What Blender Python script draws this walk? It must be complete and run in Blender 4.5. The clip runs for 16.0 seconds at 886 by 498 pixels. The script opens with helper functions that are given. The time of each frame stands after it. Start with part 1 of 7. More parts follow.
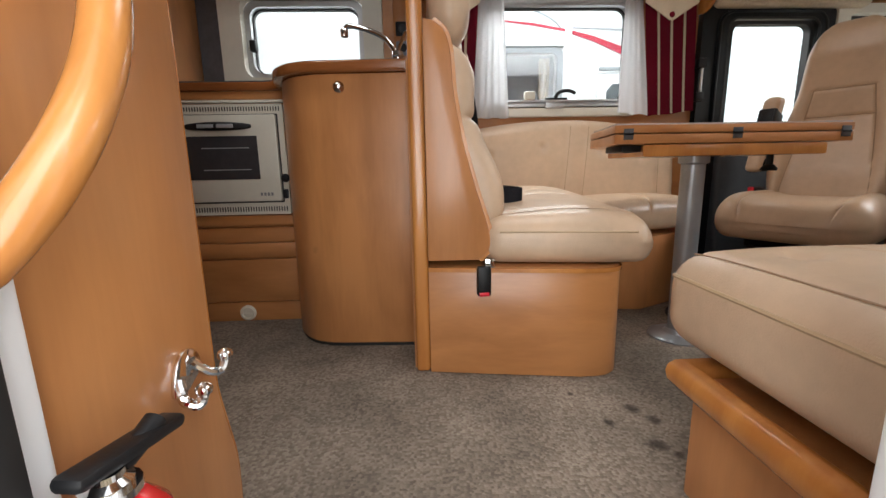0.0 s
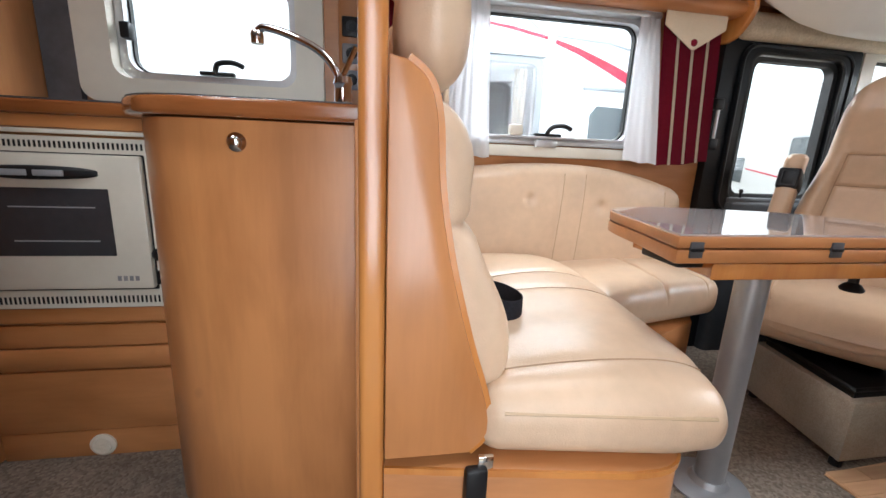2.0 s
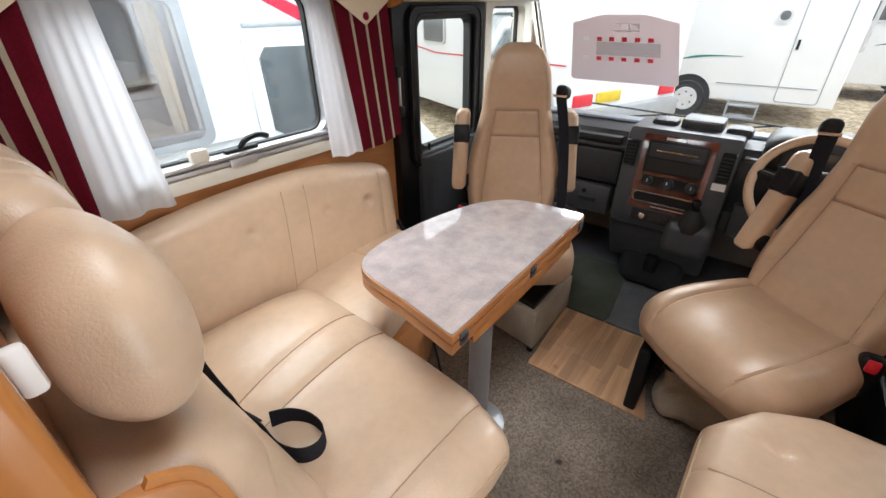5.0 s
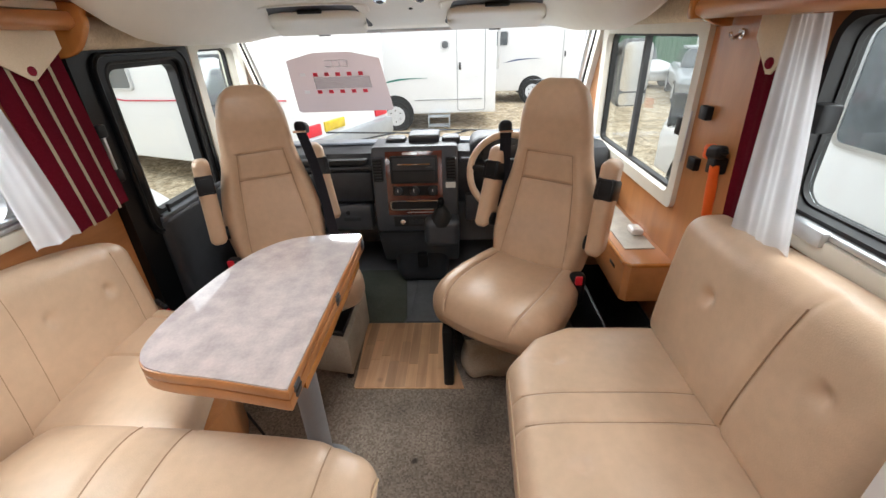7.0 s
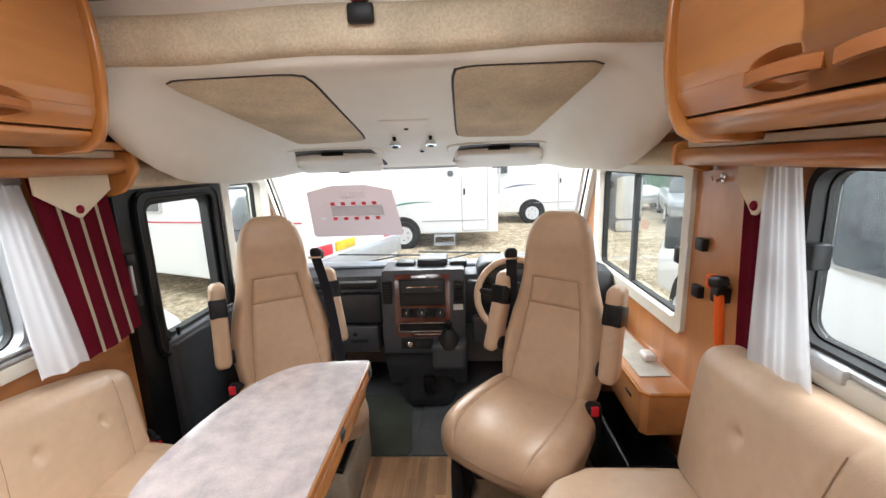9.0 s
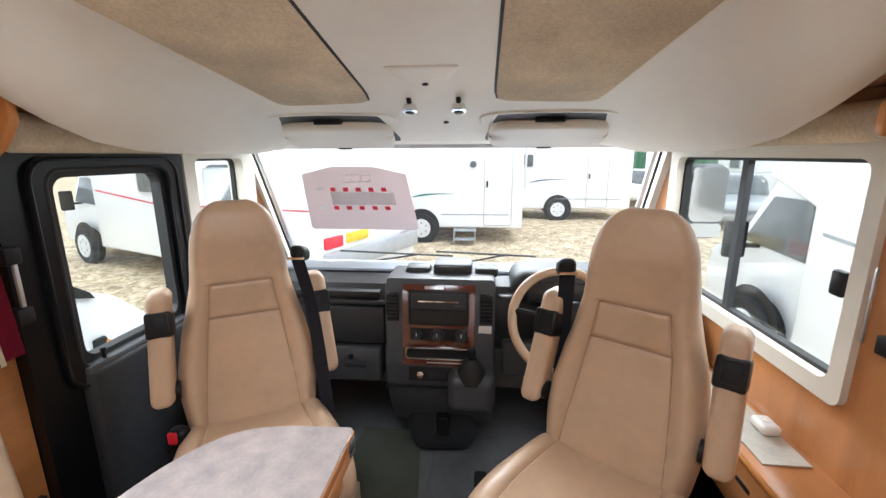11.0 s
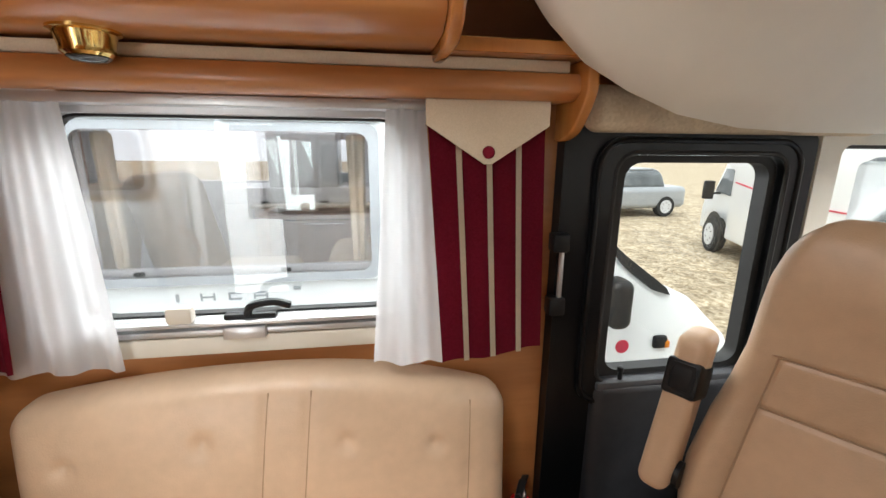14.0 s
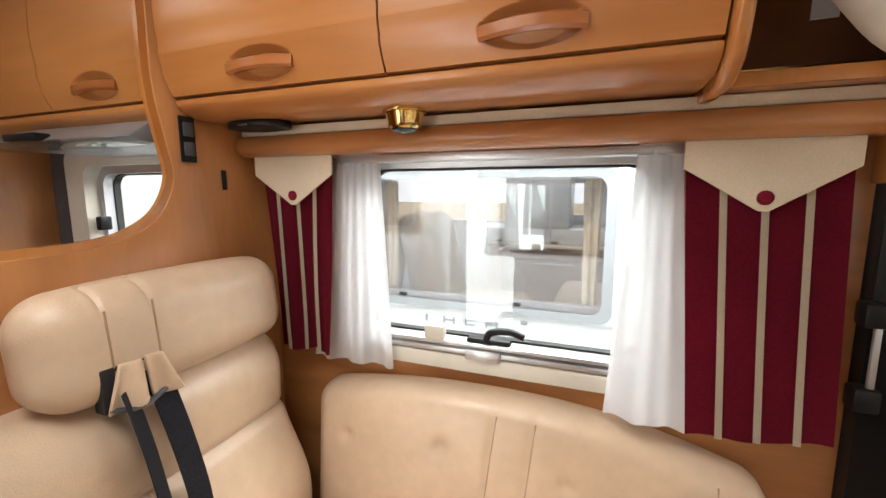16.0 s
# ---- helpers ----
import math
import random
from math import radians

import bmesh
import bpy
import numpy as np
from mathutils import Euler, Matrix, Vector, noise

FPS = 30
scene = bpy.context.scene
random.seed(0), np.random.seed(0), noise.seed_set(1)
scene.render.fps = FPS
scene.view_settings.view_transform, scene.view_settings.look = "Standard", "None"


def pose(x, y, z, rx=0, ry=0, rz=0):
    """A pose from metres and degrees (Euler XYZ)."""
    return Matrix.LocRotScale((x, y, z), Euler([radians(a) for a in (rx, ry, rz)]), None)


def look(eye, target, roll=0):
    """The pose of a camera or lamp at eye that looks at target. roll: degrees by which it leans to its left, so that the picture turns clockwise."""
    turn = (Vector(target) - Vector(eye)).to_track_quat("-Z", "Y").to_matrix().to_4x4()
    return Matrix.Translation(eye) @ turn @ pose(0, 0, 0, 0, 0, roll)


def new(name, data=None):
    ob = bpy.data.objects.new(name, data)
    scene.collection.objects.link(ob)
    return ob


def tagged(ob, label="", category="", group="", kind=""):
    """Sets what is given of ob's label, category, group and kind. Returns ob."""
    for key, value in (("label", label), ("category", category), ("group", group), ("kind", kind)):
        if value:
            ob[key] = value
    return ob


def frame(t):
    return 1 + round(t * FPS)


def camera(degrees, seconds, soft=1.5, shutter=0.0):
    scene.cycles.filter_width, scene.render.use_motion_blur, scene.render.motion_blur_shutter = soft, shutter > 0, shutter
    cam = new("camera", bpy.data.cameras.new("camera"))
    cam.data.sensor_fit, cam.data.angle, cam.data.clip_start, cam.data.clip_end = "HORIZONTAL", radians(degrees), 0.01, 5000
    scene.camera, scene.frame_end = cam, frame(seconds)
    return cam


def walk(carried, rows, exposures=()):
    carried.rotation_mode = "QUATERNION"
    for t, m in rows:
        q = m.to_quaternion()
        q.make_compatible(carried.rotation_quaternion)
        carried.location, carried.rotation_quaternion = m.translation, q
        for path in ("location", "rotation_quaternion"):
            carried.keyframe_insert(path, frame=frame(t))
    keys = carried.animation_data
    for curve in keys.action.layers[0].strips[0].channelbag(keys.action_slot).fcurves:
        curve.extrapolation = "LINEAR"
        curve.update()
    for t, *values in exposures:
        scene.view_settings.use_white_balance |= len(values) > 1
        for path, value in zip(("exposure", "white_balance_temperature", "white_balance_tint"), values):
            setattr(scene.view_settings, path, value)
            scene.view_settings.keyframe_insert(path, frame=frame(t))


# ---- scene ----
cam = camera(93.5, 16.0)
PATH = [
    (0, (0.021, -0.079, 0.603), (0.108, 1.883, 0.222), -1.1),
    (0.5, (-0.013, 0.052, 0.599), (0.197, 2.003, 0.212), -0.1),
    (1, (-0.013, 0.187, 0.594), (0.255, 2.142, 0.265), 1.7),
    (1.5, (-0.008, 0.407, 0.689), (0.27, 2.345, 0.282), 2.3),
    (2, (0.004, 0.467, 0.857), (0.353, 2.381, 0.395), 2.5),
    (2.5, (0.057, 0.596, 0.931), (0.784, 2.402, 0.476), 2.2),
    (3, (0.103, 0.673, 1.056), (1.087, 2.308, 0.456), 2.0),
    (3.2, (0.12, 0.699, 1.09), (1.142, 2.286, 0.431), 1.6),
    (5.3, (0.048, 0.761, 1.325), (1.505, 1.662, 0.292), -0.4),
    (5.5, (0.051, 0.759, 1.322), (1.588, 1.527, 0.299), -0.7),
    (6, (0.016, 0.798, 1.329), (1.687, 1.223, 0.315), -2.2),
    (6.5, (-0.011, 0.809, 1.333), (1.709, 0.968, 0.325), -2.1),
    (7, (-0.015, 0.801, 1.345), (1.76, 0.891, 0.426), -2.2),
    (7.5, (-0.027, 0.796, 1.381), (1.846, 0.893, 0.688), -2.9),
    (8, (-0.042, 0.792, 1.403), (1.897, 0.907, 0.929), -3.0),
    (8.2, (-0.05, 0.795, 1.408), (1.902, 0.911, 0.987), -2.9),
    (10.3, (0.245, 0.846, 1.352), (2.197, 0.948, 0.93), -1.0),
    (10.5, (0.32, 0.849, 1.348), (2.27, 0.973, 0.922), -0.7),
    (11, (0.504, 0.872, 1.326), (2.446, 1.058, 0.887), -0.2),
    (11.5, (0.662, 0.956, 1.313), (2.564, 1.412, 0.894), 0.2),
    (12, (0.763, 1.013, 1.295), (2.459, 1.989, 0.879), 0.4),
    (12.5, (0.862, 1.013, 1.278), (2.133, 2.47, 0.765), 0.6),
    (13, (0.91, 1.086, 1.259), (1.836, 2.725, 0.583), 1.1),
    (13.5, (0.947, 1.134, 1.267), (1.501, 2.933, 0.591), -0.2),
    (14, (0.979, 1.145, 1.299), (1.291, 3.063, 0.826), 0.5),
    (14.5, (0.995, 1.135, 1.345), (1.169, 3.114, 1.119), 0.2),
    (15, (0.986, 1.128, 1.377), (0.915, 3.124, 1.268), -0.5),
    (15.5, (0.966, 1.12, 1.363), (0.578, 3.074, 1.193), -0.4),
    (16, (0.949, 1.105, 1.306), (0.234, 2.951, 1.022), -0.1),
]
# the camera opens its exposure as it leaves the bright doorway
EXPOSURE = [(0.0, -0.4, 6600, 10), (0.5, 0.2, 6500, 10), (1.5, 0.35, 6300, 10), (2.5, -0.05, 6000, 10), (3.2, -0.12, 6000, 10), (5.5, -0.12, 6400, 10), (8.0, 0.03, 6450, 10), (10.5, 0.22, 6150, 10), (11.5, 0.1, 6200, 10), (12.6, -0.03, 6400, 10), (13.5, -0.08, 6600, 10), (14.5, 0.08, 6700, 10), (16.0, 0.17, 6800, 10)]
walk(cam, [(t, look(eye, target, roll)) for t, eye, target, roll in PATH], exposures=EXPOSURE)

# ---- world, sun, exposure ----
world = bpy.data.worlds.new("overcast_sky")
scene.world = world
world.use_nodes = True
wn = world.node_tree.nodes
sky = wn.new("ShaderNodeTexSky")
sky.sky_type = "NISHITA"
sky.sun_disc = False
sky.sun_elevation = radians(48)
sky.sun_rotation = radians(215)
sky.air_density, sky.dust_density, sky.ozone_density = 1.0, 6.0, 0.6
milk = wn.new("ShaderNodeMixRGB")
milk.inputs[0].default_value = 0.94
milk.inputs[2].default_value = (9.0, 9.3, 9.8, 1)
world.node_tree.links.new(sky.outputs[0], milk.inputs[1])
world.node_tree.links.new(milk.outputs[0], wn["Background"].inputs[0])
wn["Background"].inputs[1].default_value = 0.21

sun = new("overcast_sun", bpy.data.lights.new("overcast_sun", "SUN"))
sun.data.energy, sun.data.angle, sun.data.color = 1.5, radians(25), (1.0, 0.985, 0.96)
sun.matrix_world = look((0, 0, 10), (2.2, 3.2, 3.0))


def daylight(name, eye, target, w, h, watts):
    """An area lamp outside an opening of the vehicle, added to boost the sky light that falls in."""
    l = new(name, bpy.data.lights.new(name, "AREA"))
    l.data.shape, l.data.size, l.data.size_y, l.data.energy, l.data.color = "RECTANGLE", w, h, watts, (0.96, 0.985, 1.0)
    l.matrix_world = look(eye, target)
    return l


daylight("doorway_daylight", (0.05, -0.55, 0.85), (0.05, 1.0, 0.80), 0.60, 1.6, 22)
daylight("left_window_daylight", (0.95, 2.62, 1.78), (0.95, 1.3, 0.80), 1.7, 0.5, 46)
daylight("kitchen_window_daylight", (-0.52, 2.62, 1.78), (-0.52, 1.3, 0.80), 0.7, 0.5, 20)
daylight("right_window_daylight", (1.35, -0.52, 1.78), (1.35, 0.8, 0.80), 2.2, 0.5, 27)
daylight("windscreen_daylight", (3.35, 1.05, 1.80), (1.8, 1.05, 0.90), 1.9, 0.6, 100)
# assumed rooflights, out of view; lamps added to brighten lockers and kitchen
daylight("assumed_rooflight_lamp", (0.45, 1.02, 2.10), (0.45, 1.02, 0.0), 0.60, 0.60, 9)
daylight("assumed_rooflight_lamp", (-0.70, 1.02, 2.10), (-0.70, 1.02, 0.0), 0.36, 0.36, 2.5)


# ---- materials ----
def mat(name, color, rough=0.5, metal=0.0, var=0.12, scale=8.0, bump=0.0, bscale=60.0, spec=0.5, coat=0.0, stretch=(1, 1, 1), dark=None, detail=6.0, sheen=0.0):
    """A surface with colour that varies at two scales and a fine relief."""
    m = bpy.data.materials.new(name)
    m.use_nodes = True
    nt = m.node_tree
    b = nt.nodes["Principled BSDF"]
    b.inputs["Roughness"].default_value = rough
    b.inputs["Metallic"].default_value = metal
    b.inputs["Specular IOR Level"].default_value = spec
    b.inputs["Coat Weight"].default_value = coat
    b.inputs["Coat Roughness"].default_value = 0.12
    b.inputs["Sheen Weight"].default_value = sheen
    tc = nt.nodes.new("ShaderNodeTexCoord")
    mp = nt.nodes.new("ShaderNodeMapping")
    mp.inputs["Scale"].default_value = stretch
    nt.links.new(tc.outputs["Object"], mp.inputs[0])
    n1 = nt.nodes.new("ShaderNodeTexNoise")
    n1.inputs["Scale"].default_value = scale
    n1.inputs["Detail"].default_value = detail
    nt.links.new(mp.outputs[0], n1.inputs[0])
    n2 = nt.nodes.new("ShaderNodeTexNoise")
    n2.inputs["Scale"].default_value = scale * 7
    n2.inputs["Detail"].default_value = 3
    nt.links.new(mp.outputs[0], n2.inputs[0])
    add = nt.nodes.new("ShaderNodeMath")
    add.operation = "MULTIPLY_ADD"
    add.inputs[1].default_value = 0.35
    nt.links.new(n2.outputs[0], add.inputs[0])
    nt.links.new(n1.outputs[0], add.inputs[2])
    ramp = nt.nodes.new("ShaderNodeValToRGB")
    c = Vector(color[:3])
    d = Vector(dark[:3]) if dark else c * (1 - 2 * var)
    lite = c * (1 + var)
    ramp.color_ramp.elements[0].position, ramp.color_ramp.elements[0].color = 0.45, (*d, 1)
    ramp.color_ramp.elements[1].position, ramp.color_ramp.elements[1].color = 0.9, (*lite, 1)
    nt.links.new(add.outputs[0], ramp.inputs[0])
    nt.links.new(ramp.outputs[0], b.inputs["Base Color"])
    if bump:
        n3 = nt.nodes.new("ShaderNodeTexNoise")
        n3.inputs["Scale"].default_value = bscale
        n3.inputs["Detail"].default_value = 4
        nt.links.new(mp.outputs[0], n3.inputs[0])
        bp = nt.nodes.new("ShaderNodeBump")
        bp.inputs["Strength"].default_value = bump
        bp.inputs["Distance"].default_value = 0.003
        nt.links.new(n3.outputs[0], bp.inputs["Height"])
        nt.links.new(bp.outputs[0], b.inputs["Normal"])
    return m


def wood(name, color, dark, rough=0.32, stretch=(3, 3, 0.4), scale=4.0, coat=0.25):
    """Veneer: long soft figure along one axis, fine pores, a few darker clouds."""
    m = bpy.data.materials.new(name)
    m.use_nodes = True
    nt = m.node_tree
    b = nt.nodes["Principled BSDF"]
    b.inputs["Roughness"].default_value = rough
    b.inputs["Coat Weight"].default_value = coat
    b.inputs["Coat Roughness"].default_value = 0.15
    tc = nt.nodes.new("ShaderNodeTexCoord")
    mp = nt.nodes.new("ShaderNodeMapping")
    mp.inputs["Scale"].default_value = stretch
    nt.links.new(tc.outputs["Object"], mp.inputs[0])
    fig = nt.nodes.new("ShaderNodeTexNoise")
    fig.inputs["Scale"].default_value, fig.inputs["Detail"].default_value, fig.inputs["Distortion"].default_value = scale * 1.25, 6, 0.35
    nt.links.new(mp.outputs[0], fig.inputs[0])
    mp2 = nt.nodes.new("ShaderNodeMapping")
    mp2.inputs["Scale"].default_value = [s * 14 if s >= 1 else s * 4 for s in stretch]
    nt.links.new(tc.outputs["Object"], mp2.inputs[0])
    pore = nt.nodes.new("ShaderNodeTexNoise")
    pore.inputs["Scale"].default_value, pore.inputs["Detail"].default_value = scale, 3
    nt.links.new(mp2.outputs[0], pore.inputs[0])
    cloud = nt.nodes.new("ShaderNodeTexNoise")
    cloud.inputs["Scale"].default_value = 3.0
    nt.links.new(tc.outputs["Object"], cloud.inputs[0])
    a1 = nt.nodes.new("ShaderNodeMath")
    a1.operation = "MULTIPLY_ADD"
    a1.inputs[1].default_value = 0.15
    nt.links.new(pore.outputs[0], a1.inputs[0])
    nt.links.new(fig.outputs[0], a1.inputs[2])
    a2 = nt.nodes.new("ShaderNodeMath")
    a2.operation = "MULTIPLY_ADD"
    a2.inputs[1].default_value = 0.45
    nt.links.new(cloud.outputs[0], a2.inputs[0])
    nt.links.new(a1.outputs[0], a2.inputs[2])
    ramp = nt.nodes.new("ShaderNodeValToRGB")
    ramp.color_ramp.elements[0].position, ramp.color_ramp.elements[0].color = 0.58, (*dark, 1)
    ramp.color_ramp.elements[1].position, ramp.color_ramp.elements[1].color = 0.98, (*color, 1)
    nt.links.new(a2.outputs[0], ramp.inputs[0])
    # a few small knots
    warp = nt.nodes.new("ShaderNodeMixRGB")
    warp.blend_type, warp.inputs[0].default_value = "ADD", 0.10
    nt.links.new(tc.outputs["Object"], warp.inputs[1])
    nt.links.new(cloud.outputs["Color"], warp.inputs[2])
    vor, sep, rare, size, keep, knot = (nt.nodes.new("ShaderNode" + k) for k in ("TexVoronoi", "SeparateColor", "Math", "MapRange", "Math", "MixRGB"))
    vor.inputs["Scale"].default_value = 4.2
    nt.links.new(warp.outputs[0], vor.inputs[0])
    nt.links.new(vor.outputs["Color"], sep.inputs[0])
    rare.operation, rare.inputs[1].default_value = "GREATER_THAN", 0.4
    nt.links.new(sep.outputs[0], rare.inputs[0])
    size.inputs[1].default_value, size.inputs[2].default_value, size.inputs[3].default_value, size.inputs[4].default_value = 0.015, 0.075, 0.6, 0.0
    nt.links.new(vor.outputs["Distance"], size.inputs[0])
    keep.operation = "MULTIPLY"
    nt.links.new(rare.outputs[0], keep.inputs[0])
    nt.links.new(size.outputs[0], keep.inputs[1])
    knot.inputs[2].default_value = (*[c * 0.45 for c in dark], 1)
    nt.links.new(keep.outputs[0], knot.inputs[0])
    nt.links.new(ramp.outputs[0], knot.inputs[1])
    nt.links.new(knot.outputs[0], b.inputs["Base Color"])
    bp = nt.nodes.new("ShaderNodeBump")
    bp.inputs["Strength"].default_value, bp.inputs["Distance"].default_value = 0.06, 0.002
    nt.links.new(pore.outputs[0], bp.inputs["Height"])
    nt.links.new(bp.outputs[0], b.inputs["Normal"])
    return m


def glass(name, tint=(0.95, 0.98, 0.97), rough=0.0, base=0.02):
    """A thin pane: mostly clear, with a faint mirror by Fresnel."""
    m = bpy.data.materials.new(name)
    m.use_nodes = True
    nt = m.node_tree
    nt.nodes.remove(nt.nodes["Principled BSDF"])
    tr, gl, mix, lw, pw, sc = (nt.nodes.new("ShaderNode" + k) for k in ("BsdfTransparent", "BsdfGlossy", "MixShader", "LayerWeight", "Math", "Math"))
    tr.inputs[0].default_value = (*tint, 1)
    gl.inputs["Roughness"].default_value = rough
    lw.inputs[0].default_value = 0.5
    pw.operation, pw.inputs[1].default_value = "POWER", 4.0
    sc.operation, sc.inputs[1].default_value, sc.inputs[2].default_value = "MULTIPLY_ADD", 0.7, base
    nt.links.new(lw.outputs["Facing"], pw.inputs[0])
    nt.links.new(pw.outputs[0], sc.inputs[0])
    nt.links.new(sc.outputs[0], mix.inputs[0])
    nt.links.new(tr.outputs[0], mix.inputs[1])
    nt.links.new(gl.outputs[0], mix.inputs[2])
    nt.links.new(mix.outputs[0], nt.nodes["Material Output"].inputs[0])
    return m


def weave(name, c1, c2, size, rough=0.95, bump=0.5, stain=0.0):
    """Woven cloth or carpet: a fine check of two yarns with relief and soiling."""
    m = bpy.data.materials.new(name)
    m.use_nodes = True
    nt = m.node_tree
    b = nt.nodes["Principled BSDF"]
    b.inputs["Roughness"].default_value = rough
    b.inputs["Specular IOR Level"].default_value = 0.2
    tc = nt.nodes.new("ShaderNodeTexCoord")
    v = nt.nodes.new("ShaderNodeTexVoronoi")
    v.inputs["Scale"].default_value = 1 / size
    v.inputs["Randomness"].default_value = 0.55
    nt.links.new(tc.outputs["Object"], v.inputs[0])
    n = nt.nodes.new("ShaderNodeTexNoise")
    n.inputs["Scale"].default_value, n.inputs["Detail"].default_value = 3.5, 6
    nt.links.new(tc.outputs["Object"], n.inputs[0])
    sep = nt.nodes.new("ShaderNodeSeparateColor")
    nt.links.new(v.outputs["Color"], sep.inputs[0])
    mx = nt.nodes.new("ShaderNodeMixRGB")
    mx.inputs[1].default_value, mx.inputs[2].default_value = (*c1, 1), (*c2, 1)
    nt.links.new(sep.outputs[0], mx.inputs[0])
    st = nt.nodes.new("ShaderNodeMapRange")
    st.inputs[1].default_value, st.inputs[2].default_value = 0.35, 0.7
    st.inputs[3].default_value, st.inputs[4].default_value = 1.0 - stain, 1.08
    nt.links.new(n.outputs[0], st.inputs[0])
    mul = nt.nodes.new("ShaderNodeMixRGB")
    mul.blend_type = "MULTIPLY"
    mul.inputs[0].default_value = 1
    nt.links.new(mx.outputs[0], mul.inputs[1])
    nt.links.new(st.outputs[0], mul.inputs[2])
    nt.links.new(mul.outputs[0], b.inputs["Base Color"])
    bp = nt.nodes.new("ShaderNodeBump")
    bp.inputs["Strength"].default_value, bp.inputs["Distance"].default_value = bump, 0.004
    bp.invert = True
    nt.links.new(v.outputs["Distance"], bp.inputs["Height"])
    nt.links.new(bp.outputs[0], b.inputs["Normal"])
    return m


def sheer(name, color=(0.85, 0.85, 0.86), clear=0.16):
    m = bpy.data.materials.new(name)
    m.use_nodes = True
    nt = m.node_tree
    nt.nodes.remove(nt.nodes["Principled BSDF"])
    df, tl, tp, m1, m2 = (nt.nodes.new("ShaderNode" + k) for k in ("BsdfDiffuse", "BsdfTranslucent", "BsdfTransparent", "MixShader", "MixShader"))
    df.inputs[0].default_value = (*color, 1)
    tl.inputs[0].default_value = (*[c * 0.95 for c in color], 1)
    m1.inputs[0].default_value, m2.inputs[0].default_value = 0.45, clear
    nt.links.new(df.outputs[0], m1.inputs[1])
    nt.links.new(tl.outputs[0], m1.inputs[2])
    nt.links.new(m1.outputs[0], m2.inputs[1])
    nt.links.new(tp.outputs[0], m2.inputs[2])
    nt.links.new(m2.outputs[0], nt.nodes["Material Output"].inputs[0])
    return m


def spills(m, spots):
    """Dark ragged spill marks soaked into a cloth, at (x, y, radius)."""
    nt = m.node_tree
    b = nt.nodes["Principled BSDF"]
    geo, noise = nt.nodes.new("ShaderNodeTexCoord"), nt.nodes.new("ShaderNodeTexNoise")
    noise.inputs["Scale"].default_value, noise.inputs["Detail"].default_value = 30, 5
    nt.links.new(geo.outputs["Object"], noise.inputs[0])
    for x, y, r in spots:
        d, ad, rg, mx = (nt.nodes.new("ShaderNode" + k) for k in ("VectorMath", "Math", "MapRange", "MixRGB"))
        d.operation, d.inputs[1].default_value = "DISTANCE", (x, y, 0)
        nt.links.new(geo.outputs["Object"], d.inputs[0])
        ad.operation, ad.inputs[1].default_value = "MULTIPLY_ADD", r * 1.6
        nt.links.new(noise.outputs[0], ad.inputs[0])
        nt.links.new(d.outputs["Value"], ad.inputs[2])
        rg.inputs[1].default_value, rg.inputs[2].default_value, rg.inputs[3].default_value, rg.inputs[4].default_value = r * 1.3, r * 2.0, 0.75, 0.0
        nt.links.new(ad.outputs[0], rg.inputs[0])
        nt.links.new(b.inputs["Base Color"].links[0].from_socket, mx.inputs[1])
        mx.inputs[2].default_value = (0.03, 0.024, 0.02, 1)
        nt.links.new(rg.outputs[0], mx.inputs[0])
        nt.links.new(mx.outputs[0], b.inputs["Base Color"])


WOOD_V = wood("pear_veneer_upright", (0.545, 0.238, 0.086), (0.385, 0.158, 0.054), stretch=(2.2, 2.2, 0.6))
WOOD_X = wood("pear_veneer_lengthways", (0.545, 0.238, 0.086), (0.385, 0.158, 0.054), stretch=(0.6, 2.2, 2.2))
WOOD_EDGE = wood("beech_edge_lipping", (0.58, 0.245, 0.065), (0.42, 0.155, 0.038), rough=0.25, coat=0.5)
WOOD_CAB = wood("locker_door_veneer", (0.54, 0.222, 0.066), (0.43, 0.165, 0.047), rough=0.32, stretch=(0.35, 2.4, 2.4), coat=0.35)
WOOD_DARK = wood("worktop_edge_wood", (0.36, 0.13, 0.04), (0.22, 0.07, 0.02), rough=0.2, stretch=(0.3, 3, 3), coat=0.7)
WOOD_PULL = wood("cherry_pull_wood", (0.45, 0.16, 0.05), (0.30, 0.09, 0.025), rough=0.2, stretch=(0.3, 3, 3), coat=0.7)
WOOD_RED = wood("burr_wood_dash_trim", (0.16, 0.035, 0.02), (0.06, 0.012, 0.008), rough=0.15, stretch=(2, 2, 2), coat=1.0)
PLANK = wood("plank_vinyl", (0.66, 0.40, 0.215), (0.46, 0.25, 0.125), rough=0.5, stretch=(0.4, 6, 6), coat=0.0)
rnd, rng, mul = (PLANK.node_tree.nodes.new("ShaderNode" + k) for k in ("ObjectInfo", "MapRange", "MixRGB"))
rng.inputs[3].default_value, rng.inputs[4].default_value = 0.70, 1.2
mul.blend_type, mul.inputs[0].default_value = "MULTIPLY", 1.0
PLANK.node_tree.links.new(rnd.outputs["Random"], rng.inputs[0])
PLANK.node_tree.links.new(PLANK.node_tree.nodes["Principled BSDF"].inputs["Base Color"].links[0].from_socket, mul.inputs[1])
PLANK.node_tree.links.new(rng.outputs[0], mul.inputs[2])
PLANK.node_tree.links.new(mul.outputs[0], PLANK.node_tree.nodes["Principled BSDF"].inputs["Base Color"])
LEATHER = mat("cream_leather", (0.66, 0.485, 0.335), 0.30, var=0.07, scale=5, bump=0.22, bscale=300, spec=0.5)
LEATHER_D = mat("tan_leather", (0.59, 0.405, 0.265), 0.30, var=0.07, scale=5, bump=0.22, bscale=300, spec=0.5)
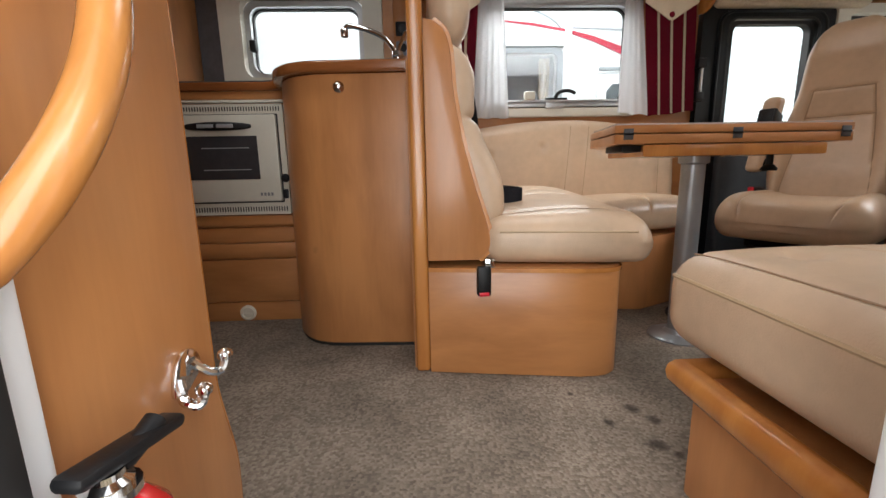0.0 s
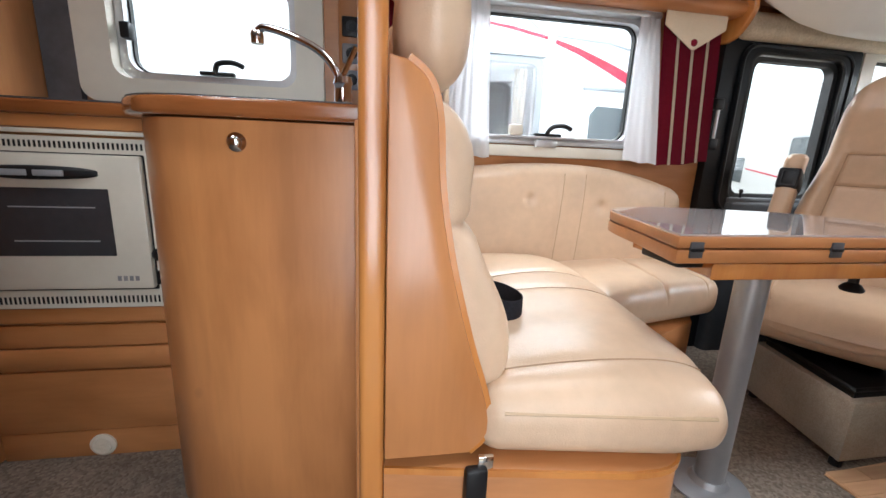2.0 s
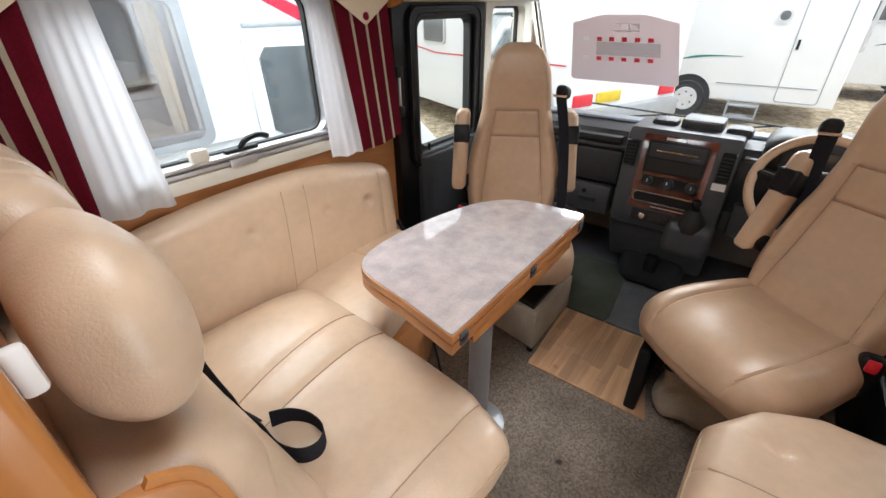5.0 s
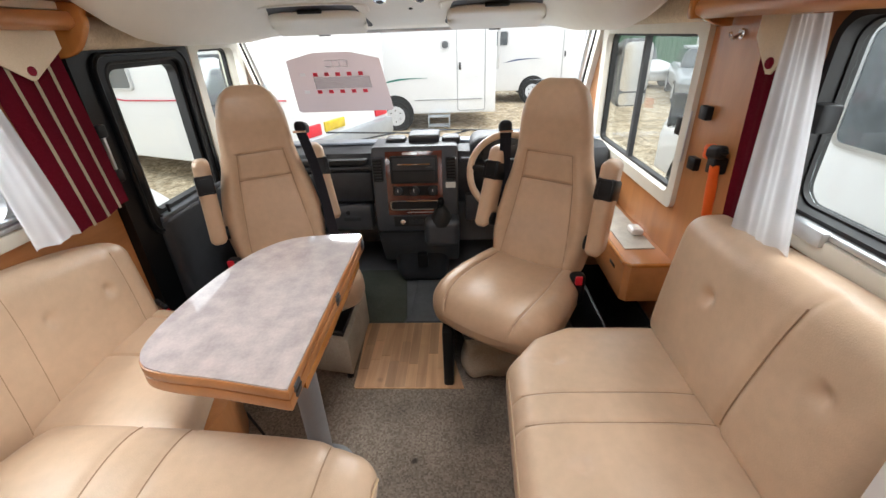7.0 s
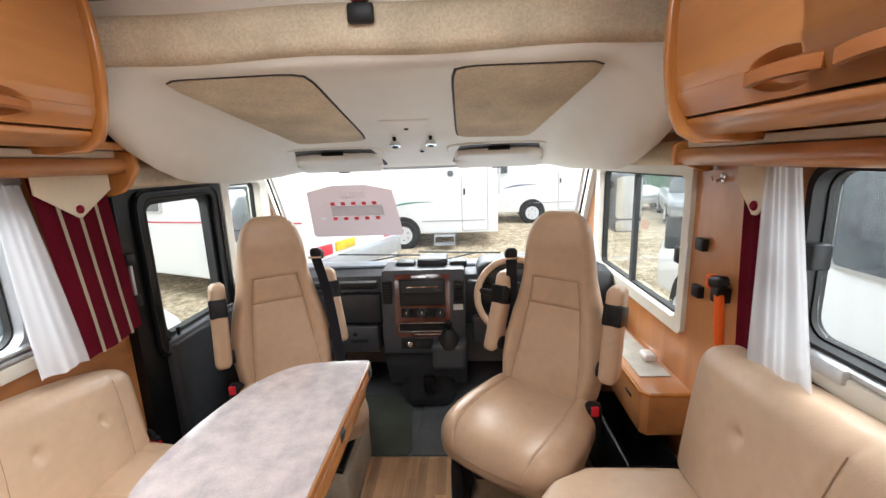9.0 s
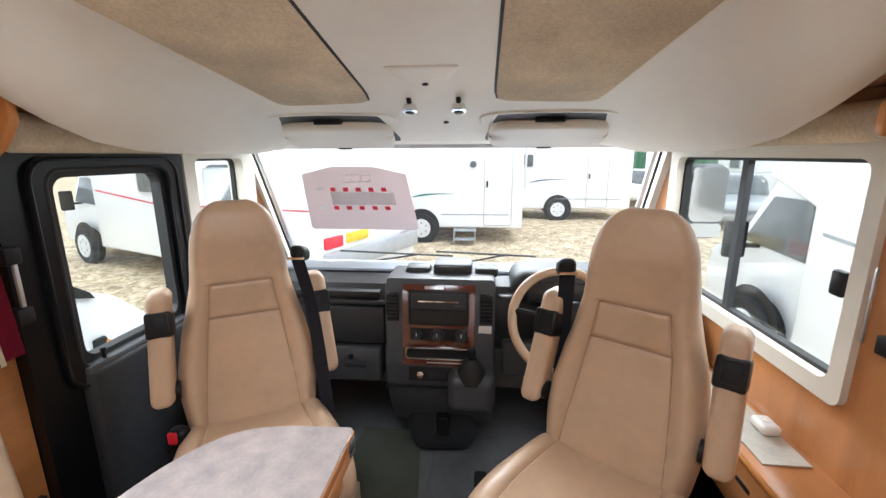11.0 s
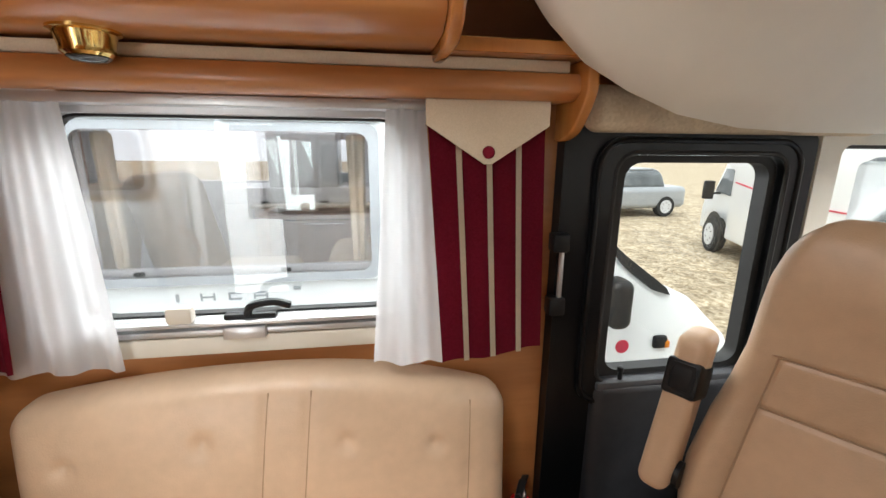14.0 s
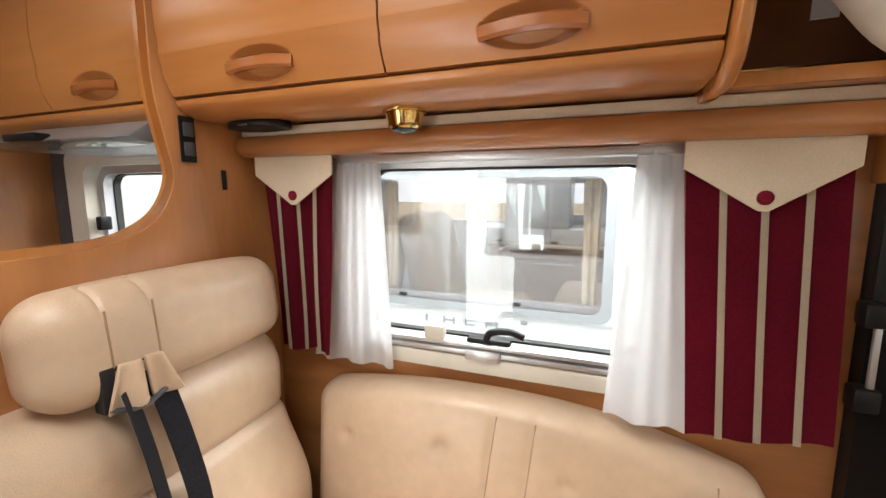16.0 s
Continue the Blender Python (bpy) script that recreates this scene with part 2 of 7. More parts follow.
STITCH = mat("leather_piping", (0.55, 0.40, 0.25), 0.5, var=0.05)
# darker tan for the seam tubes: the grooves' shade put into colour
SEAM = mat("seam_shade_thread", (0.40, 0.265, 0.165), 0.7, var=0.05)
CARPET = weave("loop_pile_carpet", (0.20, 0.16, 0.125), (0.37, 0.31, 0.25), 0.0065, stain=0.42)
spills(CARPET, [(0.45, 0.80, 0.016), (0.53, 0.85, 0.020), (0.56, 0.80, 0.018), (0.52, 0.71, 0.022), (0.545, 0.675, 0.014), (0.40, 0.93, 0.010), (0.95, 0.98, 0.014)])
FABRIC = weave("beige_suede_cloth", (0.68, 0.56, 0.40), (0.80, 0.68, 0.50), 0.006, stain=0.28, bump=0.15)
FABRIC_BOX = weave("beige_carpet_lining", (0.44, 0.37, 0.28), (0.52, 0.45, 0.35), 0.004, stain=0.3, bump=0.3)
CREAM_CLOTH = weave("cream_curtain_cloth", (0.68, 0.58, 0.43), (0.74, 0.64, 0.49), 0.002, bump=0.1, stain=0.08)
BURGUNDY = weave("burgundy_curtain_cloth", (0.17, 0.008, 0.022), (0.22, 0.012, 0.03), 0.002, bump=0.15, stain=0.12)
SHEER = sheer("white_net_curtain")
ABS = mat("cream_moulded_plastic", (0.84, 0.805, 0.715), 0.42, var=0.03, scale=2, bump=0.04, bscale=200)
CREAM = mat("cream_window_trim", (0.74, 0.70, 0.60), 0.4, var=0.04, scale=4)
WHITE = mat("white_gelcoat", (0.80, 0.81, 0.82), 0.3, var=0.03, scale=1.5, coat=0.3)
ALU = mat("window_aluminium", (0.62, 0.63, 0.64), 0.35, metal=0.8, var=0.05, scale=10)
CHROME = mat("chrome", (0.8, 0.8, 0.8), 0.08, metal=1.0, var=0.02)
BRASS = mat("polished_brass", (0.80, 0.55, 0.20), 0.12, metal=1.0, var=0.05)
PED = mat("grey_powder_coat", (0.36, 0.38, 0.40), 0.35, metal=0.5, var=0.05)
BLACK = mat("black_plastic", (0.009, 0.009, 0.010), 0.42, var=0.1, scale=20, bump=0.06, bscale=300, spec=0.3)
BLACK_DOOR = mat("black_door_trim", (0.0045, 0.005, 0.006), 0.30, var=0.1, scale=8, bump=0.05, bscale=300, spec=0.28)
RUBBER = mat("black_rubber", (0.012, 0.012, 0.012), 0.6, var=0.1)
WEBBING = weave("seat_belt_webbing", (0.012, 0.012, 0.016), (0.022, 0.022, 0.028), 0.002, bump=0.2)
DASH = mat("anthracite_dash_plastic", (0.024, 0.026, 0.030), 0.55, var=0.1, scale=30, bump=0.15, bscale=500)
DASH_GREY = mat("grey_dash_plastic", (0.062, 0.065, 0.072), 0.5, var=0.08, scale=20, bump=0.1, bscale=500)
# pale blue puts the sky's reflection into the dash top's colour
DASH_TOP = mat("sky_sheen_dash_top", (0.26, 0.30, 0.36), 0.35, var=0.12, scale=5, bump=0.1, bscale=300)
MAT_GREEN = weave("green_floor_mat", (0.085, 0.095, 0.075), (0.11, 0.12, 0.095), 0.005, stain=0.3)
RUBBER_FLOOR = mat("grey_rubber_floor", (0.13, 0.135, 0.14), 0.5, var=0.15, scale=6, bump=0.1, bscale=200)
RED = mat("red_enamel", (0.60, 0.015, 0.02), 0.2, var=0.05, coat=0.5)
RED_PLASTIC = mat("red_plastic", (0.70, 0.02, 0.04), 0.35, var=0.05)
ORANGE = mat("orange_plastic", (0.85, 0.13, 0.015), 0.4, var=0.05)
LAMINATE = mat("marbled_table_laminate", (0.62, 0.545, 0.525), 0.07, var=0.08, scale=20, spec=0.6, dark=(0.46, 0.41, 0.41), detail=12, coat=1.0)
LAMINATE.node_tree.nodes["Principled BSDF"].inputs["Coat IOR"].default_value = 1.85
LAMINATE.node_tree.nodes["Principled BSDF"].inputs["Coat Roughness"].default_value = 0.03
OVEN_CREAM = mat("cream_enamel", (0.66, 0.63, 0.54), 0.3, var=0.03, coat=0.3)
OVEN_GLASS = mat("smoked_oven_glass", (0.045, 0.047, 0.053), 0.08, var=0.1)
GREY_LABEL = mat("grey_print", (0.25, 0.25, 0.26), 0.5)
SIGN = sheer("translucent_grey_board", (0.46, 0.395, 0.385), 0.05)
# translucent white plates stand for holes that daylight passes through
PRICE_WHITE = sheer("white_cutout", (0.9, 0.9, 0.9), 0.5)
SIGN_BAND = sheer("grey_clear_band", (0.42, 0.44, 0.43), 0.72)
SIGN_LIGHT = sheer("pale_print_bars", (0.75, 0.72, 0.71), 0.25)
WHITE_PLASTIC = mat("white_plastic", (0.78, 0.77, 0.74), 0.4, var=0.03)
CEILING = mat("ceiling_lining", (0.68, 0.64, 0.57), 0.7, var=0.04, scale=3)
INNER = mat("dark_brown_panel", (0.22, 0.085, 0.03), 0.5, var=0.15, scale=3)
GREY_PAD = mat("grey_felt_pad", (0.60, 0.58, 0.51), 0.9, var=0.1, scale=15, bump=0.2, bscale=200)
GRAVEL = weave("pale_gravel", (0.34, 0.26, 0.16), (0.72, 0.60, 0.44), 0.05, bump=1.0, stain=0.35)
RIM = mat("silver_wheel_rim", (0.62, 0.63, 0.65), 0.35, var=0.05)
TYRE = mat("tyre_rubber", (0.02, 0.02, 0.02), 0.8)
WINDOW_DARK = mat("tinted_vehicle_glass", (0.13, 0.145, 0.155), 0.05, var=0.2, scale=3)
GREY_PAINT = mat("silver_grey_paint", (0.33, 0.35, 0.37), 0.3, var=0.05, coat=0.4)
BLUE_STRIPE = mat("blue_stripe_vinyl", (0.05, 0.09, 0.2), 0.3)
GREEN_STRIPE = mat("green_stripe_vinyl", (0.04, 0.22, 0.18), 0.3)
RED_STRIPE = mat("red_stripe_vinyl", (0.6, 0.02, 0.06), 0.3)
YELLOW = mat("yellow_plate", (0.75, 0.55, 0.03), 0.5)
AMBER = mat("amber_lens", (0.8, 0.25, 0.02), 0.2)
GREEN_SHED = mat("green_corrugated_sheet", (0.05, 0.16, 0.09), 0.6, var=0.1)
TAN_INT = mat("brown_interior", (0.46, 0.35, 0.29), 0.6, var=0.15, scale=3)
TAN_SEAT = mat("pale_tan_upholstery", (0.62, 0.50, 0.38), 0.6, var=0.08, scale=5)
GLASS = glass("clear_glass")
GLASS_TINT = glass("window_acrylic", (0.90, 0.93, 0.93), base=0.04)


# ---- mesh helpers ----
def part(name, bm, material, parent=None, label="", angle=35):
    """One mesh object from a bmesh, under a thing or part."""
    me = bpy.data.meshes.new(name)
    bmesh.ops.recalc_face_normals(bm, faces=bm.faces)
    for f in bm.faces:
        f.smooth = True
    bm.to_mesh(me)
    bm.free()
    me.set_sharp_from_angle(angle=radians(angle))
    me.materials.append(material)
    ob = new(name, me)
    ob.parent = parent
    if label:
        ob["label"] = label
    return ob


def thing(name, label, category, group="", m=None):
    ob = new(name)
    ob.empty_display_size = 0.05
    if m is not None:
        ob.matrix_world = m
    return tagged(ob, label, category, group)


def single(name, bm, material, label, category, group="", kind="", angle=35):
    return tagged(part(name, bm, material, None, label, angle), label, category, group, kind)


def box(bm, x0, x1, y0, y1, z0, z1, bev=0.0, seg=2, m=None):
    r = bmesh.ops.create_cube(bm, size=1.0)
    vs = r["verts"]
    for v in vs:
        v.co = Vector((x0 + (v.co.x + 0.5) * (x1 - x0), y0 + (v.co.y + 0.5) * (y1 - y0), z0 + (v.co.z + 0.5) * (z1 - z0)))
    out = list(vs)
    if bev:
        es = list({e for v in vs for e in v.link_edges})
        r = bmesh.ops.bevel(bm, geom=es, offset=bev, segments=seg, profile=0.5, affect="EDGES")
        out = list({v for f in r["faces"] for v in f.verts} | {v for v in vs if v.is_valid})
    if m is not None:
        for v in out:
            v.co = m @ v.co
    return out


def boxb(*a, **k):
    bm = bmesh.new()
    box(bm, *a, **k)
    return bm


def prism(bm, pts, axis, a, b, bev=0.0, seg=2):
    """A polygon in the two other axes (in x, y, z order), pushed from a to b along axis."""
    n = "xyz".index(axis)

    def put(p, d):
        c = list(p)
        c.insert(n, d)
        return bm.verts.new(c)
    lo, hi = [put(p, a) for p in pts], [put(p, b) for p in pts]
    caps = [bm.faces.new(lo), bm.faces.new(hi)]
    k = len(pts)
    for i in range(k):
        bm.faces.new((lo[i], lo[(i + 1) % k], hi[(i + 1) % k], hi[i]))
    bmesh.ops.recalc_face_normals(bm, faces=bm.faces)
    if bev:
        es = list({e for f in caps for e in f.edges})
        bmesh.ops.bevel(bm, geom=es, offset=bev, segments=seg, profile=0.5, affect="EDGES")
    return bm


def prismb(pts, axis, a, b, bev=0.0, seg=2):
    return prism(bmesh.new(), pts, axis, a, b, bev, seg)


def curve_pts(ctrl, n=8, closed=False):
    """Catmull-Rom through control points."""
    P = [np.array(p, float) for p in ctrl]
    k = len(P)
    out = []
    for i in range(k if closed else k - 1):
        p0 = P[(i - 1) % k] if closed or i > 0 else P[0]
        p1, p2 = P[i], P[(i + 1) % k]
        p3 = P[(i + 2) % k] if closed or i + 2 < k else P[-1]
        for j in range(n):
            t = j / n
            out.append(0.5 * ((2 * p1) + (p2 - p0) * t + (2 * p0 - 5 * p1 + 4 * p2 - p3) * t * t + (3 * p1 - p0 - 3 * p2 + p3) * t ** 3))
    if not closed:
        out.append(P[-1])
    return [tuple(p) for p in out]


def sweep(bm, pts, prof, up=(0, 0, 1), closed=False):
    """Sweeps a closed profile of (side, up) points along a path."""
    P = [Vector(p) for p in pts]
    rings = []
    for i, p in enumerate(P):
        a = P[i - 1] if i or closed else P[0]
        b = P[(i + 1) % len(P)] if i + 1 < len(P) or closed else P[-1]
        d = (b - a).normalized()
        s = d.cross(Vector(up))
        s = s.normalized() if s.length > 1e-4 else Vector((1, 0, 0))
        u = s.cross(d).normalized()
        rings.append([bm.verts.new(p + s * q[0] + u * q[1]) for q in prof])
    k = len(prof)
    for i in range(len(rings) - (0 if closed else 1)):
        r0, r1 = rings[i], rings[(i + 1) % len(rings)]
        for j in range(k):
            bm.faces.new((r0[j], r0[(j + 1) % k], r1[(j + 1) % k], r1[j]))
    if not closed:
        bm.faces.new(rings[0])
        bm.faces.new(rings[-1][::-1])
    return bm


def circle(r, n=10, sy=1.0):
    return [(r * math.cos(2 * math.pi * i / n), sy * r * math.sin(2 * math.pi * i / n)) for i in range(n)]


def tubeb(pts, r, n=10, up=(0, 0, 1), closed=False):
    return sweep(bmesh.new(), pts, circle(r, n), up, closed)


def lathe(bm, prof, m=None, n=24):
    """Turns a profile of (radius, height) about z, then places it."""
    m = m or Matrix()
    rings = []
    for r, z in prof:
        rings.append([bm.verts.new(m @ Vector((r * math.cos(2 * math.pi * i / n), r * math.sin(2 * math.pi * i / n), z))) for i in range(n)])
    for a, b in zip(rings, rings[1:]):
        for i in range(n):
            bm.faces.new((a[i], a[(i + 1) % n], b[(i + 1) % n], b[i]))
    bm.faces.new(rings[0])
    bm.faces.new(rings[-1])
    return bm


def latheb(prof, m=None, n=24):
    return lathe(bmesh.new(), prof, m, n)


def axis_steps(h, r, k, m, extra=()):
    c = [-h + r * i / k for i in range(k)] + list(np.linspace(-(h - r), h - r, m + 1)) + [h - r + r * (i + 1) / k for i in range(k)]
    for e in extra:
        c += [e + d for d in (-0.014, -0.008, -0.004, 0, 0.004, 0.008, 0.014) if abs(e + d) < h - r]
    c.sort()
    out = [c[0]]
    for v in c[1:]:
        if v - out[-1] > 0.0015:
            out.append(v)
    out[-1] = h
    return out


def softbox(size, r, seg=(12, 12, 4), fn=None, k=5, seams=((), (), ())):
    """A soft block about the origin with rounded edges; fn moves each point."""
    bm = bmesh.new()
    h = [s / 2 for s in size]
    ax = [axis_steps(h[i], min(r, h[i] * 0.98), k, seg[i], seams[i]) for i in range(3)]
    seen = {}

    def vert(p):
        key = tuple(round(c, 6) for c in p)
        if key not in seen:
            q = Vector([max(-(h[i] - r), min(h[i] - r, p[i])) if h[i] > r else 0 for i in range(3)])
            d = Vector(p) - q
            co = q + d.normalized() * r if d.length > 1e-7 else Vector(p)
            seen[key] = bm.verts.new(fn(co) if fn else co)
        return seen[key]
    for i in range(3):
        j, l = (i + 1) % 3, (i + 2) % 3
        for s in (-1, 1):
            for a in range(len(ax[j]) - 1):
                for b in range(len(ax[l]) - 1):
                    quad = []
                    for da, db in ((0, 0), (1, 0), (1, 1), (0, 1)):
                        p = [0, 0, 0]
                        p[i], p[j], p[l] = s * h[i], ax[j][a + da], ax[l][b + db]
                        quad.append(vert(p))
                    if len(set(quad)) == 4:
                        bm.faces.new(quad if s > 0 else quad[::-1])
    return bm


def groove(d, w=0.005, depth=0.006):
    return -depth * math.exp(-(d / w) ** 2)


def quad_map(c, size):
    """Maps a block's x, y to the quad c (corners at -x-y, +x-y, +x+y, -x+y)."""
    c = [Vector((*p, 0)) for p in c]

    def f(x, y):
        u, v = x / size[0] + 0.5, y / size[1] + 0.5
        p = c[0] * (1 - u) * (1 - v) + c[1] * u * (1 - v) + c[2] * u * v + c[3] * (1 - u) * v
        return p.x, p.y
    return f


def wall_cells(bm, axis, a, b, u, z, holes):
    """A slab between a and b on an axis, over u by z, with rectangular openings."""
    us = sorted({*u, *[c for h in holes for c in h[:2]]})
    zs = sorted({*z, *[c for h in holes for c in h[2:]]})
    for u0, u1 in zip(us, us[1:]):
        for z0, z1 in zip(zs, zs[1:]):
            cu, cz = (u0 + u1) / 2, (z0 + z1) / 2
            if any(h[0] < cu < h[1] and h[2] < cz < h[3] for h in holes) or not (u[0] < cu < u[1]):
                continue
            if axis == "y":
                box(bm, u0, u1, a, b, z0, z1)
            elif axis == "z":
                box(bm, u0, u1, z0, z1, a, b)
            else:
                box(bm, a, b, u0, u1, z0, z1)
    return bm


def rrect(x0, x1, y0, y1, r, n=5):
    """A rounded rectangle's outline."""
    out = []
    for cx, cy, a in ((x1 - r, y1 - r, 0), (x0 + r, y1 - r, 90), (x0 + r, y0 + r, 180), (x1 - r, y0 + r, 270)):
        for i in range(n + 1):
            t = radians(a + 90 * i / n)
            out.append((cx + r * math.cos(t), cy + r * math.sin(t)))
    return out


def frame_ring(bm, outer, inner, axis, a, b):
    """A frame between two outlines of as many points, from a to b along axis."""
    n = "xyz".index(axis)

    def put(p, d):
        c = list(p)
        c.insert(n, d)
        return bm.verts.new(c)
    rings = [[put(p, a) for p in outer], [put(p, b) for p in outer], [put(p, b) for p in inner], [put(p, a) for p in inner]]
    k = len(outer)
    for i in range(4):
        r0, r1 = rings[i], rings[(i + 1) % 4]
        for j in range(k):
            bm.faces.new((r0[j], r0[(j + 1) % k], r1[(j + 1) % k], r1[j]))
    return bm


def frame_ringb(*a):
    return frame_ring(bmesh.new(), *a)


def pane(x0, x1, y, z0, z1, name, parent, material=None, r=0.04, t=0.004, axis="y"):
    ob = part(name, prismb(rrect(x0, x1, z0, z1, r), axis, y, y + t), material or GLASS, parent)
    ob.visible_shadow = False
    return ob


# ---- the setting: ground, floor, walls, ceiling ----
single("ground", boxb(-60, 80, -60, 60, -0.72, -0.62), GRAVEL, "pale gravel yard around the parked vehicles", "ground", kind="structure")

bm = bmesh.new()
box(bm, -1.75, 1.72, 0.56, 2.09, -0.05, 0.0)
box(bm, -1.75, -0.32, 0.02, 0.56, -0.05, 0.0)
box(bm, 0.42, 1.72, 0.0, 0.56, -0.05, 0.0)
single("floor", bm, CARPET, "worn grey-beige loop carpet with dark stains", "floor", kind="structure")
bm = bmesh.new()
box(bm, -0.32, 0.42, -0.05, 0.56, -0.30, -0.25)
box(bm, -0.32, 0.42, 0.54, 0.56, -0.25, -0.05)
box(bm, -0.34, -0.32, -0.05, 0.56, -0.25, -0.002)
box(bm, 0.42, 0.44, -0.05, 0.56, -0.25, -0.05)
single("entrance_step", bm, RUBBER_FLOOR, "grey rubber lined step well inside the entrance", "step", kind="structure")
single("cab_floor", boxb(1.72, 2.75, 0.0, 2.09, -0.06, -0.012), RUBBER_FLOOR, "grey rubber cab floor", "floor", kind="structure")

HOLES_L = [(0.33, 1.06, 0.905, 1.375), (-0.84, -0.20, 1.00, 1.39), (1.40, 2.06, -0.3, 1.345), (2.12, 2.55, 0.80, 1.33)]
bm = bmesh.new()
wall_cells(bm, "y", 2.09, 2.13, (-1.75, 2.75), (-0.4, 2.0), HOLES_L)
single("wall_left", bm, WOOD_X, "warm pear wood veneered side wall with windows", "wall", kind="structure")
HOLES_R = [(0.16, 0.985, 0.945, 1.355), (1.505, 2.52, 0.74, 1.335), (-0.30, 0.40, -0.4, 1.80)]
bm = bmesh.new()
wall_cells(bm, "y", -0.04, 0.0, (-1.75, 2.75), (-0.4, 2.0), HOLES_R)
single("wall_right", bm, WOOD_V, "pear wood veneered side wall with windows and the entrance", "wall", kind="structure")
bm = bmesh.new()
wall_cells(bm, "y", 2.131, 2.137, (-1.79, 3.0), (-0.4, 2.0), HOLES_L[:2] + [(1.40, 2.06, 0.62, 1.345), HOLES_L[3]])
single("outer_skin_left", bm, WHITE, "white outer skin of the motorhome side", "wall", kind="structure")
bm = bmesh.new()
wall_cells(bm, "y", -0.047, -0.041, (-1.79, 3.0), (-0.4, 2.0), HOLES_R)
single("outer_skin_right", bm, WHITE, "white outer skin of the motorhome side", "wall", kind="structure")
single("wall_rear", boxb(-1.79, -1.75, -0.04, 2.13, -0.4, 2.0), WOOD_V, "pear wood bulkhead closing the rear", "wall", kind="structure")
bm = bmesh.new()
wall_cells(bm, "z", 1.98, 2.03, (-1.79, 2.72), (-0.04, 2.13), [(0.10, 0.80, 0.67, 1.37), (-0.93, -0.47, 0.79, 1.25)])
single("ceiling", bm, CEILING, "cream lined motorhome ceiling with two assumed rooflight openings", "ceiling", kind="structure")
bm = bmesh.new()
prism(bm, [(2.75, -0.4), (3.02, -0.4), (3.02, 0.62), (2.96, 0.66), (2.75, 0.66)], "y", -0.04, 2.13)
prism(bm, [(2.60, 1.36), (2.66, 1.40), (2.66, 2.03), (2.55, 2.03), (2.55, 1.36)], "y", -0.04, 2.13)
single("wall_front", bm, WHITE, "white nose below and above the windscreen", "wall", kind="structure")

# door lining on the entrance side
d = thing("door_frame", "white entrance door frame with a black rubber seal", "door frame")
part("jamb", boxb(-0.31, -0.236, -0.05, 0.190, -0.3, 1.8, 0.008), WHITE, d)
part("seal", boxb(-0.240, -0.226, 0.135, 0.160, -0.28, 1.8, 0.004), RUBBER, d, "black rubber door seal")
part("jamb", boxb(0.352, 0.41, -0.05, 0.185, -0.3, 1.8, 0.01), WHITE, d)
part("lintel", boxb(-0.25, 0.352, -0.05, 0.185, 1.75, 1.8), WHITE, d)

# ---- windscreen and front pillars ----
w = thing("windscreen", "wide raked windscreen with a cream surround", "windscreen")
A, B = Vector((2.60, 0, 1.36)), Vector((2.98, 0, 0.67))


def on_screen(s, y, off=0.0):
    """A point on the windscreen: s from the top (0) to the bottom (1)."""
    p = A.lerp(B, s)
    n = Vector((0.875, 0, 0.482))
    return Vector((p.x, y, p.z)) - n * off


bm = bmesh.new()
vs = [bm.verts.new(on_screen(s, y)) for s, y in ((0, 0.0), (0, 2.09), (1, 2.09), (1, 0.0))]
bm.faces.new(vs)
bmesh.ops.solidify(bm, geom=bm.faces[:], thickness=0.005)
g = part("pane", bm, GLASS, w)
g.visible_shadow = False
for y in (0.0, 2.09):
    s = 1 if y > 1 else -1
    part("pillar", sweep(bmesh.new(), [on_screen(-0.05, y), on_screen(1.02, y)], [(-0.045, -0.03), (0.045, -0.03), (0.05, 0.02), (-0.02, 0.03)], up=(0, s, 0)), CREAM, w, "cream moulded windscreen pillar")
    part("rubber_seal", tubeb([on_screen(-0.03, y - s * 0.05, 0.03), on_screen(1.0, y - s * 0.05, 0.03)], 0.007), RUBBER, w)
    part("blind_track", boxb(-0.012, 0.012, -0.010, 0.010, -0.38, 0.40, 0.003, m=Matrix.Translation(on_screen(0.5, y - s * 0.085, 0.045)) @ pose(0, 0, 0, 0, -28.8, 0)), ALU, w, "aluminium blind track")
for y0, y1, z in ((0.55, 1.15, 0.0), (1.05, 1.75, 0.01)):
    p = [on_screen(0.93 - 0.035 * t + z, y0 + (y1 - y0) * t, -0.025) for t in (0, 0.3, 0.7, 1)]
    part("wiper", tubeb(p, 0.006, 6), RUBBER, w, "black wiper blade")
    part("wiper_arm", tubeb([p[1], on_screen(1.02, y0 + (y1 - y0) * 0.75, -0.03)], 0.006, 6), RUBBER, w)

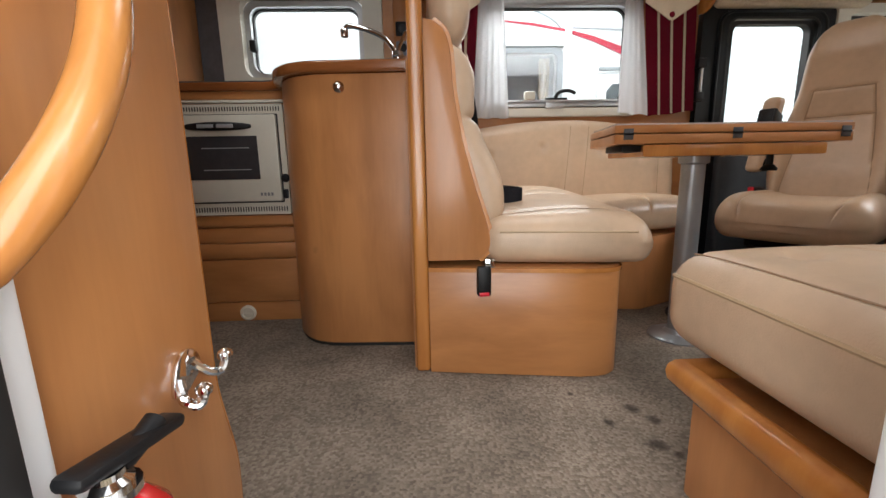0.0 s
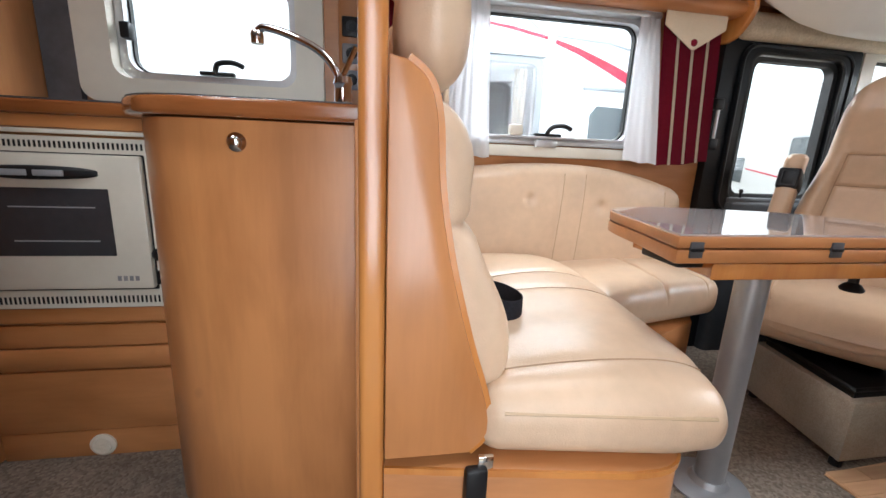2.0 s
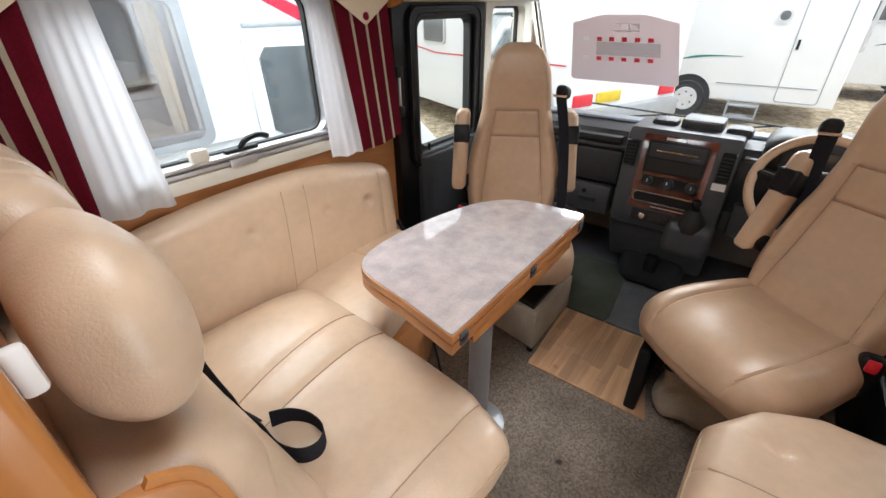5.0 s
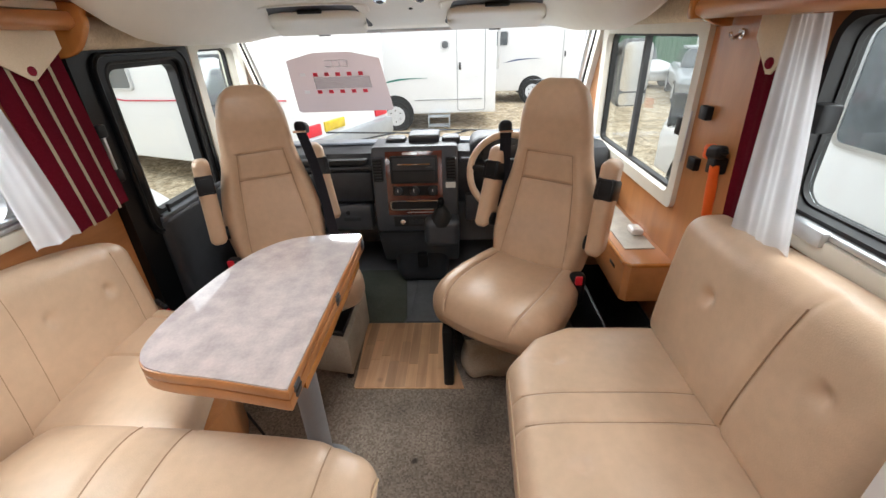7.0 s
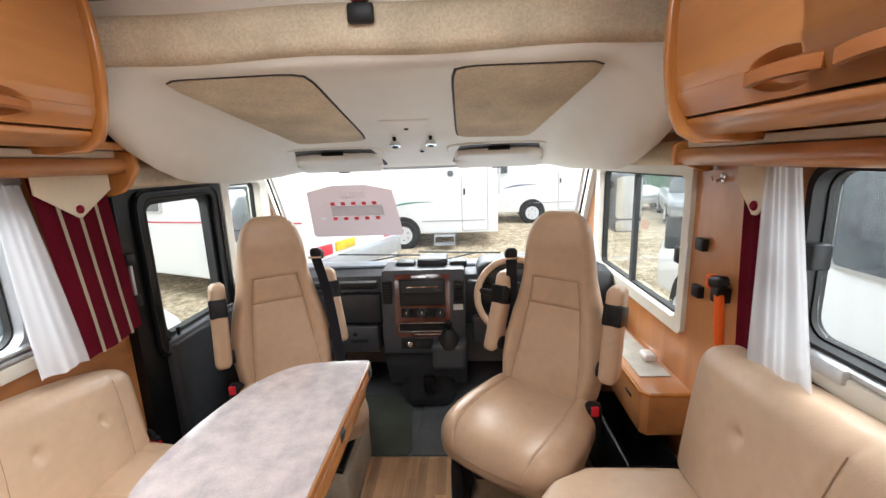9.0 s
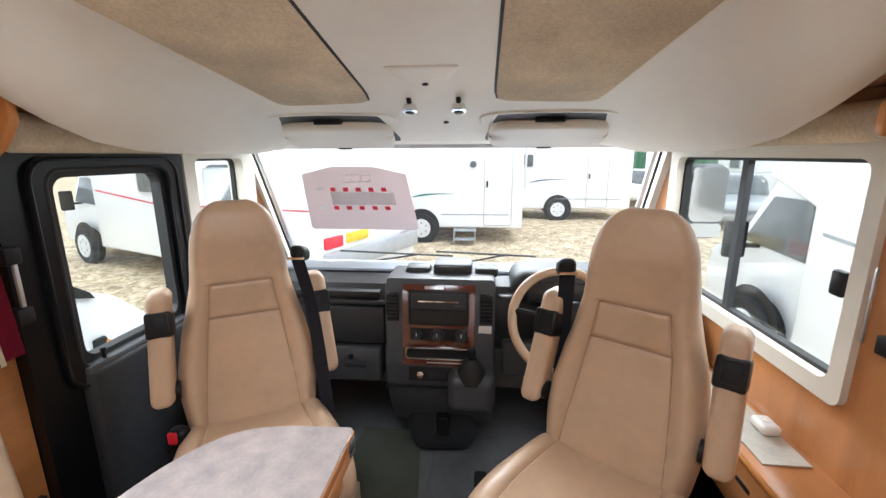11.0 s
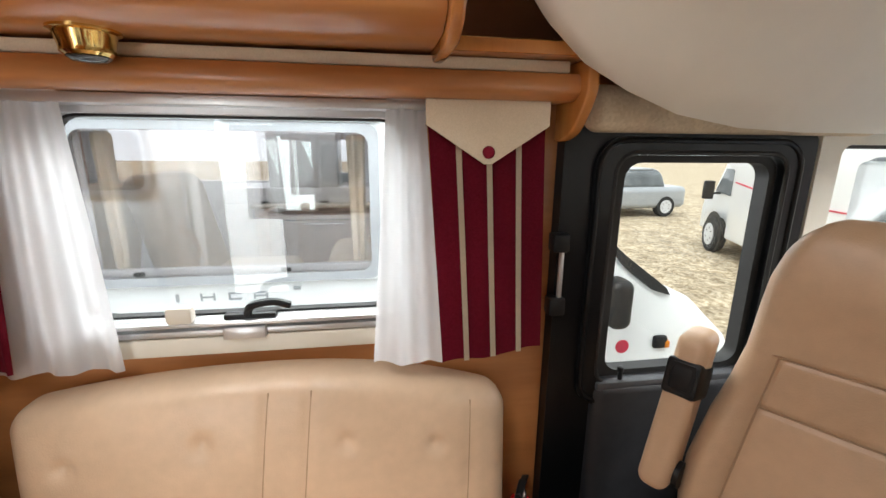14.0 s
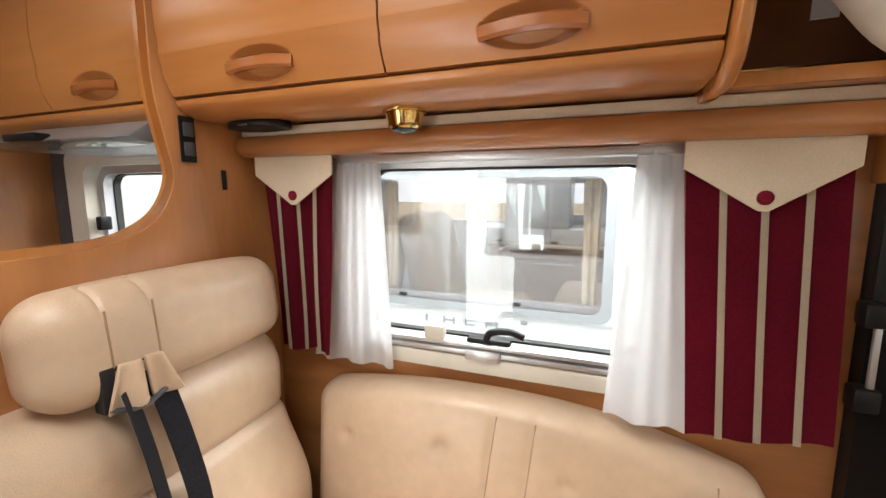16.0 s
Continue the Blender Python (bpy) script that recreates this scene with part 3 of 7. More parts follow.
# ---- side windows ----
def rail_window(name, label, x0, x1, z0, z1, y, s, handles, r=0.05, black=False):
    """A hinged acrylic window in a side wall; s is +1 on the left wall. Returns the thing."""
    w = thing(name, label, "window")
    w["kind"] = "structure"
    out = rrect(x0 - 0.012, x1 + 0.012, z0 - 0.012, z1 + 0.012, r + 0.012)
    k = 0.006 if black else 0.016
    ins = rrect(x0 + k, x1 - k, z0 + k, z1 - k, r)
    lo, hi = sorted((y - s * 0.012, y + s * 0.035))
    part("window_frame", frame_ringb(out, ins, "y", lo, hi), RUBBER if black else ALU, w, "thick black rubber frame" if black else "brushed aluminium inner frame")
    ins2 = rrect(x0 + k + 0.005, x1 - k - 0.005, z0 + k + 0.005, z1 - k - 0.005, r - 0.003)
    lo, hi = sorted((y + s * 0.022, y + s * 0.045))
    part("seal", frame_ringb(rrect(x0 + k - 0.006, x1 - k + 0.006, z0 + k - 0.006, z1 - k + 0.006, r), ins2, "y", lo, hi), RUBBER, w)
    pane(x0 + 0.012, x1 - 0.012, y + s * 0.036, z0 + 0.012, z1 - 0.012, "pane", w, GLASS_TINT, r)
    for hx in handles:
        h = part("latch", boxb(hx - 0.06, hx + 0.05, y - s * 0.012 - 0.012, y - s * 0.012 + 0.012, z0 + 0.018, z0 + 0.032, 0.004), BLACK, w, "black window latch")
        part("lever", tubeb(curve_pts([(hx - 0.01, y - s * 0.02, z0 + 0.03), (hx + 0.005, y - s * 0.035, z0 + 0.055), (hx + 0.05, y - s * 0.035, z0 + 0.062), (hx + 0.085, y - s * 0.03, z0 + 0.05)], 5), 0.009, 8), BLACK, h)
    return w


wl = rail_window("window_1", "wide aluminium framed side window above the bench", 0.33, 1.06, 0.905, 1.375, 2.09, 1, [0.70])
part("window_sill", boxb(0.30, 1.09, 2.062, 2.094, 0.845, 0.888, 0.006), CREAM, wl, "cream plastic sill")
part("blind_rail", boxb(0.31, 1.08, 2.06, 2.085, 0.892, 0.906, 0.003), ALU, wl, "aluminium blind rail")
part("blind_rail", boxb(0.31, 1.08, 2.055, 2.085, 0.915, 0.925, 0.002), ALU, wl)
part("rail_grip", boxb(0.64, 0.73, 2.05, 2.07, 0.884, 0.912, 0.004), ALU, wl)
part("stay_knob", boxb(0.53, 0.585, 2.045, 2.075, 0.925, 0.965, 0.01), CREAM, wl, "cream window stay knob")
part("blind_cassette", boxb(0.30, 1.09, 2.03, 2.088, 1.372, 1.392, 0.004), ALU, wl, "aluminium blind cassette")
wk = rail_window("window_2", "kitchen window with a deep cream frame", -0.79, -0.25, 1.05, 1.38, 2.11, 1, [-0.50])
part("window_frame", frame_ringb(rrect(-0.90, -0.15, 0.965, 1.45, 0.05), rrect(-0.80, -0.24, 1.04, 1.39, 0.05), "y", 2.05, 2.10), CREAM, wk, "cream moulded surround")
for z in (1.16,):
    part("side_catch", boxb(-0.775, -0.745, 2.06, 2.10, z, z + 0.05, 0.006), BLACK, wk)
wr = rail_window("window_3", "side window behind the sofa with a black rubber seal", 0.16, 0.985, 0.945, 1.355, 0.0, -1, [0.6], black=True)
part("window_sill", boxb(0.13, 1.05, 0.0, 0.035, 0.875, 0.925, 0.006), CREAM, wr, "cream plastic sill")
part("blind_rail", boxb(0.14, 1.04, 0.008, 0.030, 0.928, 0.942, 0.003), ALU, wr, "aluminium blind rail")
part("rail_grip", boxb(0.80, 0.90, 0.02, 0.045, 0.91, 0.945, 0.004), ALU, wr)
part("side_catch", boxb(0.915, 0.965, 0.0, 0.045, 1.125, 1.185, 0.006), BLACK, wr, "black side catch")

# driver's sliding window
wd = thing("window_4", "driver's sliding window with a cream rounded frame", "window")
wd["kind"] = "structure"
part("window_frame", frame_ringb(rrect(1.48, 2.54, 0.725, 1.36, 0.03), rrect(1.525, 2.47, 0.775, 1.315, 0.035), "y", -0.012, 0.018), CREAM, wd, "thick cream inner frame")
part("seal", frame_ringb(rrect(1.505, 2.49, 0.755, 1.335, 0.03), rrect(1.535, 2.46, 0.785, 1.305, 0.03), "y", -0.04, -0.014), RUBBER, wd)
pane(1.50, 2.50, -0.032, 0.75, 1.34, "pane", wd, GLASS, 0.03)
part("mullion", boxb(2.02, 2.05, -0.034, -0.012, 0.78, 1.31), DASH, wd, "dark sliding pane edge")
part("catch", boxb(1.545, 1.585, -0.012, 0.012, 0.985, 1.05, 0.008), BLACK, wd, "black pane catch")

# quarter window ahead of the cab door
wq = thing("window_5", "small quarter window beside the windscreen", "window")
wq["kind"] = "structure"
part("window_frame", frame_ringb(rrect(2.085, 2.60, 0.75, 1.36, 0.03), rrect(2.15, 2.50, 0.82, 1.315, 0.03), "y", 2.055, 2.135), CREAM, wq, "cream moulded surround")
part("seal", frame_ringb(rrect(2.14, 2.51, 0.81, 1.325, 0.03), rrect(2.16, 2.49, 0.83, 1.305, 0.03), "y", 2.10, 2.12), RUBBER, wq)
pane(2.14, 2.51, 2.11, 0.81, 1.325, "pane", wq, GLASS, 0.03)

# ---- cab door on the left ----
cd = thing("cab_door", "closed black cab door with a tall window", "door")
part("door_frame", frame_ringb(rrect(1.403, 2.075, -0.30, 1.36, 0.05), rrect(1.51, 2.00, 0.66, 1.30, 0.06), "y", 2.055, 2.125), BLACK_DOOR, cd, "black plastic door frame")
part("inner_rim", frame_ringb(rrect(1.478, 2.03, 0.64, 1.328, 0.07), rrect(1.532, 1.985, 0.70, 1.290, 0.05), "y", 2.043, 2.065), BLACK_DOOR, cd)
part("rim_bead", tubeb([(x, 2.043, z) for x, z in rrect(1.486, 2.022, 0.65, 1.320, 0.065)], 0.007, 8, up=(0, 1, 0), closed=True), BLACK_DOOR, cd)
part("rim_bead", tubeb([(x, 2.045, z) for x, z in rrect(1.528, 1.988, 0.696, 1.292, 0.05)], 0.006, 8, up=(0, 1, 0), closed=True), RUBBER, cd)
part("rubber_seal", frame_ringb(rrect(1.536, 1.98, 0.70, 1.285, 0.045), rrect(1.564, 1.960, 0.725, 1.268, 0.04), "y", 2.065, 2.105), RUBBER, cd)
pane(1.52, 1.99, 2.10, 0.68, 1.295, "pane", cd, GLASS, 0.05)
part("door_card", softbox((0.50, 0.10, 0.98), 0.03, (8, 2, 10), lambda p: Vector((1.775 + p.x, 2.075 + p.y - 0.03 * math.exp(-((p.z + 0.05) / 0.22) ** 2) * (p.y < 0), 0.215 + p.z))), DASH, cd, "charcoal moulded door card")
part("lock_pin", latheb([(0.006, 0), (0.006, 0.03), (0.009, 0.035), (0.008, 0.045), (0.0, 0.047)], Matrix.Translation((1.60, 2.045, 0.70)), 10), BLACK, cd)
part("sill_ledge", boxb(1.53, 2.02, 2.03, 2.075, 0.685, 0.71, 0.008), DASH_GREY, cd)
r = part("hinge_rod", boxb(1.403, 1.414, 2.035, 2.045, 0.93, 1.09, 0.003), ALU, cd, "steel fold rod")
for z in (0.928, 1.085):
    part("hinge_bracket", boxb(1.382, 1.422, 2.025, 2.065, z - 0.022, z + 0.022, 0.006), BLACK, r)
single("header_pad", softbox((0.78, 0.09, 0.10), 0.035, (8, 2, 2), lambda p: Vector((1.83 + p.x, 2.05 + p.y, 1.385 + p.z))), FABRIC, "suede covered strip above the cab door", "trim", kind="structure")
single("header_pad", softbox((1.20, 0.08, 0.09), 0.035, (8, 2, 2), lambda p: Vector((1.98 + p.x, 0.03 + p.y, 1.395 + p.z))), FABRIC, "suede covered strip above the driver's window", "trim", kind="structure")

# ---- partition between kitchen and dinette ----
arch = curve_pts([(1.755, 1.98), (1.755, 1.70), (1.755, 1.53), (1.775, 1.41), (1.785, 1.33), (1.745, 1.25), (1.67, 1.205), (1.58, 1.19), (1.44, 1.19), (1.30, 1.20), (1.19, 1.25), (1.16, 1.34)], 6)
outline = [(2.09, 0.0), (2.09, 1.98)] + [(y, z) for y, z in arch] + [(1.155, 1.98), (1.115, 1.98), (1.115, 0.0)]
p = thing("partition", "pear wood partition with a curved opening beside the kitchen", "partition")
part("panel", prismb(outline, "x", 0.004, 0.026, 0.003), WOOD_V, p)
part("edge_lipping", sweep(bmesh.new(), [(0.016, y, z) for y, z in arch], [(-0.017, -0.006), (0.017, -0.006), (0.017, 0.006), (-0.017, 0.006)], up=(1, 0, 0)), WOOD_EDGE, p, "rounded orange beech edge")
part("post", boxb(-0.012, 0.030, 1.088, 1.118, 0.0, 1.98, 0.01, 3), WOOD_EDGE, p, "rounded beech front post")
s = part("socket_panel", boxb(0.026, 0.030, 1.805, 1.845, 1.37, 1.475, 0.002), BLACK, p, "brown double switch panel")
for z in (1.40, 1.445):
    part("switch", boxb(0.030, 0.036, 1.812, 1.838, z - 0.016, z + 0.016, 0.003), DASH_GREY, s)
part("cable_slot", boxb(0.026, 0.029, 1.912, 1.926, 1.305, 1.355, 0.001), BLACK, p)


# ---- dinette ----
def seat_shell(name, outline, z0, z1, material, parent, bev=0.006):
    return part(name, prismb(outline, "z", z0, z1, bev), material, parent)


db = thing("dinette_bench", "cream leather dinette seat on a pear wood base", "bench seat")
base = [(0.03, 1.95), (0.03, 1.083), (0.20, 1.055), (0.42, 1.022)] + curve_pts([(0.46, 1.016), (0.53, 1.02), (0.575, 1.05), (0.59, 1.11)], 4) + [(0.60, 1.30), (0.62, 1.95)]
seat_shell("base", base, 0.0, 0.325, WOOD_X, db)
part("base_edge", sweep(bmesh.new(), [(x, y - 0.002, 0.318) for x, y in base[1:-1]], [(-0.003, -0.006), (0.003, -0.006), (0.003, 0.006), (-0.003, 0.006)]), WOOD_EDGE, db)
side = [(0.03, 0.345)] + curve_pts([(0.175, 0.345), (0.205, 0.38), (0.20, 0.44), (0.165, 0.55), (0.13, 0.68), (0.108, 0.80), (0.100, 0.90), (0.085, 0.95), (0.055, 0.975)], 5) + [(0.03, 0.98)]
part("side_panel", prismb(side, "y", 1.072, 1.090, 0.003), WOOD_V, db, "curved pear wood side cheek")
part("side_edge", sweep(bmesh.new(), [(x, 1.081, z) for x, z in side[1:-1]], [(-0.010, -0.003), (0.010, -0.003), (0.010, 0.004), (-0.010, 0.004)], up=(0, 1, 0)), WOOD_EDGE, db, "orange beech edge strip")
sz = (0.54, 0.90, 0.13)
qm = quad_map([(0.185, 1.065), (0.69, 0.985), (0.755, 1.93), (0.185, 1.95)], sz)


DSEAMS = ((-0.345, 0.10), (0.005, 0.18), (0.120, 0.24))


def dseat(p):
    x, y = qm(p.x, p.y)
    u, v = p.x / sz[0] * 2, p.y / sz[1] * 2
    z = 0.395 + p.z
    if p.z > 0:
        z += 0.035 * (1 - u * u) * (1 - v ** 4) + 0.035 * max(0, v + 0.3) * (1 - abs(u) ** 3) * (1 - max(0, v) ** 6)
        for s, k in DSEAMS:
            z += groove(p.y - s - k * p.x, 0.014, 0.005)
        z -= 0.03 * max(0, u) ** 4
    cut = max(0, u - 0.4) * max(0, -v - 0.6)
    x, y = x - 0.16 * cut, y + 0.12 * cut
    return Vector((x + 0.02 * (1 - v * v) * (u > 0) * u, y, z))


part("cushion", softbox(sz, 0.055, (30, 90, 3), dseat), LEATHER, db)
part("piping", tubeb([qm(x, -0.445) + (0.425,) for x in np.linspace(-0.22, 0.17, 12)], 0.0035, 6), STITCH, db)
for s_, k_ in DSEAMS:
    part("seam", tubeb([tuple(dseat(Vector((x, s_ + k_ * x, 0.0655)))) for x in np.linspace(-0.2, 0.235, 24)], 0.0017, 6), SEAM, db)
bz = (0.13, 0.86, 0.50)


def dback(p):
    u, h = p.y / bz[1] * 2, p.z + 0.25
    lean = -0.25 * h + 0.05 * math.exp(-((h - 0.34) / 0.07) ** 2) * 0.0
    front = p.x > 0
    b = (0.02 * (1 - abs(u) ** 6) + 0.035 * math.exp(-((h - 0.12) / 0.11) ** 2) + 0.028 * math.exp(-((h - 0.42) / 0.07) ** 2)) if front else 0
    if front:
        b += groove(h - 0.30, 0.012, 0.016) + groove(p.y - 0.05) * (h < 0.3) + groove(p.y + 0.12) * (h < 0.3)
    return Vector((0.185 + p.x * 0.8 + lean + b, 1.525 + p.y, 0.44 + h))


part("backrest", softbox(bz, 0.05, (3, 26, 16), dback, seams=((), (0.05, -0.12), (0.05,))), LEATHER, db)

# headrests: one thick pad against the partition, one wide bolster
hr = thing("headrest", "plump oval cream leather headrest on the dinette seat", "headrest")


def head(p):
    return Vector((0.105 + p.x, 1.235 + p.y, 1.052 + p.z - 0.05 * p.x))


part("pad", softbox((0.125, 0.235, 0.208), 0.060, (4, 10, 10), lambda p: head(Vector((p.x * (1 - 0.55 * ((p.y / 0.118) ** 2 + (p.z / 0.104) ** 2) * 0.5), p.y * (1 - 0.28 * abs(p.z / 0.104) ** 2.5), p.z)))), LEATHER, hr)
part("bracket", boxb(0.028, 0.045, 1.128, 1.142, 1.07, 1.115, 0.005), WHITE_PLASTIC, hr, "white plastic bracket")
hb = thing("bolster", "wide cream leather head bolster with a strap slot", "headrest")


def bol(p):
    u = p.y / 0.27
    return Vector((0.105 + p.x * (1 - 0.25 * abs(u) ** 4) - 0.10 * p.z, 1.70 + p.y, 1.035 + p.z * (1 - 0.12 * abs(u) ** 3) + ((groove(p.y + 0.165, 0.006, 0.006) + groove(p.y + 0.085, 0.006, 0.006)) if p.x > 0 else 0)))


part("pad", softbox((0.14, 0.54, 0.215), 0.066, (3, 18, 8), bol, seams=((), (-0.165, -0.085), ())), LEATHER, hb)
for yy, w0, tilt in ((1.548, 0.050, 0.10), (1.602, 0.042, -0.25)):
    part("guide_flap", softbox((0.010, w0, 0.085), 0.0045, (1, 8, 8), lambda p: Vector((0.180 + p.x + 0.010 * math.sin(p.y * 110 + 2 * tilt) * (0.6 - 6 * p.z) + 0.012, yy + p.y * (1 - 7 * p.z) + tilt * p.z, 0.968 + p.z))), LEATHER, hb, "crumpled leather belt guide flap")
part("guide_slot", boxb(0.150, 0.178, 1.512, 1.60, 0.925, 1.005, 0.004), RUBBER, hb, "dark belt opening")
part("slot_lip", tubeb(curve_pts([(0.185, 1.515, 0.935), (0.200, 1.56, 0.925), (0.190, 1.61, 0.935)], 4), 0.005, 8), DASH_GREY, hb)
for s_ in (-0.165, -0.085):
    part("seam", tubeb([tuple(bol(Vector((0.0705, s_, z)))) for z in np.linspace(-0.05, 0.075, 12)], 0.002, 6, up=(1, 0, 0)), SEAM, hb)


def strap(name, pts, parent, w=0.023, t=0.0012, up=(0, 0, 1), n=6):
    return part(name, sweep(bmesh.new(), curve_pts(pts, n), [(-w, -t), (w, -t), (w, t), (-w, t)], up=up), WEBBING, parent)


sb = thing("seat_belt", "black seat belt hanging over the dinette seat", "seat belt")
strap("webbing", [(0.187, 1.545, 0.960), (0.212, 1.560, 0.82), (0.235, 1.565, 0.67), (0.262, 1.53, 0.555), (0.285, 1.47, 0.512)], sb, up=(0.6, 0.5, 0.6))
part("loop", sweep(bmesh.new(), curve_pts([(0.262, 1.50, 0.522), (0.275, 1.445, 0.512), (0.272, 1.38, 0.508), (0.290, 1.33, 0.508), (0.325, 1.312, 0.508), (0.355, 1.335, 0.508), (0.358, 1.385, 0.509), (0.335, 1.43, 0.512), (0.300, 1.455, 0.514)], 6), [(-0.0013, -0.024), (0.0013, -0.024), (0.0013, 0.024), (-0.0013, 0.024)]), WEBBING, sb, "curled belt loop")
strap("webbing", [(0.185, 1.605, 0.945), (0.215, 1.622, 0.80), (0.235, 1.63, 0.66), (0.255, 1.60, 0.51)], sb, up=(1, 0, 0.2))
bk = thing("belt_buckle", "black seat belt buckle on a steel stalk", "belt buckle")
part("body", boxb(0.165, 0.205, 1.040, 1.062, 0.245, 0.332, 0.007), BLACK, bk)
part("button", boxb(0.171, 0.199, 1.036, 1.042, 0.247, 0.258, 0.002), RED_PLASTIC, bk, "red release button")
part("stalk", boxb(0.188, 0.215, 1.05, 1.058, 0.325, 0.352, 0.002), CHROME, bk)

# L-shaped side bench along the wall
lb = thing("side_bench", "cream leather side bench along the wall", "bench seat")
part("base", prismb([(0.62, 1.60), (0.92, 1.56), (1.12, 1.66), (1.22, 1.80), (1.24, 2.08), (0.62, 2.08)], "z", 0.0, 0.31, 0.006), WOOD_V, lb)
part("vent_ring", latheb([(0.03, 0), (0.03, 0.006), (0.02, 0.008), (0.018, 0.002)], Matrix.Translation((1.165, 1.725, 0.10)) @ pose(0, 0, 0, 90, 0, 40), 16), CREAM, lb)
lz = (0.62, 0.46, 0.12)
lq = quad_map([(0.69, 1.52), (1.22, 1.66), (1.285, 1.985), (0.69, 1.985)], lz)


def lseat(p):
    x, y = lq(p.x, p.y)
    u, v = p.x / lz[0] * 2, p.y / lz[1] * 2
    z = 0.39 + p.z
    if p.z > 0:
        z += 0.022 * (1 - u * u) * (1 - v ** 4) + groove(p.x - 0.0, 0.006, 0.012) + groove(p.x - 0.225)
    return Vector((x, y, z))


part("cushion", softbox(lz, 0.05, (18, 12, 3), lseat, seams=((0.0, 0.225), (), ())), LEATHER, lb)
kz = (1.045, 0.11, 0.42)


LSEAMS = ((-0.008, 0.05), (0.080, 0.045), (0.430, 0.012))


def lback(p):
    u, h = p.x / kz[0] * 2, p.z / kz[2] + 0.5
    top = 0.055 * (1 - abs(u + 0.05) ** 2.2) - 0.035 * max(0, u) ** 2
    b = 0.0
    if p.y < 0:
        b = 0.02 * (1 - abs(2 * h - 1) ** 3) * (1 - u ** 6)
        for s, k in LSEAMS:
            b += groove(p.x - s + k * (1 - h), 0.013, 0.005)
        for dx, dz in ((-0.41, 0.085), (-0.149, 0.095), (0.146, 0.075), (0.346, 0.07)):
            b += -0.016 * math.exp(-((p.x - dx) ** 2 + (p.z - dz) ** 2) / 0.00035)
    return Vector((0.753 + p.x, 2.022 + p.y - b + 0.06 * (0.5 - h) * -0.6, 0.558 + p.z + top * h))


part("backrest", softbox(kz, 0.045, (110, 3, 36), lback), LEATHER, lb)

for s_, k_ in LSEAMS:
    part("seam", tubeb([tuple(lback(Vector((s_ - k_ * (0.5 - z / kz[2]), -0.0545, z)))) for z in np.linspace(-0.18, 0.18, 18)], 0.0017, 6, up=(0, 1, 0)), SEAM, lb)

# folding table
tb = thing("table", "folding dining table with a marbled laminate top", "table")
edge = [(0.585, 1.154), (1.315, 1.154)] + curve_pts([(1.322, 1.160), (1.315, 1.30), (1.285, 1.41), (1.19, 1.49), (1.05, 1.535), (0.88, 1.56), (0.74, 1.555), (0.665, 1.52), (0.635, 1.45), (0.615, 1.32), (0.585, 1.165)], 6)
part("tabletop", prismb(edge, "z", 0.693, 0.716, 0.003), WOOD_X, tb, "pear wood upper leaf")
part("laminate", prismb([(0.95 + (x - 0.95) * 0.990, 1.34 + (y - 1.34) * 0.985) for x, y in edge], "z", 0.7165, 0.7205), LAMINATE, tb, "grey and pink marbled laminate")
part("lower_leaf", prismb(edge, "z", 0.662, 0.690, 0.003), WOOD_X, tb, "pear wood lower leaf")
part("apron", prismb(curve_pts([(0.72, 1.16), (1.20, 1.16), (1.23, 1.19), (1.22, 1.42), (1.15, 1.45), (0.74, 1.45), (0.70, 1.42), (0.69, 1.19)], 3, True), "z", 0.625, 0.660, 0.004), WOOD_EDGE, tb)
for x in (0.625, 0.955, 1.29):
    h = part("hinge", boxb(x - 0.014, x + 0.014, 1.150, 1.156, 0.674, 0.706, 0.001), DASH_GREY, tb, "small metal leaf hinge")
    part("hinge_pin", boxb(x - 0.015, x + 0.015, 1.148, 1.152, 0.687, 0.694, 0.002), BLACK, h)
part("clamp_knob", latheb([(0.022, 0), (0.024, 0.006), (0.016, 0.016), (0.010, 0.02), (0.010, 0.05)], Matrix.Translation((1.12, 1.22, 0.576)), 12), BLACK, tb, "black clamp knob")
part("slide", boxb(0.63, 0.70, 1.20, 1.32, 0.640, 0.660, 0.004), BLACK, tb)
part("pedestal", latheb([(0.036, 0.012), (0.036, 0.60), (0.046, 0.605), (0.046, 0.626)], Matrix.Translation((0.915, 1.285, 0)), 28), PED, tb, "grey tubular pedestal")
part("foot_plate", latheb([(0.098, 0.0), (0.098, 0.005), (0.085, 0.011), (0.05, 0.016), (0.04, 0.03)], Matrix.Translation((0.915, 1.285, 0)), 36), PED, tb, "round grey floor plate")
single("floor_cable", tubeb(curve_pts([(1.15, 1.68, 0.008), (1.08, 1.60, 0.006), (1.00, 1.50, 0.006), (0.985, 1.38, 0.006)], 6), 0.005, 6), RUBBER, "black cable lying on the carpet", "cable")

# ---- sofa on the entrance side ----
so = thing("side_sofa", "cream leather two seat sofa on a wooden base", "sofa")
part("base", prismb([(0.49, 0.02), (1.12, 0.02), (1.12, 0.48), (1.02, 0.575), (0.49, 0.575)], "z", 0.0, 0.235, 0.006), WOOD_V, so)
part("front_rail", sweep(bmesh.new(), [(0.472, 0.05, 0.235), (0.472, 0.585, 0.235)] + [(1.03, 0.59, 0.235), (1.13, 0.49, 0.235), (1.13, 0.05, 0.235)], circle(0.028, 12)), WOOD_EDGE, so, "rounded orange wooden rail")
cz = (0.72, 0.56, 0.17)
cq = quad_map([(0.475, 0.12), (1.165, 0.12), (1.165, 0.66), (0.475, 0.685)], cz)


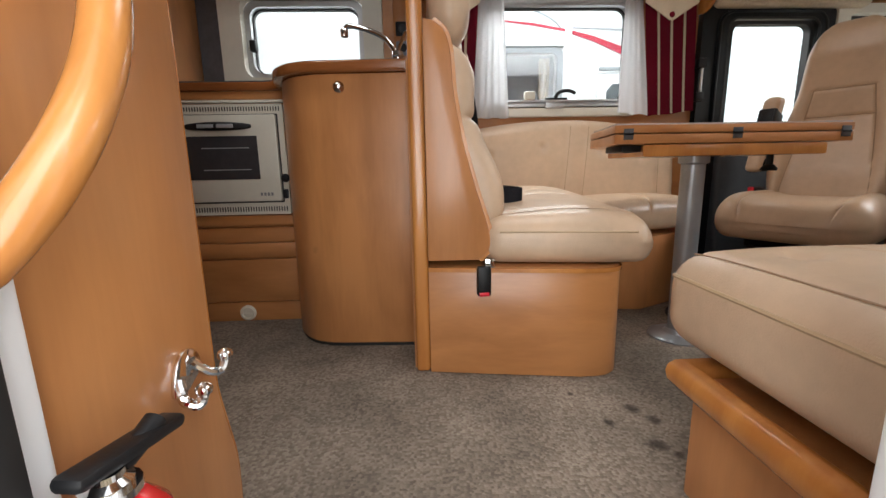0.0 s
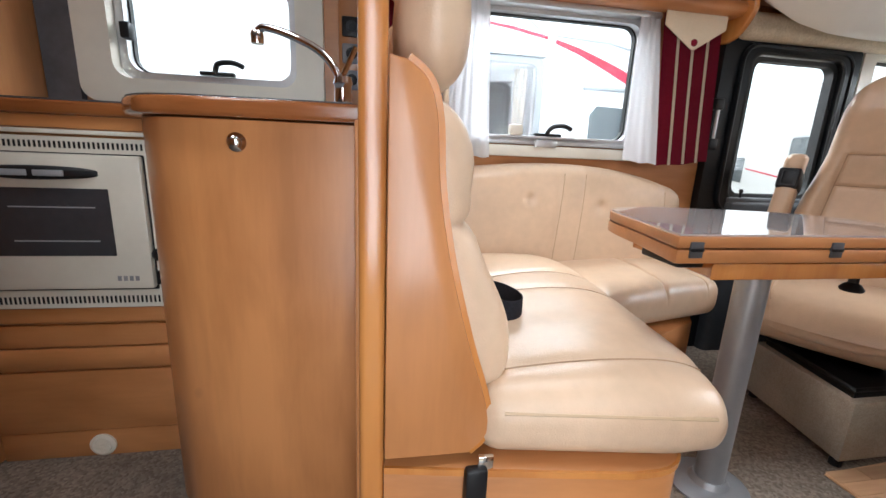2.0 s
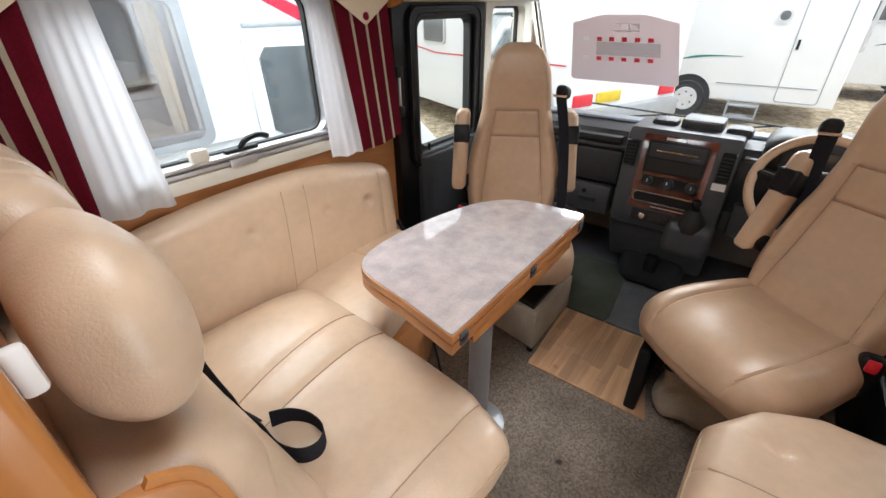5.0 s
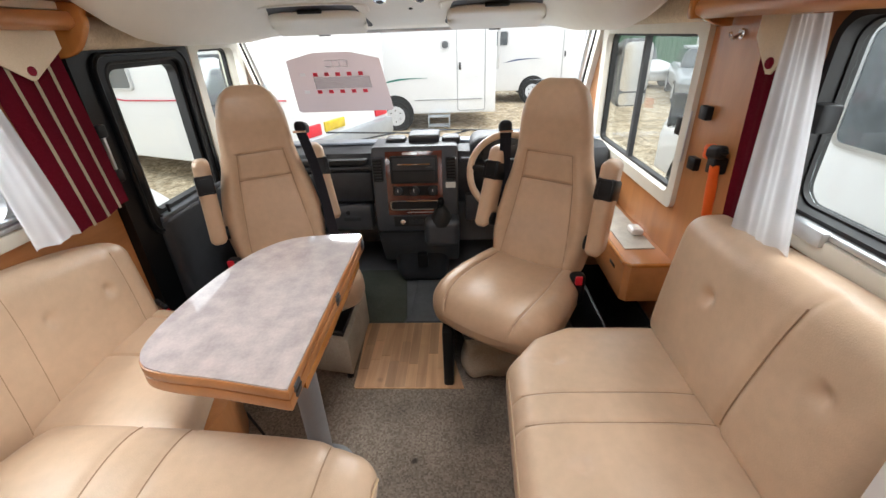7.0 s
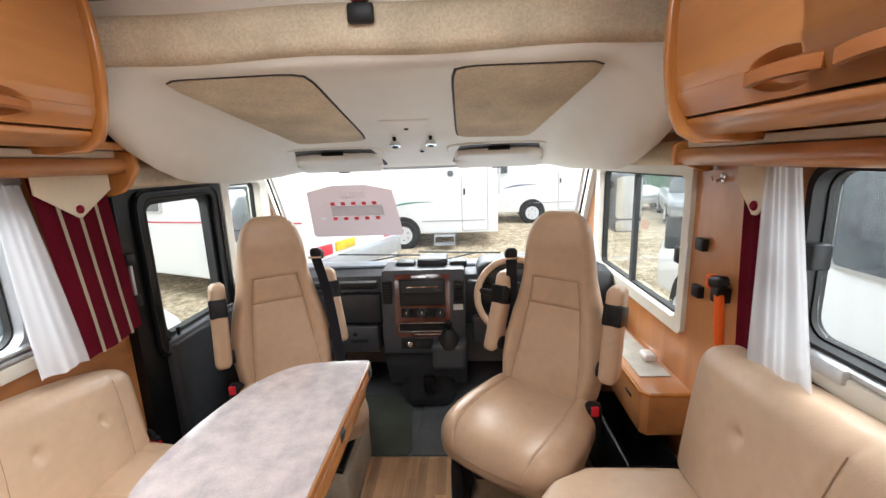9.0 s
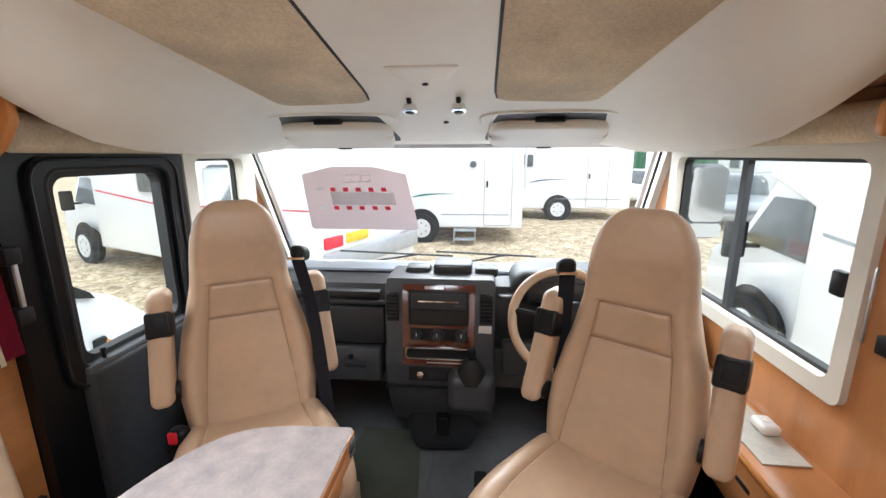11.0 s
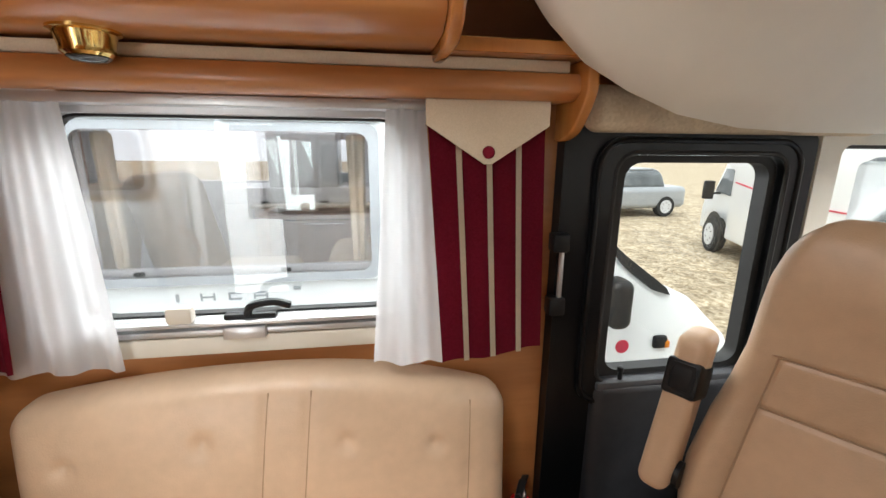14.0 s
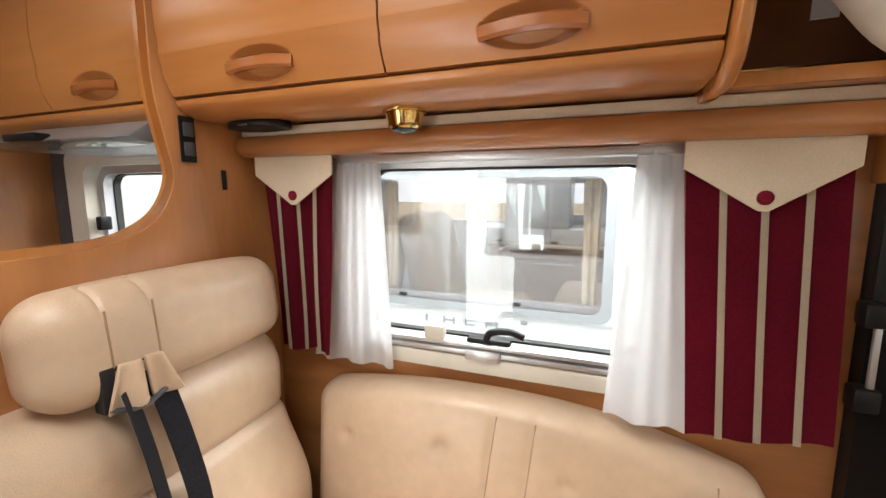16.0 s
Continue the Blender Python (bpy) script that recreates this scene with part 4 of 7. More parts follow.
def sseat(p):
    x, y = cq(p.x, p.y)
    u, v = p.x / cz[0] * 2, p.y / cz[1] * 2
    k = max(0, u - 0.45) * max(0, v - 0.2)
    x -= 0.18 * k
    y -= 0.20 * k
    z = 0.355 + p.z
    if p.z > 0:
        z += 0.025 * (1 - u ** 4) * (1 - v ** 4)
        for s in (0.01, -0.094, -0.313):
            z += groove(p.x - s)
        for dx, dy in ((0.146, 0.135), (-0.218, 0.13)):
            z -= 0.016 * math.exp(-((p.x - dx) ** 2 + (p.y - dy) ** 2) / 0.0005)
    return Vector((x, y, z))


part("cushion", softbox(cz, 0.06, (26, 18, 4), sseat, seams=((0.01, -0.094, -0.313, 0.146, -0.218), (0.133,), ())), LEATHER, so)
part("piping", tubeb([cq(x, 0.276) + (0.402,) for x in np.linspace(-0.32, 0.12, 14)], 0.004, 6), STITCH, so)
part("piping", tubeb([cq(-0.356, y) + (0.402,) for y in np.linspace(-0.2, 0.24, 10)], 0.004, 6), STITCH, so)
sk = (0.74, 0.13, 0.44)


def sback(p):
    u, h = p.x / sk[0] * 2, p.z / sk[2] + 0.5
    b = 0
    if p.y > 0:
        b = 0.02 * (1 - u ** 6) * (1 - abs(2 * h - 1) ** 3) + groove(p.x + 0.078 + 0.072 * h, 0.012, 0.009)
        for dx, dz in ((0.108, 0.065), (-0.254, 0.08)):
            b -= 0.020 * math.exp(-((p.x - dx) ** 2 + (p.z - dz) ** 2) / 0.0005)
    x = 0.80 + p.x - 0.03 * max(0, u) * h
    return Vector((x, 0.112 + p.y + b - 0.035 * h, 0.44 + p.z + 0.22 - 0.02 + (0.015 * (1 - u * u) + 0.025 * max(0, 0.5 - u)) * h))


part("backrest", softbox(sk, 0.05, (80, 3, 40), sback, seams=((0.108, -0.254), (), (0.065, 0.08))), LEATHER, so)

part("seam", tubeb([tuple(sback(Vector((-0.078 - 0.072 * (z / sk[2] + 0.5), 0.0675, z)))) for z in np.linspace(-0.17, 0.185, 22)], 0.0017, 6, up=(0, 1, 0)), SEAM, so)
for s_ in (0.01, -0.094, -0.313):
    part("seam", tubeb([tuple(sseat(Vector((s_, y, 0.0855)))) for y in np.linspace(-0.25, 0.25, 24)], 0.0017, 6), SEAM, so)

# ---- cab seats, turned to face the living area ----
BACK_Z = [0.38, 0.45, 0.55, 0.62, 0.74, 0.82, 0.904, 1.0, 1.06, 1.11, 1.145, 1.17, 1.182]
BACK_W = [0.180, 0.205, 0.220, 0.221, 0.199, 0.177, 0.158, 0.148, 0.140, 0.125, 0.106, 0.082, 0.060]
SEAM_Z, SEAM_Y = [0.40, 0.55, 0.79, 0.904], [0.150, 0.140, 0.113, 0.097]


def cab_seat(name, label, m, group):
    s = thing(name, label, "seat", group, m)
    part("swivel", boxb(-0.16, 0.24, -0.19, 0.19, 0.236, 0.30, 0.012), BLACK, s, "black swivel plate")
    c = (0.505, 0.52, 0.15)

    def cush(p):
        u, v = p.x / c[0] * 2, p.y / c[1] * 2
        w = 1 - 0.12 * max(0, -u) - 0.16 * max(0, u) ** 4
        z = 0.374 + p.z
        if p.z > 0:
            z += 0.010 * (1 - u ** 4) + 0.020 * math.exp(-((abs(v) - 0.74) / 0.2) ** 2) * (u > -0.9)
            z += groove(abs(p.y) - 0.165, 0.005, 0.007)
            z -= 0.035 * max(0, u) ** 3
        return Vector((0.236 + p.x - 0.03 * v * v * max(0, u), p.y * w, z))
    part("seat_cushion", softbox(c, 0.066, (20, 24, 3), cush, k=7, seams=((), (-0.165, 0.165), ())), LEATHER_D, s)
    b = (0.13, 0.48, 0.80)
    edge_y = lambda z: float(np.interp(z, SEAM_Z, SEAM_Y))
    wid = lambda z: float(np.interp(z, BACK_Z, BACK_W)) / 0.24

    def back(p, cut=1.0):
        z = p.z + 0.78
        t = (z - 0.38) / 0.80
        w, y = wid(z), p.y * wid(z)
        d = 0
        if p.x > 0:
            v = abs(y) / (0.24 * w)
            d = 0.026 * math.exp(-((v - 0.82) / 0.16) ** 2) * max(0, 1 - max(0, t - 0.45) / 0.3) + 0.010 * math.exp(-((z - 0.56) / 0.1) ** 2)
            d += 0.010 * math.exp(-((z - 1.06) / 0.07) ** 2) * (1 - v * v)
            lim = edge_y(z)
            d += cut * groove(abs(y) - lim, 0.005, 0.007) * (z < 0.909)
            d += cut * (groove(z - 0.79, 0.006, 0.006) + groove(z - 0.904, 0.006, 0.005)) * (abs(y) < lim)
        front = float(np.interp(z, [0.38, 0.43, 0.60, 0.79, 0.904, 1.05, 1.18], [0.052, 0.040, -0.018, -0.060, -0.064, -0.058, -0.078]))
        return Vector((front + (p.x - 0.065) * (1 - 0.35 * t) + d, y, z))
    part("backrest", softbox(b, 0.06, (3, 40, 52), back, seams=((), (), (0.01, 0.124))), LEATHER_D, s)
    on = lambda y, z: tuple(back(Vector((0.064, y / wid(z), z - 0.78)), 0.5))
    for sd in (-1, 1):
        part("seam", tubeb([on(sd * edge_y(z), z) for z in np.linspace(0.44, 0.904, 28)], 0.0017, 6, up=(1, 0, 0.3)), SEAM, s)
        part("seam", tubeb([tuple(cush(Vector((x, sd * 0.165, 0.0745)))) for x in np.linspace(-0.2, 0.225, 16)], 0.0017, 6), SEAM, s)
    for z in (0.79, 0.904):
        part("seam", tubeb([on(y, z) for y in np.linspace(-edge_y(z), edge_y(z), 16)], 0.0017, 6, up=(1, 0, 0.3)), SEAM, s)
    for side in (-1, 1):
        a = part("armrest", softbox((0.094, 0.068, 0.345), 0.026, (4, 4, 8), lambda p: Vector((-0.045 - 0.32 * p.z + p.x, side * (0.250 - 0.04 * p.z) + p.y, 0.730 + p.z))), LEATHER_D, s, "folded up leather armrest")
        part("bracket", boxb(-0.049, 0.050, -0.0365, 0.0365, -0.044, 0.040, 0.010, m=pose(-0.068, side * 0.2475, 0.797, 0, -18, 0)), BLACK, a, "black armrest bracket")
        part("bracket_rim", frame_ringb(rrect(-0.028, 0.028, -0.036, 0.032, 0.008, 3), rrect(-0.020, 0.020, -0.028, 0.024, 0.006, 3), "x", 0.048, 0.053), BLACK, a)
        for o in a.children:
            if o.name.startswith("bracket_rim"):
                o.matrix_local = pose(-0.068, side * 0.2475, 0.797, 0, -18, 0)
        part("pivot", latheb([(0.030, 0), (0.030, 0.02), (0.022, 0.026), (0.004, 0.027)], pose(-0.005, side * 0.210, 0.59, -90 * side, 0, 0), 14), BLACK, a)
    return s


ds = cab_seat("driver_seat", "tan leather driver seat swivelled to face backwards", pose(1.605, 0.484, 0.0, 0, 0, 144), "cab seats")
ps = cab_seat("passenger_seat", "tan leather passenger seat swivelled to face backwards", pose(1.743, 1.654, 0, 0, 0, 212), "cab seats")

pb = thing("seat_box", "carpeted passenger seat pedestal with open storage", "seat base")
bm = bmesh.new()
prism(bm, [(1.345, 1.285), (1.72, 1.285), (1.76, 1.66), (1.42, 1.68)], "z", 0.02, 0.215, 0.012)
part("pedestal", bm, FABRIC_BOX, pb)
part("black_tray", prismb([(1.37, 1.31), (1.70, 1.31), (1.73, 1.64), (1.44, 1.65)], "z", 0.21, 0.240, 0.006), BLACK, pb, "black plastic seat tray")
part("tray_rim", tubeb([(1.37, 1.31, 0.24), (1.70, 1.31, 0.24), (1.73, 1.64, 0.24), (1.44, 1.65, 0.24)], 0.008, 6, closed=True), BLACK, pb)
for x, y in ((1.365, 1.305), (1.44, 1.65), (1.70, 1.31)):
    part("foot", latheb([(0.016, 0), (0.016, 0.022)], Matrix.Translation((x, y, 0)), 10), BLACK, pb)
part("riser", boxb(1.50, 1.66, 1.40, 1.62, 0.23, 0.24), BLACK, pb)
pbd = thing("seat_box", "driver seat pedestal with a loose beige cover", "seat base")


def bag(p):
    return Vector((1.52 + p.x + 0.010 * math.sin(p.z * 45 + p.y * 9), 0.58 + p.y + 0.012 * math.sin(p.z * 38 + p.x * 20), 0.135 + p.z + 0.006 * math.sin(p.y * 60)))


part("cloth_cover", softbox((0.40, 0.44, 0.25), 0.04, (14, 16, 14), bag), FABRIC_BOX, pbd, "crumpled beige cloth cover")
part("rail", boxb(1.30, 1.72, 0.842, 0.885, 0.0, 0.29, 0.01), BLACK, pbd, "black plastic seat rail cover")
part("hinge_cover", boxb(1.30, 1.60, 0.40, 0.80, 0.25, 0.272, 0.008), BLACK, pbd)

# floor panel of plank pattern vinyl
fp = thing("floor_panel", "loose panel of plank pattern vinyl on the floor", "floor panel")
part("board", prismb([(1.285, 1.27), (1.285, 0.80), (1.735, 0.905), (1.735, 1.30)], "z", 0.001, 0.006), PLANK, fp)
random.seed(4)
for i in range(9):
    y0 = 0.875 + i * 0.0445
    x = 1.29 - random.random() * 0.1
    while x < 1.73:
        l = 0.12 + random.random() * 0.14
        a, b = max(x, 1.29), min(x + l, 1.732)
        if b - a > 0.02:
            part("plank", boxb(a + 0.001, b - 0.001, y0 + 0.0008, y0 + 0.0437, 0.006, 0.0078, 0.0006, 1), PLANK, fp)
        x += l
single("floor_mat", prismb([(1.76, 1.285), (1.76, 1.115), (1.80, 1.10), (2.25, 1.15), (2.30, 1.19), (2.30, 1.44), (1.80, 1.50)], "z", -0.012, 0.0, 0.004), MAT_GREEN, "worn green carpet mat on the cab floor", "floor mat")
single("floor_mat", prismb([(1.76, 1.10), (1.76, 0.92), (1.80, 0.60), (2.35, 0.55), (2.35, 1.06), (1.82, 1.085)], "z", -0.012, -0.002, 0.004), RUBBER_FLOOR, "grey rubber mat on the cab floor", "floor mat")


# ---- dashboard ----
da = thing("dashboard", "grey van dashboard with wood trimmed centre console", "dashboard")
prof = [(2.20, 0.50), (2.17, 0.62), (2.16, 0.72), (2.20, 0.785), (2.30, 0.80), (2.55, 0.765), (2.96, 0.675), (2.96, 0.50)]
part("dash_body", prismb(prof, "y", 0.02, 2.07, 0.012), DASH, da)
part("dash_top", prismb([(2.33, 0.803), (2.34, 0.812), (2.55, 0.785), (2.97, 0.690), (2.97, 0.675)], "y", 0.03, 2.06, 0.004), DASH_TOP, da, "blue-grey dash top with sky sheen in its colour")
part("parcel_slot", boxb(2.145, 2.20, 1.30, 2.0, 0.735, 0.765, 0.006), RUBBER, da, "dark open shelf slot")
part("dash_lip", boxb(2.14, 2.18, 1.27, 2.04, 0.705, 0.728, 0.008), DASH, da)
gb = part("glove_box", boxb(2.125, 2.22, 1.30, 1.98, 0.36, 0.515, 0.015), DASH_GREY, da, "grey glove box lid")
part("lock", latheb([(0.012, 0), (0.012, 0.006), (0.006, 0.007)], pose(2.124, 1.43, 0.475, 0, -90, 0), 12), BLACK, gb)
part("grip", boxb(2.118, 2.128, 1.36, 1.46, 0.425, 0.448, 0.004), DASH, gb)
part("knee_panel", boxb(2.14, 2.22, 0.10, 0.78, 0.40, 0.56, 0.02), DASH_GREY, da)
part("dash_panel", boxb(2.135, 2.20, 1.28, 2.03, 0.53, 0.70, 0.015), DASH, da)
part("grey_strip", boxb(2.15, 2.20, 0.60, 0.80, 0.742, 0.760, 0.005), DASH_GREY, da)
co = part("centre_console", prismb([(2.42, 0.13), (2.20, 0.13), (2.10, 0.30), (2.055, 0.44), (2.075, 0.60), (2.09, 0.78), (2.12, 0.835), (2.30, 0.84), (2.42, 0.80)], "y", 0.815, 1.265, 0.018), DASH_GREY, da, "grey moulded centre console")
for y0, y1 in ((1.205, 1.255), (0.825, 0.875)):
    vt = part("air_vent", boxb(2.068, 2.10, y0, y1, 0.665, 0.785, 0.006, m=pose(0, 0, 0)), BLACK, da, "black slatted air vent")
    for k in range(7):
        part("slat", boxb(2.060, 2.072, y0 + 0.005, y1 - 0.005, 0.672 + k * 0.0155, 0.678 + k * 0.0155, 0.001, 1), DASH, vt)


def face(z):
    """The console's face: x at a height."""
    return np.interp(z, [0.44, 0.60, 0.78, 0.835], [2.055, 2.075, 2.09, 2.12])


def slab(y0, y1, z0, z1, t, bev=0.003):
    """A plate on the console's bent face, t proud of it."""
    zs = sorted({z0, z1, *[z for z in (0.60, 0.78) if z0 < z < z1]})
    return prismb([(face(z) - t, z) for z in zs] + [(face(z) + 0.03, z) for z in zs[::-1]], "y", y0, y1, min(bev, 0.003))


wt = part("wood_trim", slab(0.895, 1.19, 0.485, 0.815, 0.006, 0.004), WOOD_RED, da, "glossy dark red burr wood trim")
part("bezel", slab(0.92, 1.165, 0.655, 0.795, 0.012), BLACK, wt)
part("radio_slot", slab(0.932, 1.152, 0.725, 0.785, 0.015), DASH, wt)
part("open_pocket", slab(0.935, 1.15, 0.665, 0.715, 0.0135), RUBBER, wt)
part("cd_slot", slab(0.96, 1.125, 0.752, 0.757, 0.0165, 0.001), CHROME, wt)
for k in range(3):
    part("radio_key", slab(0.945 + k * 0.012, 0.954 + k * 0.012, 0.735, 0.742, 0.0165, 0.001), DASH_GREY, wt)
part("badge_strip", slab(1.02, 1.10, 0.800, 0.810, 0.009, 0.002), ALU, wt)
hp = part("heater_panel", slab(0.922, 1.158, 0.590, 0.640, 0.010, 0.008), BLACK, wt)
for y, r_ in ((1.128, 0.8), (1.045, 1.0), (0.948, 1.0)):
    part("heater_knob", latheb([(0.025 * r_, 0), (0.025 * r_, 0.010), (0.021 * r_, 0.014), (0.019 * r_, 0.024), (0.004, 0.025)], pose(2.064, y, 0.615, 0, -86, 0), 20), DASH, hp)
    part("knob_ring", latheb([(0.027 * r_, 0), (0.028 * r_, 0.003), (0.026 * r_, 0.005)], pose(2.066, y, 0.615, 0, -86, 0), 20), DASH_GREY, hp)
    part("pointer", boxb(2.036, 2.042, y - 0.0015, y + 0.0015, 0.618, 0.632), WHITE_PLASTIC, hp)
part("ashtray", slab(0.918, 1.170, 0.520, 0.562, 0.012, 0.006), BLACK, wt, "black ashtray lid")
part("ashtray_rim", frame_ringb(rrect(0.912, 1.176, 0.515, 0.568, 0.014, 3), rrect(0.918, 1.170, 0.521, 0.562, 0.011, 3), "x", 2.046, 2.058), CHROME, wt, "chrome tray rim")
part("trim_line", slab(0.94, 1.09, 0.496, 0.500, 0.009, 0.001), ALU, wt)
part("lower_slot", slab(0.985, 1.165, 0.418, 0.474, 0.004), RUBBER, da, "black switch recess")
part("plug", latheb([(0.013, 0), (0.014, 0.008), (0.009, 0.01)], pose(2.046, 1.115, 0.447, 0, -80, 0), 14), CHROME, da)
for k in range(3):
    part("switch", slab(1.005 + k * 0.028, 1.028 + k * 0.028, 0.432, 0.456, 0.008, 0.003), DASH, da)
part("console_seam", slab(0.965, 1.262, 0.380, 0.384, 0.002, 0.0), RUBBER, da)
part("sticker", slab(0.828, 0.880, 0.625, 0.655, 0.002, 0.0), WHITE_PLASTIC, da, "small white paper sticker")
gp = part("gear_pod", softbox((0.16, 0.19, 0.16), 0.04, (4, 4, 4), lambda p: Vector((2.055 + p.x, 0.905 + p.y, 0.40 + p.z))), DASH_GREY, da)
part("gaiter", latheb([(0.062, 0.0), (0.06, 0.02), (0.05, 0.04), (0.046, 0.05), (0.034, 0.07), (0.018, 0.095)], pose(2.03, 0.905, 0.455, 0, -12, 0), 16), RUBBER, gp, "black leather gear gaiter")
part("gear_knob", latheb([(0.008, 0.0), (0.010, 0.02), (0.017, 0.032), (0.019, 0.048), (0.013, 0.060), (0.003, 0.063)], pose(2.01, 0.905, 0.535, 0, -12, 0), 16), BLACK, gp, "black gear knob")
part("console_foot", softbox((0.36, 0.40, 0.36), 0.08, (5, 5, 5), lambda p: Vector((2.34 + p.x + 0.15 * p.z, 1.04 + p.y * (0.85 + 0.6 * p.z), 0.17 + p.z))), DASH, da)
part("cup_pod", boxb(2.09, 2.14, 1.00, 1.06, 0.13, 0.22, 0.01), BLACK, da)
part("top_pod", boxb(2.20, 2.34, 0.912, 1.076, 0.82, 0.877, 0.012), DASH, da, "raised centre display pod")
part("pod_screen", boxb(2.196, 2.203, 0.930, 1.055, 0.835, 0.868, 0.002), OVEN_GLASS, da)
part("pod_side", boxb(2.205, 2.30, 1.09, 1.20, 0.815, 0.862, 0.02), DASH, da)
part("pod_side", boxb(2.205, 2.30, 0.80, 0.90, 0.815, 0.862, 0.02), DASH, da)
bm = softbox((0.26, 0.40, 0.14), 0.06, (5, 6, 4), lambda p: Vector((2.24 + p.x, 0.55 + p.y, 0.80 + p.z)))
ic = part("instrument_hood", bm, DASH, da, "hooded instrument binnacle")
part("clock_face", boxb(2.105, 2.115, 0.41, 0.69, 0.755, 0.835, 0.01), OVEN_GLASS, ic)
single("paper", boxb(2.55, 2.72, 0.40, 0.62, 0.776, 0.780, 0.001, m=pose(0, 0, 0)), WHITE_PLASTIC, "sheet of white paper lying on the dash top", "paper")

sw = thing("steering_wheel", "beige leather covered steering wheel", "steering wheel", m=pose(1.985, 0.565, 0.725, 0, -62, 0))
part("rim", tubeb([(0.19 * math.cos(a), 0.19 * math.sin(a), 0) for a in np.linspace(0, 2 * math.pi, 49)[:-1]], 0.017, 12, closed=True), LEATHER_D, sw, "beige leather rim")
part("hub", softbox((0.17, 0.15, 0.05), 0.024, (5, 5, 2), lambda p: Vector((p.x * 0.9, p.y, p.z - 0.02))), BLACK, sw, "black airbag hub")
for a in (10, 170, 270):
    c, s = math.cos(radians(a - 90)), math.sin(radians(a - 90))
    part("spoke", tubeb([(0.05 * c, 0.05 * s, -0.015), (0.185 * c, 0.185 * s, 0)], 0.016, 8), BLACK, sw)
part("column", latheb([(0.05, -0.24), (0.055, -0.10), (0.045, -0.03)], None, 16), DASH, sw)
for y0, side in ((0.20, 1), (-0.20, -1)):
    part("stalk", tubeb([(0.02, 0.04 * side, -0.06), (0.03, 0.15 * side, -0.05)], 0.008, 8), BLACK, sw)

# cab belts
for x, y, x1, y1, lbl in ((1.905, 1.522, 1.795, 1.412, "black three point belt beside the passenger seat"), (1.79, 0.610, 1.80, 0.60, "black three point belt beside the driver seat")):
    cb = thing("cab_belt", lbl, "seat belt", "cab belts")
    part("belt_reel", softbox((0.075, 0.055, 0.055), 0.022, (3, 3, 3), lambda p: Vector((x + p.x, y + p.y, 0.985 + p.z - 0.3 * p.x))), BLACK, cb, "black belt guide")
    part("webbing", sweep(bmesh.new(), curve_pts([(x - 0.03, y, 0.985), (x + (x1 - x) * 0.40, y + (y1 - y) * 0.40, 0.82), (x + (x1 - x) * 0.72, y + (y1 - y) * 0.72, 0.65), (x1, y1, 0.42)], 5), [(-0.024, -0.001), (0.024, -0.001), (0.024, 0.001), (-0.024, 0.001)], up=(1, 0, 0.3)), WEBBING, cb)
    part("loop", tubeb([(x - 0.035, y - 0.028, 0.975), (x - 0.040, y + 0.028, 0.975)], 0.006, 8), CHROME, cb)
for x, y, lb_ in ((1.415, 0.345, "seat belt buckle with red button by the driver seat"), (1.58, 1.815, "seat belt buckle with red button by the passenger seat")):
    cbk = thing("cab_buckle", lb_, "belt buckle", "cab buckles")
    part("body", softbox((0.05, 0.06, 0.14), 0.02, (3, 3, 3), lambda p: Vector((x + p.x, y + p.y, 0.42 + p.z))), BLACK, cbk)
    part("button", boxb(x - 0.036, x - 0.022, y - 0.012, y + 0.016, 0.452, 0.490, 0.005), RED_PLASTIC, cbk, "red release button")
bn = thing("storage_bin", "black plastic storage bin beside the driver seat", "storage bin")
part("base", boxb(1.30, 1.80, 0.06, 0.25, 0.0, 0.03, 0.004), BLACK, bn)
for x0, x1, y0, y1 in ((1.30, 1.80, 0.06, 0.075), (1.30, 1.80, 0.235, 0.25), (1.30, 1.315, 0.075, 0.235), (1.785, 1.80, 0.075, 0.235)):
    part("side", boxb(x0, x1, y0, y1, 0.03, 0.30, 0.004), BLACK, bn)
part("rim", tubeb([(1.305, 0.065, 0.30), (1.795, 0.065, 0.30), (1.795, 0.245, 0.30), (1.305, 0.245, 0.30)], 0.009, 8, closed=True), BLACK, bn, "rounded black rim")

# wooden ledge under the driver's window
le = thing("wall_ledge", "pear wood ledge with a pale felt top", "shelf")
part("carcass", prismb([(1.365, 0.0), (1.365, 0.165), (1.385, 0.185), (2.30, 0.175), (2.30, 0.0)], "z", 0.385, 0.545, 0.006), WOOD_X, le)
part("felt_pad", prismb([(1.50, 0.025), (1.50, 0.145), (2.25, 0.14), (2.25, 0.025)], "z", 0.5455, 0.551, 0.002), GREY_PAD, le, "pale grey felt pad")
part("edge_strip", tubeb([(1.37, 0.0, 0.545), (1.37, 0.165, 0.545), (1.39, 0.183, 0.545), (2.30, 0.173, 0.545)], 0.008, 8), WOOD_EDGE, le, "orange beech edge")
part("finger_slot", boxb(1.47, 1.53, 0.178, 0.186, 0.475, 0.49, 0.003), BLACK, le)
sn = thing("sensor_box", "small white plastic box on the ledge", "sensor")
part("body", softbox((0.07, 0.05, 0.03), 0.012, (2, 2, 2), lambda p: Vector((1.64 + p.x, 0.055 + p.y, 0.568 + p.z))), WHITE_PLASTIC, sn)
part("button", latheb([(0.010, 0), (0.010, 0.003), (0.002, 0.004)], Matrix.Translation((1.64, 0.055, 0.582)), 10), ABS, sn)
